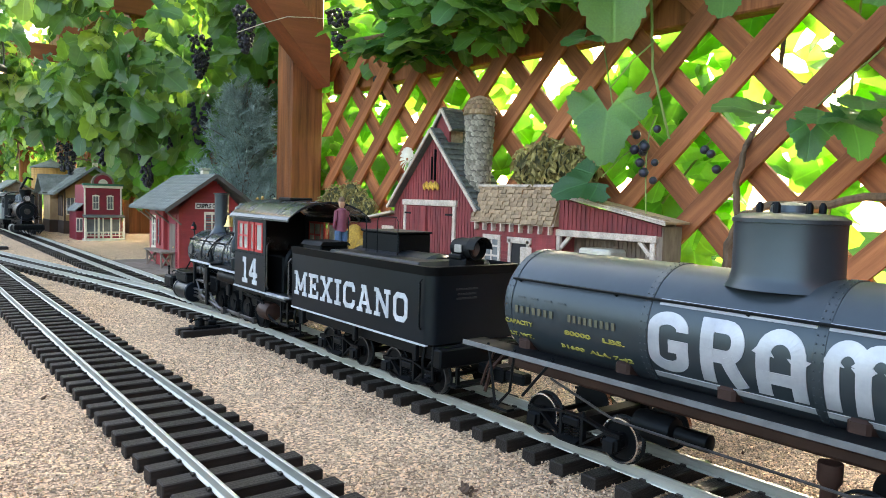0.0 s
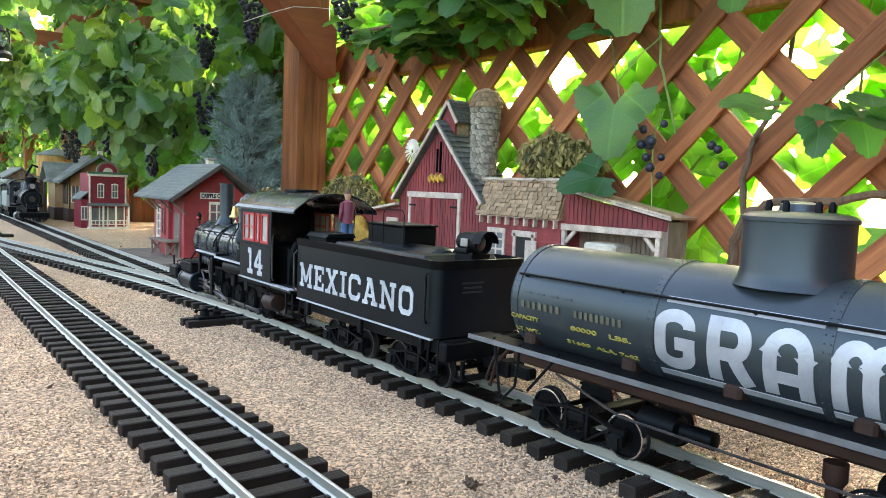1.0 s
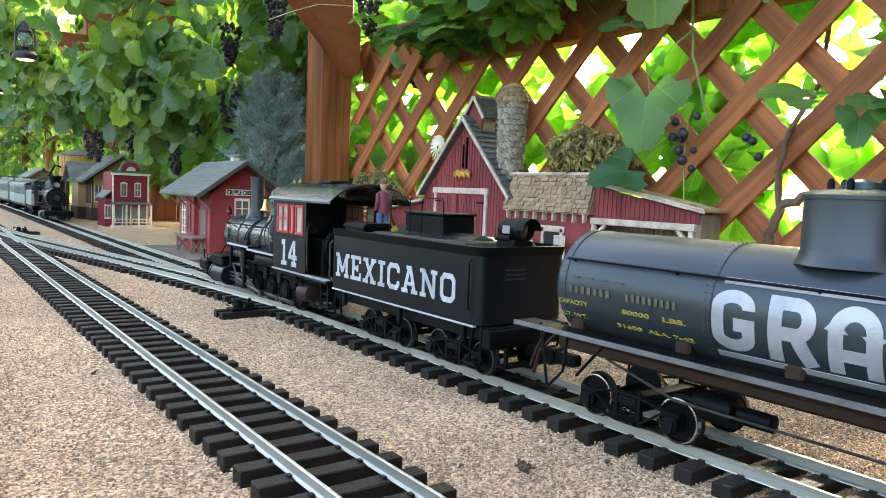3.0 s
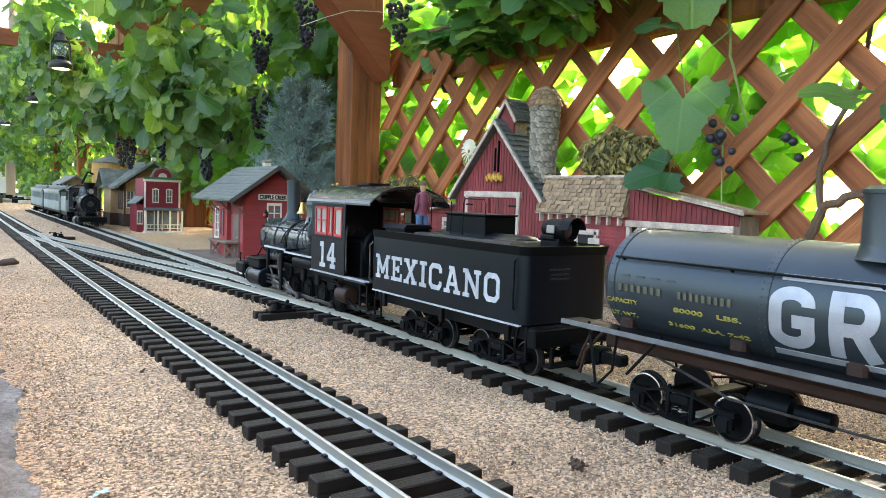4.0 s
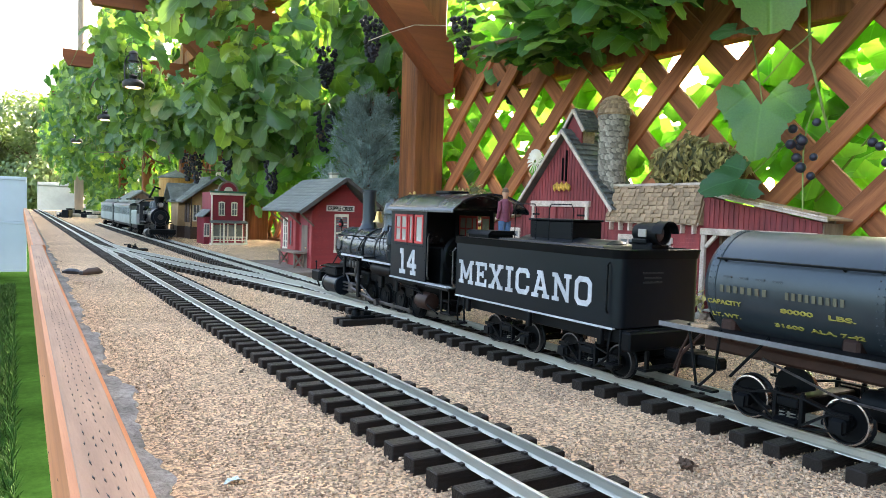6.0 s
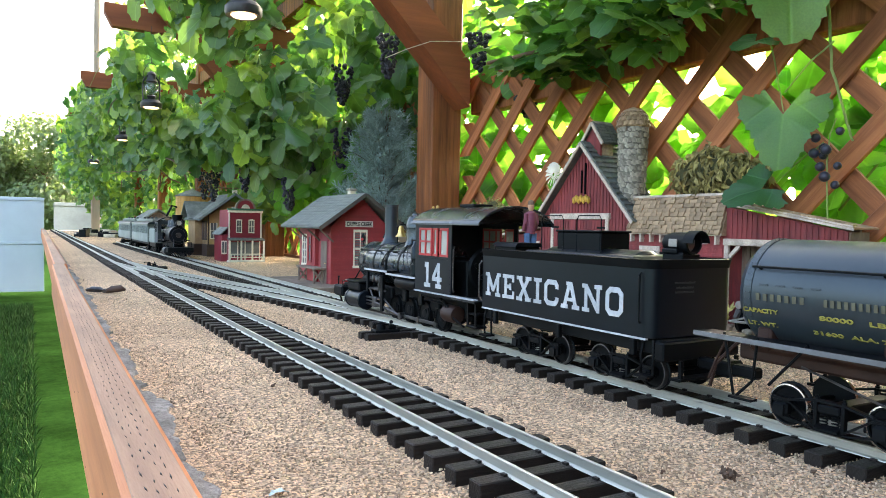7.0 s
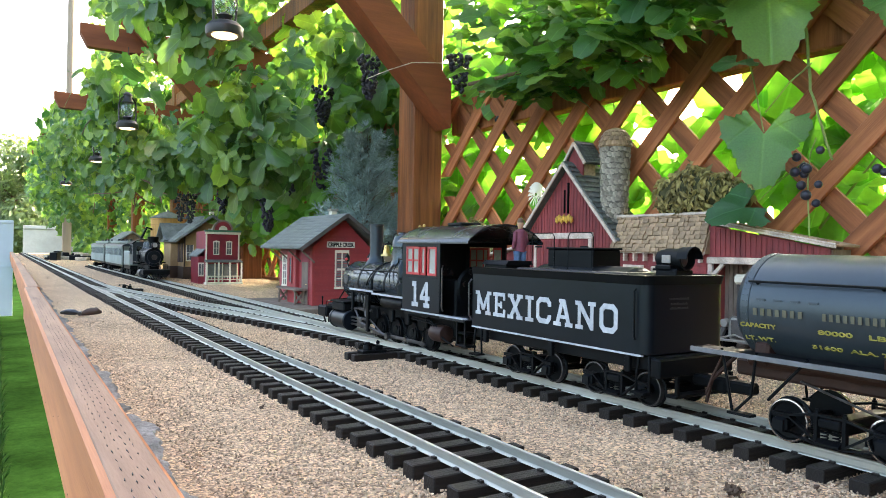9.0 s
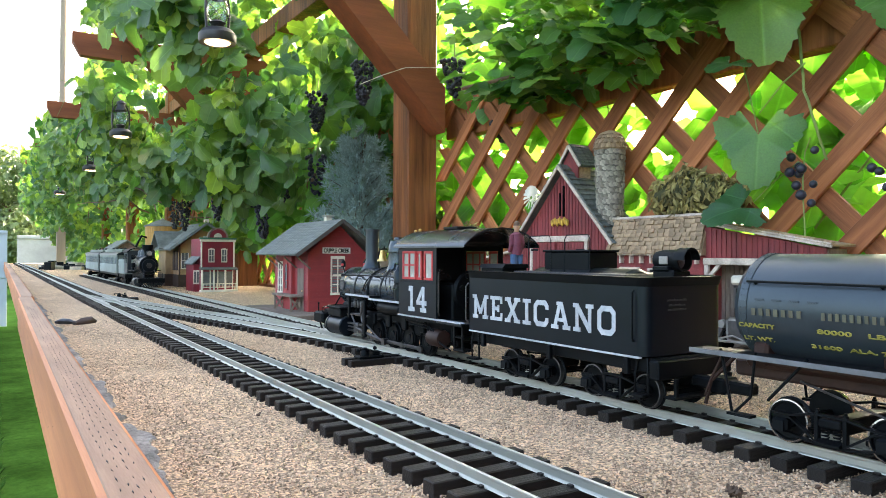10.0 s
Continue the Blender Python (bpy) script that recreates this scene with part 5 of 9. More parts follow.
def stroke(bm, pts, w, place, lift, step=.06):
    """A flat bar of width w along pts; place(u, v, d) sets it on its surface, d proud of it."""
    fine = [Vector((*pts[0], 0))]
    for p, q in zip(pts, pts[1:]):
        p, q = Vector((*p, 0)), Vector((*q, 0))
        n = max(1, int((q - p).length / step))
        fine += [p.lerp(q, k / n) for k in range(1, n + 1)]
    rings = []
    closed = (fine[0] - fine[-1]).length < 1e-6
    for i, p in enumerate(fine):
        a = (p - fine[i - 1]) if i else (fine[-1] - fine[-2] if closed else fine[1] - p)
        b = (fine[i + 1] - p) if i + 1 < len(fine) else (fine[1] - fine[0] if closed else p - fine[i - 1])
        d = (a.normalized() + b.normalized()).normalized()
        k = min(1 / max(d.dot(a.normalized()), .5), 1.6)
        o = Vector((-d.y, d.x, 0)) * w / 2 * k
        rings.append([bm.verts.new(place(v.x, v.y, h)) for v, h in ((p + o, -.0002), (p + o, lift), (p - o, lift), (p - o, -.0002))])
    for r, q in zip(rings, rings[1:]):
        for k in range(3):
            bm.faces.new((r[k], r[k + 1], q[k + 1], q[k]))
    bm.faces.new(rings[0]), bm.faces.new(rings[-1][::-1])


def stroke_letter(char, alphabet, size, wide, parent, place, material, label):
    """One letter whose lower left corner lies at place(0, 0, 0); size is its height, wide stretches it."""
    bm = BM()
    for i, (pts, w) in enumerate(alphabet[char][1]):
        stroke(bm, pts, w, lambda u, v, d: place(u * size * wide, v * size, d), .0005 + .00004 * i)
    part("letter", bm, material, parent, label, smooth=0)


def slab_word(word, h, y, z, x, width, parent):
    """White slab lettering on a flank that faces -x; it reads towards -y from y."""
    gap = .16
    tot = sum(SLAB[c][0] for c in word) + gap * (len(word) - 1)
    wide = width / (tot * h)
    u0 = 0.0
    for c in word:
        stroke_letter(c, SLAB, h, wide, parent, lambda u, v, d: Vector((x - d, y - u0 - u, z + v)), M_WHITE, "white slab-serif letter" if c.isalpha() else "white slab-serif numeral")
        u0 += (SLAB[c][0] + gap) * h * wide


def flat_bar(bm, x, pts, w, h):
    """A bent flat bar in the plane x = const: w wide, h thick."""
    rings = []
    for i, (y, z) in enumerate(pts):
        (ya, za), (yb, zb) = pts[max(i - 1, 0)], pts[min(i + 1, len(pts) - 1)]
        d = Vector((0, yb - ya, zb - za)).normalized()
        nn = Vector((0, -d.z, d.y))
        rings.append([bm.verts.new(Vector((x + u * w / 2, y, z)) + nn * v * h / 2) for u, v in ((-1, -1), (1, -1), (1, 1), (-1, 1))])
    for p, q in zip(rings, rings[1:]):
        for k in range(4):
            bm.faces.new((p[k], p[(k + 1) % 4], q[(k + 1) % 4], q[k]))
    bm.faces.new(rings[0][::-1]), bm.faces.new(rings[-1])


def arch_bar_truck(parent, yc, r, half, wheel_mat):
    for s in (-1, 1):
        for o in (-half, half):
            disc_wheel(SX + s * .0265, yc + o, r, s, parent, wheel_mat)
        xf = SX + s * .0385
        z = WZ + r
        e = half + .007
        bm = BM()
        flat_bar(bm, xf, [(yc - e, z + .0062), (yc - half + .006, z + .0062), (yc - .011, z + .0105), (yc + .011, z + .0105), (yc + half - .006, z + .0062), (yc + e, z + .0062)], .0046, .0017)
        f = part("truck_frame", bm, M_BLACKM, parent)
        bm = BM()
        flat_bar(bm, xf, [(yc - e, z + .0044), (yc - half + .007, z + .0044), (yc - .010, z - .0088), (yc + .010, z - .0088), (yc + half - .007, z + .0044), (yc + e, z + .0044)], .0044, .0015)
        part("lower_arch_bar", bm, M_BLACKM, f)
        bm = BM()
        flat_bar(bm, xf, [(yc - half - .003, z - .0070), (yc - half + .007, z - .0072), (yc - .010, z - .0105), (yc + .010, z - .0105), (yc + half - .007, z - .0072), (yc + half + .003, z - .0070)], .0040, .0012)
        part("tie_bar", bm, M_BLACKM, f)
        for k in (-1, 1):
            bm = BM()
            box(bm, xf - .0022, xf + .0022, yc + k * .0100 - .0014, yc + k * .0100 + .0014, z - .0088, z + .0098, .0003)
            part("column", bm, M_BLACKM, f)
            bm = BM()
            lathe(bm, [(.0001, .0112), (.0019, .0112), (.0019, .0128), (.0012, .0132), (.0012, .0145), (.0001, .0147)], (xf, yc + k * .0100, z), n=8)
            part("column_bolt", bm, M_BLACKM, f)
        bm = BM()
        box(bm, xf - .003, xf + .0030, yc - .0080, yc + .0080, z + .0022, z + .0085, .0010)
        prism(bm, [(xf, z - .0055), (xf + s * .0058, z - .0078), (xf + s * .0058, z - .0092), (xf, z - .0095)], "xz", yc - .0085, yc + .0085)
        part("bolster", bm, M_BLACKM, f)
        for k in (-1, 1):
            bm = BM()
            coil = [(xf + .0018 * math.cos(q * .9), yc + k * .0042 + .0026 * math.sin(q * .9), z - .0065 + q * .0088 / 28) for q in range(29)]
            tube(bm, coil, .00055, 5)
            part("spring", bm, M_BLACKM, f)
        for o in (-half, half):
            bm = BM()
            box(bm, xf - .003, xf + .0042, yc + o - .0052, yc + o + .0052, z - .0066, z + .0036, .0016)
            prism(bm, [(xf + s * .0042, z + .0030), (xf + s * .0056, z + .0018), (xf + s * .0060, z - .0056), (xf + s * .0042, z - .0060)], "xz", yc + o - .0042, yc + o + .0042)
            part("journal_box", bm, M_BLACKM, f)
    bm = BM()
    box(bm, SX - .034, SX + .034, yc - .0065, yc + .0065, WZ + r - .003, WZ + r + .008, .001)
    part("truck_beam", bm, M_BLACKM, parent)
    for o in (-.020, .020):
        bm = BM()
        box(bm, SX - .030, SX + .030, yc + o - .0018, yc + o + .0018, WZ + r - .007, WZ + r - .003, .0006)
        part("brake_beam", bm, M_BLACKM, parent)
    for o in (-half, half):
        bm = BM()
        cyl(bm, (SX - .026, yc + o, WZ + r), (SX + .026, yc + o, WZ + r), .0022, n=8)
        part("axle", bm, M_BLACKM, parent)


def tender():
    y0, y1 = 0.448, 0.717
    t = thing("tender", (SX, (y0 + y1) / 2, WZ), "black model tender with white slab lettering, coupled behind the locomotive", "tender", "model rail cars")
    hw = .053

    def outline(g, back=.010):
        pts = [(SX - hw - g, y1), (SX - hw - g, y0 + back)]
        for k in range(1, 6):
            a = k / 6 * math.pi / 2
            pts.append((SX - hw - g + back * (1 - math.cos(a)), y0 - g + back * (1 - math.sin(a))))
        pts += [(SX - hw - g + back, y0 - g), (SX + hw + g - back, y0 - g)]
        for k in range(1, 6):
            a = k / 6 * math.pi / 2
            pts.append((SX + hw + g - back * (1 - math.sin(a)), y0 - g + back * (1 - math.cos(a))))
        return pts + [(SX + hw + g, y0 + back), (SX + hw + g, y1)]
    bm = BM()
    prism(bm, outline(0), "xy", .0672, .1285)
    part("body", bm, M_BLACK, t, smooth=30)
    bm = BM()
    rim = outline(.0005)
    ri = [(SX + (x - SX) * .955, y + (.003 if y < .5 else 0)) for x, y in rim]
    lo = [bm.verts.new((x, y, .1285)) for x, y in rim]
    hi = [bm.verts.new((SX + (x - SX) * 1.03, y - (.0015 if y < .5 else 0), .1365)) for x, y in rim]
    hi2 = [bm.verts.new((x, y, .1370)) for x, y in ri]
    lo2 = [bm.verts.new((x, y, .1285)) for x, y in ri]
    n = len(rim)
    for k in range(n - 1):
        for a, b in ((lo, hi), (hi, hi2), (hi2, lo2)):
            bm.faces.new((a[k], a[k + 1], b[k + 1], b[k]))
    for k in (0, n - 1):
        bm.faces.new((lo[k], hi[k], hi2[k], lo2[k]))
    part("coping", bm, M_BLACKM, t, "flared black coping")
    bm = BM()
    box(bm, SX - .0455, SX + .0455, .478, .650, .1286, .138, .004)
    lathe(bm, [(.02, .500), (.030, .502), (.033, .506), (.033, .642), (.030, .646), (.02, .648)], (SX, 0, .1095), "y", 28)
    part("oil_tank", bm, M_BLACK, t)
    bm = BM()
    box(bm, SX - .047, SX - .012, .660, .702, .1286, .1405, .001)
    prism(bm, [(SX - .049, .1405), (SX - .010, .1405), (SX - .013, .1450), (SX - .045, .1450)], "xz", .658, .704)
    part("tool_box", bm, M_BLACKM, t)
    bm = BM()
    box(bm, SX - .012, SX + .030, .560, .630, .1385, .1590, .0012)
    box(bm, SX - .0135, SX + .0315, .5585, .6315, .1590, .1612, .0008)
    part("filler_box", bm, M_BLACKM, t)
    bm = BM()
    for y in (.552, .612):
        tube(bm, [(SX - .018, y, .137), (SX - .018, y, .172), (SX - .018, y + .003, .1765), (SX - .018, y + .035, .1765), (SX - .018, y + .038, .172), (SX - .018, y + .038, .137)], .0006)
    part("deck_bail", bm, M_BLACKM, t)
    bm = BM()
    box(bm, SX - .046, SX + .046, y0 - .004, y1 + .004, .0530, .0660, .001)
    part("frame", bm, M_BLACKM, t)
    for s in (-1, 1):
        x = SX + s * hw
        bm = BM()
        xa, xb = sorted((x + s * .0007, x - s * .003))
        box(bm, xa, xb, y0 + .006, y1, .0654, .0671)
        part("stripe", bm, M_WHITE, t, "thin white stripe")
        for y in (.470, .575, .690):
            bm = BM()
            xa, xb = sorted((x + s * .001, x - s * .004))
            box(bm, xa, xb, y - .003, y + .003, .050, .0645, .0008)
            part("side_bracket", bm, M_BLACKM, t)
        for y in (y0 + .002, y1 - .012):
            bm = BM()
            xs_ = SX + s * .047
            tube(bm, [(xs_, y, .066), (xs_ + s * .002, y - .002, .050), (xs_, y, .034), (xs_, y + .014, .034), (xs_ + s * .002, y + .013, .050), (xs_, y + .012, .066)], .0013)
            box(bm, xs_ - .008, xs_ + .004, y - .001, y + .015, .0325, .0345)
            part("step", bm, M_BLACKM, t)
        bm = BM()
        tube(bm, [(x + s * .0005, y1 + .001, .075), (x + s * .003, y1 + .003, .079), (x + s * .003, y1 + .003, .118), (x + s * .0005, y1 + .001, .122)], .0010)
        part("grab_rail", bm, M_STEEL, t)
        bm = BM()
        tube(bm, [(x + s * .0005, y0 + .013, .080), (x + s * .003, y0 + .012, .083), (x + s * .003, y0 + .012, .122), (x + s * .0005, y0 + .013, .125)], .0010)
        part("grab_rail", bm, M_BLACKM, t)
    arch_bar_truck(t, .629, .0155, .034, M_STEEL)
    arch_bar_truck(t, .499, .0155, .034, M_STEEL)
    bm = BM()
    box(bm, SX - .050, SX + .050, y0 - .012, y0 - .001, .0480, .0650, .0015)
    box(bm, SX - .040, SX + .040, y0 - .022, y0 - .010, .032, .0345, .0006)
    for u in (-.036, .036):
        box(bm, SX + u - .0015, SX + u + .0015, y0 - .021, y0 - .018, .0345, .050)
    part("rear_beam", bm, M_BLACKM, t)
    bm = BM()
    box(bm, SX - .006, SX + .006, y0 - .045, y0 - .010, .040, .050, .002)
    part("coupler", bm, M_BLACKM, t)
    # headlight over the rear
    bm = BM()
    box(bm, SX - .012, SX + .012, .452, .476, .1285, .1415, .001)
    tube(bm, [(SX - .010, .452, .1415), (SX - .010, .480, .1415)], .0012)
    part("headlight_bracket", bm, M_BLACKM, t)
    bm = BM()
    lathe(bm, [(.003, .482), (.0078, .480), (.0095, .472), (.0098, .454), (.0105, .452), (.0105, .449), (.0090, .449), (.0080, .462), (.001, .470)], (SX, 0, .1515), "y", 22)
    box(bm, SX - .013, SX + .013, .458, .476, .1415, .146, .001)
    prism(bm, [(SX + .0113 * math.cos(a), .1515 + .0113 * math.sin(a)) for a in np.linspace(0, math.pi, 11)] + [(SX + .0105 * math.cos(a), .1515 + .0105 * math.sin(a)) for a in np.linspace(math.pi, 0, 11)], "xz", .441, .453)
    hl = part("headlight", bm, M_BLACKM, t, "black rear headlight with a hood")
    bm = BM()
    lathe(bm, [(.001, .462), (.003, .4615), (.0080, .4565), (.0083, .4555), (.001, .4600)], (SX, 0, .1515), "y", 20)
    part("reflector", bm, M_STEEL, hl)
    for s in (-1, 1):
        bm = BM()
        xa, xb = sorted((SX + s * .0094, SX + s * .0108))
        box(bm, xa, xb, .460, .470, .1475, .1550, .0005)
        part("number_panel", bm, M_GRIMEL, hl, "small pale side panel")
    # lettering
    slab_word("MEXICANO", .0268, .7095, .0822, SX - hw, .2280, t)
    for k, (z, w) in enumerate(((.1150, .026), (.1105, .022), (.1065, .024))):
        bm = BM()
        box(bm, SX - w / 2 - .012, SX + w / 2 - .012, y0 - .0006, y0 + .001, z, z + .0016)
        part("small_lettering", bm, M_SMOKE, t)
    return t


def tank_car():
    yf, yb = 0.355, -0.027
    t = thing("tank_car", (SX, (yf + yb) / 2, WZ), "black model tank car with a domed barrel on a brown underframe", "tank car", "model rail cars")
    C, R = .1150, .0425
    bm = BM()
    lathe(bm, [(.004, yf + .006), (.024, yf + .005), (.037, yf + .001), (R, yf - .006), (R, yb + .012), (.037, yb + .004), (.024, yb - .002), (.004, yb - .004)], (SX, 0, C), "y", 48)
    part("barrel", bm, M_TANK, t, "glossy black tank barrel")
    for y in (.345, .219, .109, -.018):
        bm = BM()
        lathe(bm, [(R - .001, y - .003), (R + .0006, y - .003), (R + .0006, y + .003), (R - .001, y + .003)], (SX, 0, C), "y", 48)
        part("seam_band", bm, M_TANK, t)
    bm = BM()
    lathe(bm, [(.036, .1490), (.0325, .1535), (.0312, .158), (.0312, .1880), (.0325, .1882), (.0325, .1905), (.028, .1930), (.012, .1945), (.011, .1985), (.006, .2000), (.001, .2005)], (SX, .149, 0), n=36)
    part("dome", bm, M_TANK, t)
    for k in range(6):
        a = k * 1.05
        bm = BM()
        lathe(bm, [(.0022, .1935), (.0022, .1985), (.001, .2005)], (SX + .017 * math.cos(a), .149 + .017 * math.sin(a), 0), n=8)
        part("valve", bm, M_BLACKM, t)
    for s in (-1, 1):
        a = radians(28)
        xr, zr = SX + s * (R + .003) * math.cos(a), C + (R + .003) * math.sin(a)
        bm = BM()
        cyl(bm, (xr, yf - .012, zr), (xr, yb + .012, zr), .0010, n=6)
        part("handrail", bm, M_BLACKM, t)
        for y in (.337, .245, .151, .060, -.010):
            bm = BM()
            cyl(bm, (SX + s * (R - .002) * math.cos(a), y, C + (R - .002) * math.sin(a)), (xr, y, zr), .0013, n=6)
            part("rail_post", bm, M_BLACKM, t)
        bm = BM()
        xa, xb = sorted((SX + s * .032, SX + s * .0545))
        box(bm, xa, xb, yb - .010, yf + .030, .0790, .0820, .0006)
        part("walkway", bm, M_BLACKM, t)
        bm = BM()
        xa, xb = sorted((SX + s * .0540, SX + s * .0552))
        box(bm, xa, xb, yb - .010, yf + .030, .0786, .0823)
        part("walkway_edge", bm, M_EDGE, t, "worn grey walkway edge")
        xs_ = SX + s * .0500
        for y, d in ((yf + .004, -1), (yb - .002, 1)):
            bm = BM()
            tube(bm, [(xs_, y, .0835), (xs_ + s * .001, y + d * .006, .060), (xs_, y + d * .010, .036)], .0012)
            tube(bm, [(xs_, y + d * .030, .0835), (xs_, y + d * .026, .050), (xs_, y + d * .012, .036)], .0012)
            tube(bm, [(xs_, y + d * .070, .0835), (xs_, y + d * .040, .050)], .0012)
            box(bm, xs_ - .004, xs_ + .004, min(y + d * .008, y + d * .028), max(y + d * .008, y + d * .028), .0345, .0365)
            part("corner_step", bm, M_BLACKM, t)
        bm = BM()
        tube(bm, [(xs_ - s * .01, .30, .0660), (xs_ - s * .01, .24, .0500), (xs_ - s * .01, .09, .0500), (xs_ - s * .01, .03, .0660)], .0010)
        part("truss_rod", bm, M_STEEL, t)
    bm = BM()
    box(bm, SX - .022, SX + .022, yb - .012, yf + .012, .0600, .0735, .002)
    box(bm, SX - .034, SX + .034, yb + .005, yf - .005, .0700, .0790, .003)
    part("underframe", bm, M_BROWN, t, "dark brown underframe beam")
    for y in (.335, .240, .164, .090, -.007):
        bm = BM()
        box(bm, SX - .036, SX + .036, y - .006, y + .006, .0720, .0900, .002)
        part("saddle", bm, M_BROWN, t)
    arch_bar_truck(t, .2785, .0160, .0365, M_SHINY)
    arch_bar_truck(t, .0495, .0160, .0365, M_SHINY)
    bm = BM()
    lathe(bm, [(.003, .205), (.0095, .206), (.0105, .209), (.0105, .232), (.0095, .235), (.003, .236)], (SX - .020, 0, .0470), "y", 18)
    lathe(bm, [(.003, .180), (.006, .181), (.006, .204), (.003, .205)], (SX - .020, 0, .0470), "y", 12)
    part("brake_cylinder", bm, M_BLACKM, t)
    bm = BM()
    lathe(bm, [(.0065, .0600), (.0065, .050), (.0045, .047), (.0045, .036), (.002, .034)][::-1], (SX - .026, .106, 0), n=12)
    part("outlet_valve", bm, M_BROWN, t)
    bm = BM()
    box(bm, SX - .006, SX + .006, yf + .008, yf + .046, .040, .050, .002)
    box(bm, SX - .010, SX + .010, yf + .030, yf + .046, .038, .052, .002)
    part("coupler", bm, M_BLACKM, t)
    bm = BM()
    tube(bm, [(SX - .028, yf + .016, .080), (SX - .030, yf + .028, .055), (SX - .030, yf + .034, .040)], .0012)
    tube(bm, [(SX - .012, yf + .016, .075), (SX - .014, yf + .040, .050), (SX - .016, yf + .044, .030)], .0017)
    part("brake_hose", bm, M_BROWN, t)

    def wrap(y, z, text, h, w, material, bold=.01, label=""):
        """Lettering laid on the barrel's flank."""
        a = math.asin(max(-1, min(1, (z - C) / R)))
        m = Matrix.Translation(Vector((SX - (R + .0006) * math.cos(a), y, z)) - t.location) @ FACE_W @ Matrix.Rotation(-a, 4, "X")
        lettering("lettering", text, h, material, t, m, w, bold, label)

    def bars(y, z, w, h, material, n=1):
        a = math.asin(max(-1, min(1, (z - C) / R)))
        for k in range(n):
            bm = BM()
            ww = w / n * .52
            box(bm, k * w / n, k * w / n + ww, -.0004, 0, 0, h)
            ob = new("lettering_bar", finish(bm, "lettering_bar", material, 0))
            ob.parent = t
            ob.matrix_basis = Matrix.Translation(Vector((SX - (R + .0006) * math.cos(a), y, z)) - t.location) @ FACE_W @ Matrix.Rotation(-a, 4, "X")
    bars(.337, .1112, .042, .0052, M_DIMYELLOW, 7)
    bars(.283, .1112, .044, .0052, M_DIMYELLOW, 9)
    wrap(.349, .1015, "CAPACITY", .0036, .030, M_YELLOW, .02, "small yellow lettering")
    wrap(.347, .0915, "LT. WT.", .0036, .025, M_YELLOW, .02, "small yellow lettering")
    wrap(.287, .1015, "80000", .0034, .024, M_YELLOW, .02, "small yellow lettering")
    wrap(.252, .1015, "LBS.", .0034, .018, M_YELLOW, .02, "small yellow lettering")
    wrap(.294, .0905, "31600  ALA. 7-42", .0034, .064, M_YELLOW, .02, "small yellow lettering")
    bars(.335, .1225, .055, .0013, M_SMOKE, 4)
    def barrel(y0, z0):
        a0 = math.asin((z0 - C) / R)
        return lambda u, v, d: Vector((SX - (R + d) * math.cos(a0 + v / R), y0 - u, C + (R + d) * math.sin(a0 + v / R)))
    for c, y, wide in (("G", .2150, 1.02), ("R", .1780, 1.0), ("A", .1430, .95), ("M", .1060, .95)):
        stroke_letter(c, BLOCK, .0405, wide, t, barrel(y, .0915), M_FADEGREY, "large pale grey letter")
    for y, z, h in ((.2100, .1330, .0042), (.2140, .0855, .0046)):
        bm = BM()
        stroke(bm, ((0, 0), (.172, 0)), h, barrel(y, z + h / 2), .0005, .02)
        part("lettering_stripe", bm, M_FADEGREY, t, "pale grey stripe", smooth=0)
    # rivets of the plate seams
    rv = []
    for y in (.345, .219, .109, -.018):
        for o in (-.0018, .0018):
            for k in range(26):
                a = radians(95 + k * 6.4)
                rv.append(Matrix.Translation((SX + (R + .0006) * math.cos(a), y + o, C + (R + .0006) * math.sin(a))))
    q = .0007
    ob = new("rivets", many("rivets", [(q, 0, 0), (-q, 0, 0), (0, q, 0), (0, -q, 0), (0, 0, q), (0, 0, -q)], [(0, 2, 4), (2, 1, 4), (1, 3, 4), (3, 0, 4), (2, 0, 5), (1, 2, 5), (3, 1, 5), (0, 3, 5)], rv, M_TANK))
    ob.parent, ob.matrix_parent_inverse = t, Matrix.Translation(-t.location)
    tagged(ob, kind="stuff")
    return t


M_GRIMEL = mat("dull_pale_metal", (0.30, 0.28, 0.24), (0.17, 0.16, 0.14), 90, 0.55)
M_EDGE = mat("worn_edge_grey", (0.125, 0.137, 0.145), (0.07, 0.077, 0.082), 60, 0.5)
M_FADEGREY = mat("pale_grey_paint", (0.44, 0.47, 0.50), (0.27, 0.29, 0.32), 25, 0.42, metal=0.3)
M_SHINY = mat("polished_wheel", (0.62, 0.61, 0.60), (0.30, 0.30, 0.30), 60, 0.25, metal=0.95)
locomotive()
tender()
tank_car()
TRAIN_Y = 0.285
for ob in bpy.data.objects:
    if ob.type == "EMPTY" and not ob.parent and ob.name in ("steam_locomotive", "tender", "tank_car"):
        ob.location.y += TRAIN_Y + (.015 if ob.name == "tank_car" else 0)


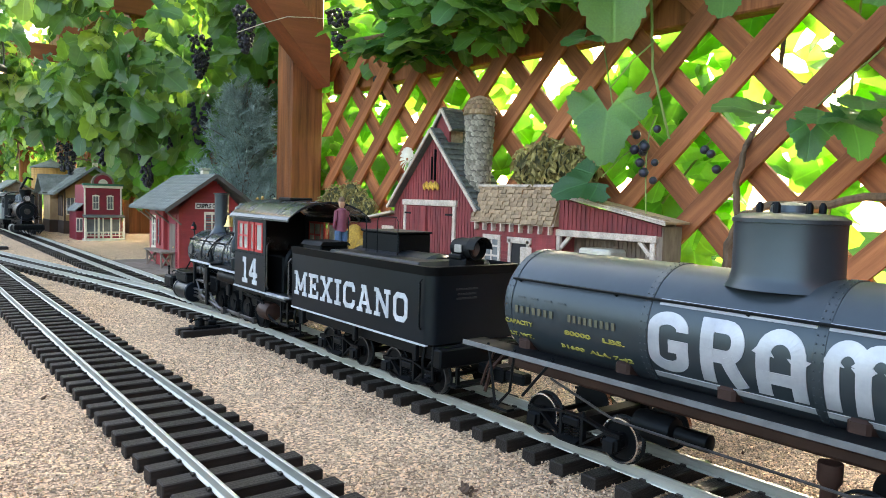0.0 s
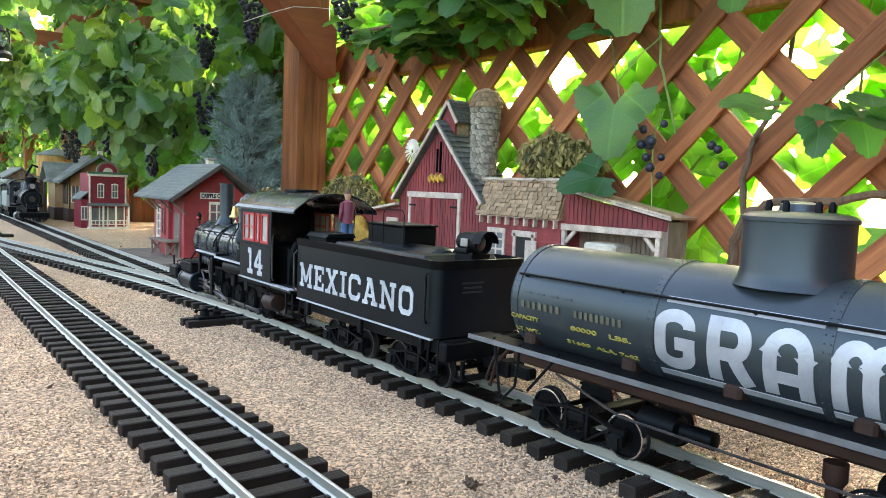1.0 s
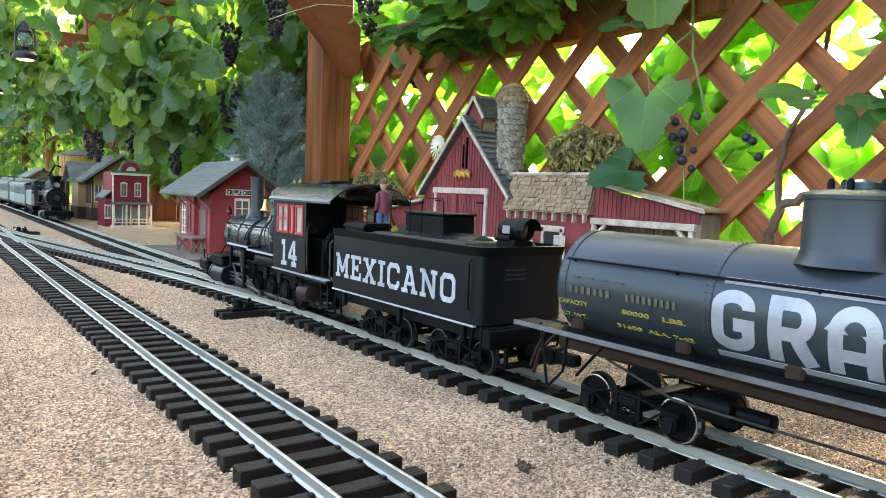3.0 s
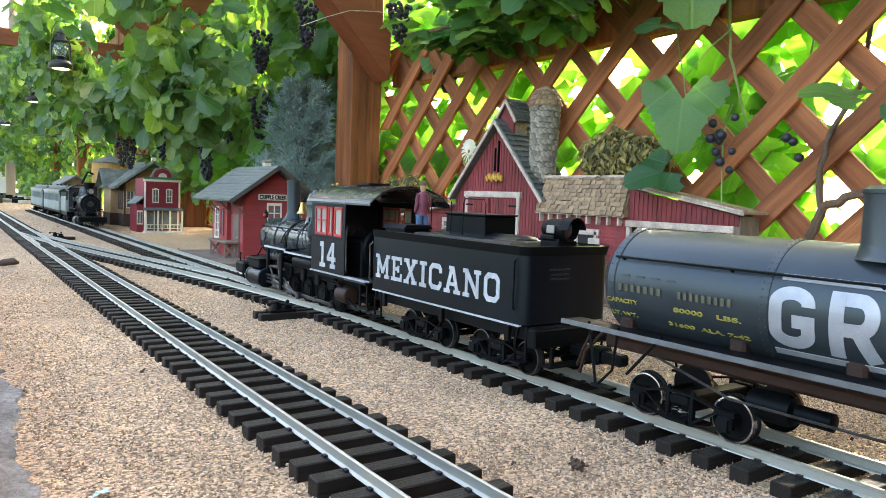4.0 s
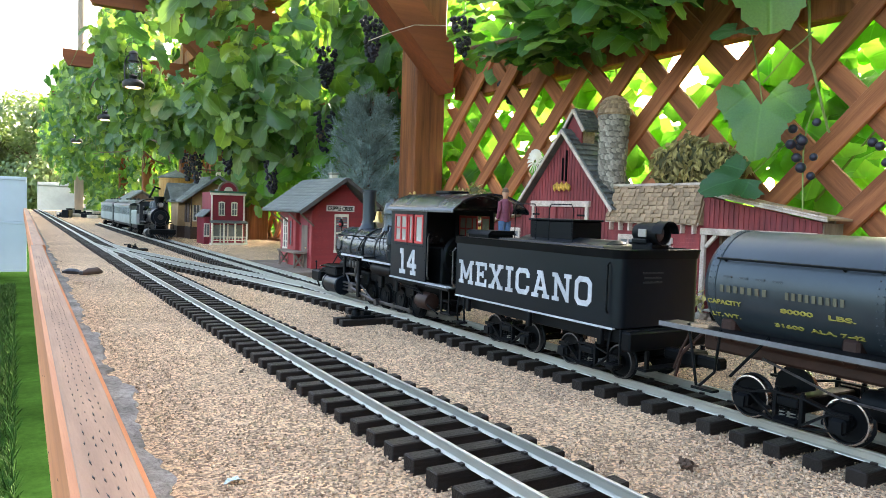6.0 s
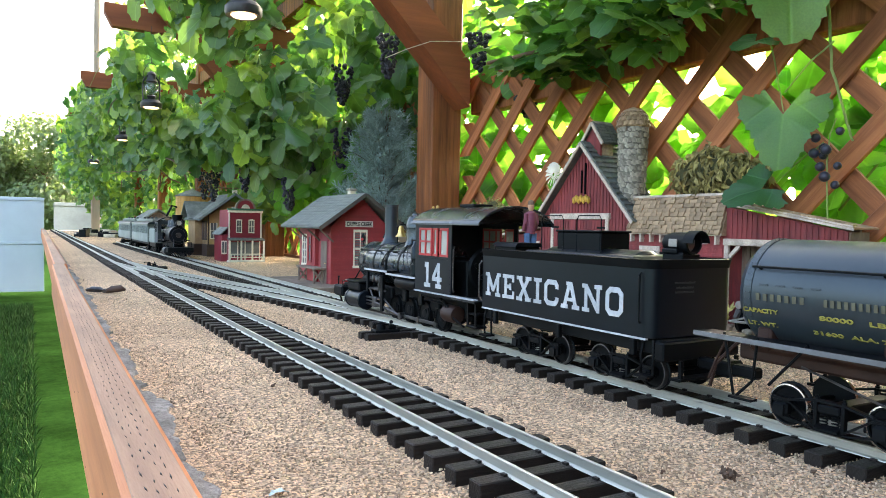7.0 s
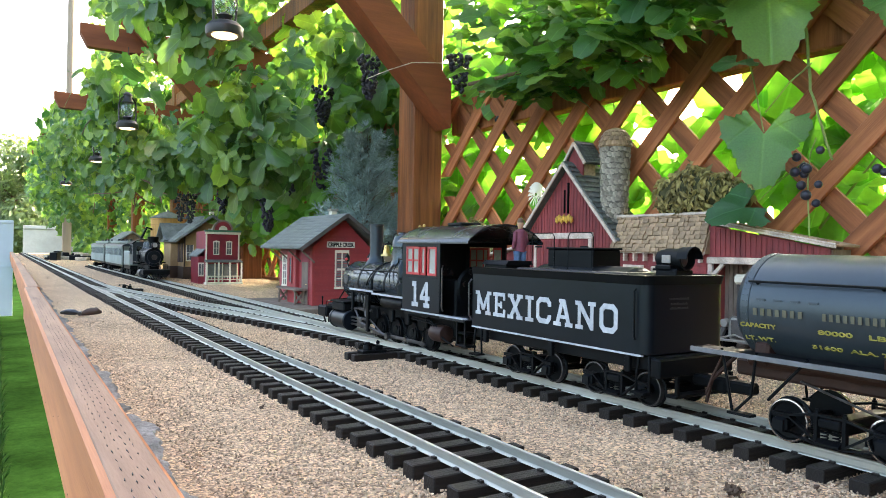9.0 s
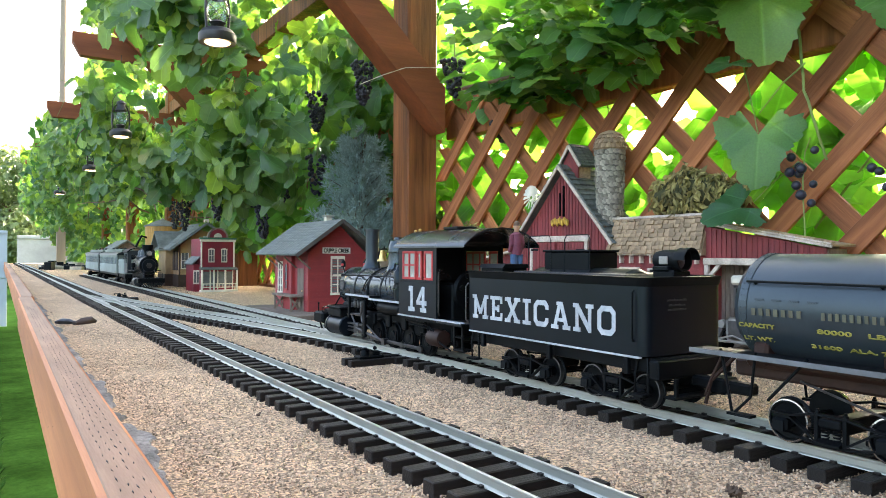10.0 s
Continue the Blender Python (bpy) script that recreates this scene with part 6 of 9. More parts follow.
def figure():
    """A small painted figure: one plain shape."""
    bm = BM()
    x, y, z = SX - .004, .690 + TRAIN_Y, .1300
    for s in (-1, 1):
        lathe(bm, [(.0028, 0), (.0034, .002), (.0036, .012), (.0046, .026)], (x + s * .0042, y, z), n=10)
    n_leg = len(bm.faces)
    lathe(bm, [(.0060, .025), (.0064, .033), (.0074, .044), (.0060, .0505), (.0028, .0525)], (x, y, z), n=14)
    for s in (-1, 1):
        tube(bm, [(x + s * .0070, y, z + .049), (x + s * .0088, y - .001, z + .038), (x + s * .0080, y + .003, z + .029)], [.0027, .0025, .0020], 8)
    n_body = len(bm.faces)
    lathe(bm, [(.0020, .0515), (.0026, .053), (.0038, .057), (.0041, .060), (.0034, .064), (.0010, .0660)], (x, y, z), n=14)
    for i, f in enumerate(bm.faces):
        f.material_index = 0 if i < n_leg else 1 if i < n_body else 3 if f.calc_center_median().z > z + .0600 else 2
    me = finish(bm, "figurine", M_CLOTHB)
    me.materials.append(M_CLOTHR), me.materials.append(M_SKIN), me.materials.append(M_STEM)
    tagged(new("figurine", me), "small painted toy figurine in blue and dark red", "figurine")


figure()

# ---- the barn against the lattice ----
FX = 0.73


def plank_row(parent, name, y0, y1, z0, top, material, step, w, x, skip=()):
    """Upright battens along a wall facing -x; top gives the height at y."""
    y = y0
    while y <= y1:
        za = z0
        for a, b, zz in skip:
            if a < y < b:
                za = max(za, zz)
        if top(y) - za > .006:
            bm = BM()
            box(bm, x - .0014, x + .001, y - w / 2, y + w / 2, za, top(y))
            part(name, bm, material, parent, smooth=0)
        y += step


def shingle_mesh(name, along_y, rise, material, thick=.0022):
    bm = BM()
    box(bm, -.5 * rise, .5 * rise, -.5 * along_y, .5 * along_y, 0, thick, .0003)
    return finish(bm, name, material, 0)


def small_window(parent, x, y0, y1, z0, z1, cols, rows, frame=M_TRIM, pane=None):
    """A framed window on a wall facing -x."""
    bm = BM()
    f = (y1 - y0) * .13
    box(bm, x - .003, x + .001, y0, y1, z1 - f, z1 + f * .4, .0003), box(bm, x - .0035, x + .001, y0 - f * .4, y1 + f * .4, z0 - f * .3, z0 + f, .0003)
    box(bm, x - .003, x + .001, y0, y0 + f, z0 + f, z1 - f), box(bm, x - .003, x + .001, y1 - f, y1, z0 + f, z1 - f)
    for k in range(1, cols):
        yy = y0 + (y1 - y0) * k / cols
        box(bm, x - .0022, x + .001, yy - f * .28, yy + f * .28, z0 + f, z1 - f)
    for k in range(1, rows):
        zz = z0 + (z1 - z0) * k / rows
        box(bm, x - .0021, x + .001, y0 + f, y1 - f, zz - f * .28, zz + f * .28)
    w = part("window", bm, frame, parent, "pale-framed small window", smooth=0)
    bm = BM()
    box(bm, x - .0012, x - .0004, y0 + f, y1 - f, z0 + f, z1 - f)
    part("pane", bm, pane or M_PANE, w, smooth=0)


M_PANE = mat("dull_pane", (0.16, 0.17, 0.17), (0.10, 0.11, 0.11), 40, 0.2)


def foliage_clump(parent, blobs, n, size, seed, name="foliage"):
    """A moulded tree: small painted leaves set over rounded lumps."""
    rg = random.Random(seed)
    ms = []
    for cx, cy, cz, r in blobs:
        for _ in range(int(n * r * r / 0.0009)):
            v = Vector((rg.gauss(0, 1), rg.gauss(0, 1), rg.gauss(0, 1))).normalized()
            p = Vector((cx, cy, cz)) + Vector((v.x * r * .7, v.y * r, v.z * r)) * rg.uniform(.82, 1.06)
            ms.append(leaf_pose(p, v, rg.uniform(*size), rg, 1.2))
    tv = [(0, 0, 0), (.19, .45, .14), (0, 1, -.1), (-.19, .45, .14), (0, .45, -.14)]
    tf = [(0, 1, 2), (0, 2, 3), (0, 4, 1), (1, 4, 2), (2, 4, 3), (3, 4, 0)]
    ob = new(name, many(name, tv, tf, ms, M_RESINLEAF, False))
    ob.parent, ob.matrix_parent_inverse = parent, Matrix.Translation(-parent.location)
    tagged(ob, "olive-painted moulded leaves", kind="stuff")
    # dark lumps inside put shade into the gaps between the leaves
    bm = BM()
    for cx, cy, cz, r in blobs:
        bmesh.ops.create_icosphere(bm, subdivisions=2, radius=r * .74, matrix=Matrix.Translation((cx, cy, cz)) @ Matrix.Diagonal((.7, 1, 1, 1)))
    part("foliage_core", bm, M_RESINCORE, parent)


M_RESINCORE = mat("foliage_gap_shade", (0.075, 0.075, 0.025), (0.04, 0.04, 0.014), 120, 0.9)


def barn():
    t = thing("barn_model", (FX, 1.40, 0), "weathered red model barn with silo, sheds and stone edging", "model barn", "model buildings")
    AY, AZ, SL = 1.442, .334, 1.06

    def top(y):
        return AZ - abs(y - AY) * SL
    bm = BM()
    prism(bm, [(1.305, 0), (1.305, top(1.305)), (AY, AZ), (1.590, top(1.590)), (1.590, 0)], "yz", FX, FX + .055)
    part("gable_wall", bm, M_BARNRED, t, smooth=0)
    plank_row(t, "batten", 1.312, 1.586, .010, lambda y: top(y) - .003, M_BARNRED, .0094, .0036, FX, ((1.366, 1.545, .19),))
    for s in (-1, 1):
        ang = Matrix.Rotation(-s * math.atan(SL), 4, "X")
        ln = .224
        mid = Vector((FX + .030, AY + s * ln / 2 / math.sqrt(1 + SL * SL), AZ + .006 - ln / 2 * SL / math.sqrt(1 + SL * SL)))
        bm = BM()
        box(bm, mid.x - .045, mid.x + .045, mid.y - ln / 2, mid.y + ln / 2, mid.z - .003, mid.z + .003, 0, ang)
        roof = part("roof", bm, M_SLATE, t, smooth=0)
        bm = BM()
        box(bm, mid.x - .0485, mid.x - .0450, mid.y - ln / 2 - .002, mid.y + ln / 2 + .002, mid.z - .0038, mid.z + .0026, .0005, ang)
        part("bargeboard", bm, M_TRIM, roof, "pale bargeboard")
        me = shingle_mesh("shingle", .0195, .0190, M_SLATE, .0032)
        rg = random.Random(5)
        for r in range(15):
            d = .010 + r * .0152
            for c in range(5):
                yy = AY + s * d / math.sqrt(1 + SL * SL)
                zz = AZ + .0100 - d * SL / math.sqrt(1 + SL * SL)
                m = Matrix.Translation(Vector((FX - .006 + c * .0187, yy, zz)) - t.location) @ ang @ Matrix.Rotation(s * .20 + rg.uniform(-.03, .03), 4, "X")
                piece("shingle", me, roof, m)
    # doors
    bm = BM()
    for y0, y1, z0, z1 in ((1.366, 1.3745, .02, .186), (1.5385, 1.547, .02, .186)):
        box(bm, FX - .005, FX, y0, y1, z0, z1, .0006)
    box(bm, FX - .006, FX, 1.362, 1.551, .182, .1945, .0008)
    part("door_frame", bm, M_TRIM, t, "flaking white door frame")
    for y0, y1 in ((1.3755, 1.466), (1.468, 1.538)):
        bm = BM()
        box(bm, FX - .0035, FX, y0, y1, .056, .181, .0005)
        d = part("door", bm, M_BARNRED, t, "red plank door")
        y = y0 + .006
        while y < y1 - .003:
            bm = BM()
            box(bm, FX - .0048, FX - .0030, y - .0036, y + .0036, .058, .179)
            part("plank", bm, M_BARNRED, d, smooth=0)
            y += .0088
    bm = BM()
    box(bm, FX - .010, FX - .003, 1.459, 1.475, .056, .181, .001)
    part("door_post", bm, M_BARNRED, t)
    for y in (1.385, 1.53):
        for z in (.075, .165):
            bm = BM()
            box(bm, FX - .0056, FX - .0045, y - .012, y + .012, z - .002, z + .002)
            part("hinge", bm, M_BLACKM, t)
    for k in range(8):
        bm = BM()
        f = (k + .5) / 8
        xx, zz = FX - .043 + f * .042, .003 + f * .052
        tube(bm, [(xx, 1.380 + .003 * (k % 2), zz), (xx, 1.42, zz + .0006 * (k % 3)), (xx, 1.48, zz), (xx, 1.527 + .003 * (k % 3), zz)], .0046, 8)
        part("ramp_plank", bm, M_LOG, t)
    bm = BM()
    prism(bm, [(FX - .046, -.004), (FX, -.004), (FX, .054), (FX - .004, .052)], "xz", 1.386, 1.523)
    part("ramp_core", bm, M_DKBROWN, t, smooth=0)
    # hay hook and gourds over the door
    bm = BM()
    box(bm, FX - .006, FX, 1.437, 1.4388, .235, .300, .0004), box(bm, FX - .005, FX, 1.4492, 1.4505, .237, .285, .0003)
    part("hoist", bm, M_BLACKM, t)
    for k in range(7):
        bm = BM()
        bmesh.ops.create_icosphere(bm, subdivisions=1, radius=.006, matrix=Matrix.Translation((FX - .008, 1.422 + k * .0075, .222 + .004 * (k % 2))) @ Matrix.Diagonal((.8, .8, 1.4, 1)))
        part("gourd", bm, M_HAY, t, "yellow hanging gourd")
    # cupola
    bm = BM()
    box(bm, FX + .012, FX + .046, 1.409, 1.449, .290, .352, .0006)
    c = part("cupola", bm, M_LOG, t, "tan-sided roof cupola", smooth=0)
    bm = BM()
    prism(bm, [(1.4075, .296), (1.4075, .350), (1.429, .378), (1.4505, .350), (1.4505, .296)], "yz", FX + .008, FX + .0125)
    part("cupola_front", bm, M_BARNRED, c, smooth=0)
    me = shingle_mesh("cupola_shingle", .0095, .0125, M_SLATE, .0022)
    rg = random.Random(15)
    for s in (-1, 1):
        tilt = Matrix.Rotation(-s * .92, 4, "X")
        ln = .058
        my, mz = 1.429 + s * ln / 2 * math.cos(.92), .3835 - ln / 2 * math.sin(.92)
        bm = BM()
        box(bm, FX + .003, FX + .055, my - ln / 2, my + ln / 2, mz - .0016, mz + .0016, 0, tilt)
        part("cupola_roof", bm, M_SLATE, c, smooth=0)
        bm = BM()
        box(bm, FX - .0005, FX + .0030, my - ln / 2, my + ln / 2, mz - .0040, mz + .0024, .0004, tilt)
        part("bargeboard", bm, M_TRIM, c)
        for r in range(7):
            d = .004 + r * .0085
            for q in range(4):
                piece("cupola_shingle", me, c, Matrix.Translation(Vector((FX + .010 + q * .0128, 1.429 + s * d * math.cos(.92), .3860 - d * math.sin(.92))) - t.location) @ tilt @ Matrix.Rotation(s * .16 + rg.uniform(-.04, .04), 4, "X"))
    # lean-to
    bm = BM()
    prism(bm, [(1.592, 0), (1.592, .160), (1.862, .118), (1.862, 0)], "yz", FX + .006, FX + .05)
    part("lean_to_wall", bm, M_BARNRED, t, smooth=0)
    z = .012
    while z < .150:
        bm = BM()
        y1 = min(1.860, 1.592 + (.158 - z) / .1555 if z > .114 else 1.860)
        box(bm, FX + .0040, FX + .0065, 1.594, y1, z, z + .0058)
        part("clapboard", bm, M_BARNRED, t, smooth=0)
        z += .0072
    bm = BM()
    box(bm, FX - .012, FX + .055, 1.588, 1.875, .1405, .1460, .001, Matrix.Rotation(-.154, 4, "X"))
    part("lean_to_roof", bm, M_TRIM, t, "pale board roof")
    small_window(t, FX + .004, 1.597, 1.643, .072, .130, 2, 3)
    # low wing
    bm = BM()
    box(bm, FX, FX + .050, 1.088, 1.305, 0, .158)
    part("wing_wall", bm, M_BARNRED, t, smooth=0)
    z = .014
    while z < .150:
        bm = BM()
        box(bm, FX - .0018, FX + .0008, 1.091, 1.303, z, z + .0055)
        part("clapboard", bm, M_BARNRED, t, smooth=0)
        z += .0070
    a = math.atan2(.070, .022)
    bm = BM()
    prism(bm, [(FX - .013, .155), (FX + .050, .155), (FX + .050, .224), (FX + .009, .224)], "xz", 1.086, 1.303)
    wr = part("wing_roof", bm, M_SHAKE, t, smooth=0)
    me = shingle_mesh("shake", .0106, .0105, M_SHAKE, .0032)
    rg = random.Random(9)
    for r in range(9):
        f = (r + .5) / 9
        y = 1.087
        while y < 1.296:
            w = min(rg.uniform(.0075, .0175), 1.303 - y)
            m = Matrix.Translation(Vector((FX - .0142 + f * .022 + rg.uniform(-.0008, .0006), y + w / 2, .1560 + f * .0690 + rg.uniform(-.0007, .0007))) - t.location)
            piece("shake", me, wr, m @ Matrix.Rotation(rg.uniform(-.03, .03), 4, "X") @ Matrix.Rotation(-a + .09 + rg.uniform(-.03, .03), 4, "Y") @ Matrix.Diagonal((rg.uniform(.74, .84), (w - .0011) / .0106, rg.uniform(.8, 1.4), 1)))
            y += w
    bm = BM()
    box(bm, FX + .002, FX + .016, 1.082, 1.306, .2225, .2275, .0012)
    part("ridge_board", bm, M_TRIM, t)
    bm = BM()
    box(bm, FX - .0140, FX - .0115, 1.086, 1.305, .1545, .1590, .0004)
    part("eave_board", bm, M_TRIM, t)
    for k in range(9):
        bm = BM()
        box(bm, FX - .011, FX, 1.098 + k * .0245, 1.1015 + k * .0245, .140, .1545)
        part("rafter_tail", bm, M_TRIM, t, smooth=0)
    small_window(t, FX - .0015, 1.229, 1.279, .074, .130, 2, 3)
    bm = BM()
    for y0, y1, z0, z1 in ((1.152, 1.159, .018, .127), (1.199, 1.206, .018, .127), (1.148, 1.210, .120, .131), (1.148, 1.210, .066, .072), (1.152, 1.206, .012, .020)):
        box(bm, FX - .0055, FX - .001, y0, y1, z0, z1, .0005)
    part("side_door_frame", bm, M_TRIM, t, "flaking white frame of a half door")
    bm = BM()
    box(bm, FX - .0040, FX, 1.159, 1.199, .020, .066, .0004)
    part("half_door", bm, M_BARNRED, t)
    # flat dark panel on the wall paints the shade of an open upper half
    bm = BM()
    box(bm, FX - .0026, FX, 1.159, 1.199, .072, .120)
    part("doorway", bm, M_DARK, t, smooth=0)
    bm = BM()
    box(bm, FX - .020, FX - .0170, 1.134, 1.156, .070, .116, .0006, Matrix.Rotation(.35, 4, "Z"))
    part("shutter", bm, M_TRIM, t, "open pale shutter")
    # garage
    bm = BM()
    box(bm, FX + .046, FX + .052, .890, 1.088, 0, .170), box(bm, FX + .002, FX + .050, .878, .892, 0, .165)
    part("garage_shell", bm, M_GREYWOOD, t, smooth=0)
    bm = BM()
    prism(bm, [(1.088, .150), (1.088, .204), (.880, .166), (.880, .150)], "yz", FX, FX + .006)
    part("garage_front", bm, M_BARNRED, t, smooth=0)
    plank_row(t, "batten", .888, 1.084, .151, lambda y: .164 + (y - .880) * .183, M_BARNRED, .0094, .0032, FX)
    bm = BM()
    slope = Matrix.Rotation(.184, 4, "X")
    box(bm, FX - .008, FX + .056, .866, 1.090, .1890, .1925, .0006, slope)
    gr = part("garage_roof", bm, M_SHAKE, t, "weathered shingle roof")
    for x0, x1, z0, z1 in ((FX - .0100, FX - .0080, .1872, .1912), (FX - .0112, FX - .0080, .1918, .1942)):
        bm = BM()
        box(bm, x0, x1, .865, 1.091, z0, z1, .0004, slope)
        part("fascia", bm, M_TRIM, gr, "thin pale fascia board")
    for c in range(16):
        piece("shake", me, gr, Matrix.Translation(Vector((FX - .004, .874 + c * .0137, .1940 + (.874 + c * .0137 - .978) * .186)) - t.location) @ slope @ Matrix.Diagonal((1, 1.15, .7, 1)))
    bm = BM()
    box(bm, FX - .004, FX + .003, .886, 1.090, .1395, .1505, .001)
    box(bm, FX - .003, FX + .004, 1.080, 1.0885, 0, .1395, .001), box(bm, FX - .003, FX + .004, .889, .8975, 0, .1395, .001)
    box(bm, FX - .002, FX + .003, 1.055, 1.083, .1270, .1330, 0, Matrix.Rotation(-.80, 4, "X")), box(bm, FX - .002, FX + .003, .894, .922, .1270, .1330, 0, Matrix.Rotation(.80, 4, "X"))
    part("garage_frame", bm, M_TRIM, t, "pale timber posts and braces")
    for k in range(22):
        bm = BM()
        box(bm, FX + .044, FX + .0470, .896 + k * .0088, .9035 + k * .0088, .002, .148)
        part("back_plank", bm, M_GREYWOOD, t, smooth=0)
    # silo of small stones
    bm = BM()
    lathe(bm, [(.0215, .165), (.0240, .22), (.0265, .30), (.0280, .366), (.010, .372)], (FX + .026, 1.334, 0), n=24)
    silo = part("silo", bm, M_STONEGAP, t, "grey stone silo")
    bm = BM()
    bmesh.ops.create_cube(bm, size=2)
    bmesh.ops.bevel(bm, geom=bm.edges[:], offset=.45, segments=2, affect="EDGES")
    bmesh.ops.transform(bm, verts=bm.verts[:], matrix=Matrix.Diagonal((.0030, .0062, .0054, 1)))
    me = finish(bm, "stone", M_STONE, 60)
    rg = random.Random(21)
    for r in range(14):
        zz = .216 + r * .0110
        rad = .0242 + .0040 * (zz - .22) / .146
        for c in range(12):
            aa = math.pi * .60 + (c + .5 * (r % 2) + rg.uniform(-.16, .16)) * math.pi * 1.2 / 11.5
            piece("stone", me, silo, Matrix.Translation(Vector((FX + .026 + rad * math.cos(aa), 1.334 + rad * math.sin(aa), zz + rg.uniform(-.0015, .0015))) - t.location)
                  @ Matrix.Rotation(aa + rg.uniform(-.10, .10), 4, "Z") @ Matrix.Rotation(rg.uniform(-.30, .30), 4, "X") @ Matrix.Diagonal((rg.uniform(.7, 1.2), rg.uniform(.65, 1.1), rg.uniform(.7, 1.15), 1)))
    bm = BM()
    lathe(bm, [(.0300, .364), (.0315, .366), (.0310, .372), (.0270, .386), (.020, .398), (.004, .404)], (FX + .026, 1.334, 0), n=24)
    cap = part("silo_cap", bm, M_SHAKE, t, "brown shingled cap")
    me = shingle_mesh("cap_shake", .0075, .0100, M_SHAKE, .0018)
    for r in range(4):
        for c in range(18):
            aa = (c + .5 * (r % 2)) * 2 * math.pi / 18
            rad = (.0310, .0292, .0252, .0195)[r]
            piece("cap_shake", me, cap, Matrix.Translation(Vector((FX + .026 + rad * math.cos(aa), 1.334 + rad * math.sin(aa), (.370, .379, .388, .395)[r])) - t.location)
                  @ Matrix.Rotation(aa, 4, "Z") @ Matrix.Rotation((1.15, 1.0, .8, .6)[r], 4, "Y"))
    # windmill
    bm = BM()
    tube(bm, [(FX + .022, 1.568, .16), (FX + .022, 1.568, .284)], .0018)
    mill = part("windmill", bm, M_GREYWOOD, t)
    for k in range(16):
        aa = k * math.pi / 8
        bm = BM()
        prism(bm, [(.004, -.0012), (.027, -.0042), (.027, .0042), (.004, .0012)], "xy", -.0004, .0004)
        bmesh.ops.transform(bm, verts=bm.verts[:], matrix=Matrix.Translation((FX + .016, 1.568, .284)) @ Matrix.Rotation(radians(90), 4, "Y") @ Matrix.Rotation(aa, 4, "Z") @ Matrix.Rotation(.5, 4, "X"))
        part("blade", bm, M_CREAM, mill, smooth=0)
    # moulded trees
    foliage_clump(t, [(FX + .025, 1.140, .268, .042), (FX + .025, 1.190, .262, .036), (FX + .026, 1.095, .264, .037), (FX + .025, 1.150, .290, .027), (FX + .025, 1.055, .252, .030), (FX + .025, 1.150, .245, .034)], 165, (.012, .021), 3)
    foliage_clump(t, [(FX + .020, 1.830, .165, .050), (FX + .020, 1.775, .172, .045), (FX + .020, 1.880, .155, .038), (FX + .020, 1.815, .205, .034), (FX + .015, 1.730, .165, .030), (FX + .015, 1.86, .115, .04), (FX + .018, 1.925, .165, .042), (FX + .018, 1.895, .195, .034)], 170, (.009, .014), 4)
    bm = BM()
    tube(bm, [(FX + .03, 1.13, .20), (FX + .03, 1.13, .25)], .008)
    part("tree_trunk", bm, M_GREYWOOD, t)
    bm = BM()
    tube(bm, [(FX + .02, 1.82, 0), (FX + .02, 1.82, .16)], .010)
    part("tree_trunk", bm, M_GREYWOOD, t)
    # stone edging
    rg = random.Random(31)
    bm = BM()
    box(bm, FX - .018, FX + .055, .860, 1.985, -.004, .006, .003)
    part("plinth", bm, M_DIRT, t)
    for k in range(64):
        y = .868 + k * .0173 + rg.uniform(-.004, .004)
        bm = BM()
        bmesh.ops.create_icosphere(bm, subdivisions=1, radius=1, matrix=Matrix.Translation((FX - .019 + rg.uniform(-.006, .006), y, .004)) @ Matrix.Rotation(rg.uniform(0, 3), 4, "Z")
                                   @ Matrix.Diagonal((rg.uniform(.007, .013), rg.uniform(.006, .012), rg.uniform(.005, .009), 1)))
        part("edging_stone", bm, M_DIRT if k % 3 else M_STONE, t, smooth=0)
    for y0, y1 in ((1.306, 1.362), (1.550, 1.592)):
        for r in range(4):
            for c in range(3):
                bm = BM()
                yy = y0 + (c + .5) * (y1 - y0) / 3
                box(bm, FX - .010, FX, yy - (y1 - y0) * .15, yy + (y1 - y0) * .15, .004 + r * .0125, .0150 + r * .0125, .0022)
                part("footing_stone", bm, M_STONE, t)
    # milk cans, tub, hoe, wheels of the yard
    for dy, dx in ((0, 0), (.0260, -.004)):
        bm = BM()
        lathe(bm, [(.0110, .006), (.0122, .008), (.0124, .042), (.0088, .051), (.0086, .056), (.0118, .058), (.0118, .062), (.003, .064)], (FX - .019 + dx, 1.222 + dy, 0), n=16)
        part("milk_can", bm, M_CANGREY, t, "grey-green milk can")
    bm = BM()
    lathe(bm, [(.0125, .008), (.0155, .012), (.0165, .034), (.0150, .040), (.0140, .040), (.0135, .030), (.002, .029)], (FX - .016, 1.112, 0), n=14)
    part("wash_tub", bm, M_GREYWOOD, t)
    bm = BM()
    lathe(bm, [(.0095, .008), (.0115, .018), (.0115, .030), (.0095, .040), (.002, .041)], (FX - .010, 1.606, 0), n=14)
    part("barrel", bm, M_GREYWOOD, t)
    for pts in (((FX - .016, 1.300, .010), (FX - .004, 1.290, .090)), ((FX - .018, 1.262, .012), (FX - .004, 1.255, .062)), ((FX - .016, 1.283, .010), (FX - .006, 1.252, .055)),
                ((FX - .014, 1.131, .010), (FX - .004, 1.124, .075)), ((FX - .016, 1.345, .012), (FX - .004, 1.340, .100)), ((FX - .03, 1.685, .035), (FX - .024, 1.560, .008))):
        bm = BM()
        tube(bm, pts, .0018, 6)
        part("tool_handle", bm, M_GREYWOOD, t)
    cart_wheel(t, FX - .014, 1.286, .026, .020, M_GREYWOOD)
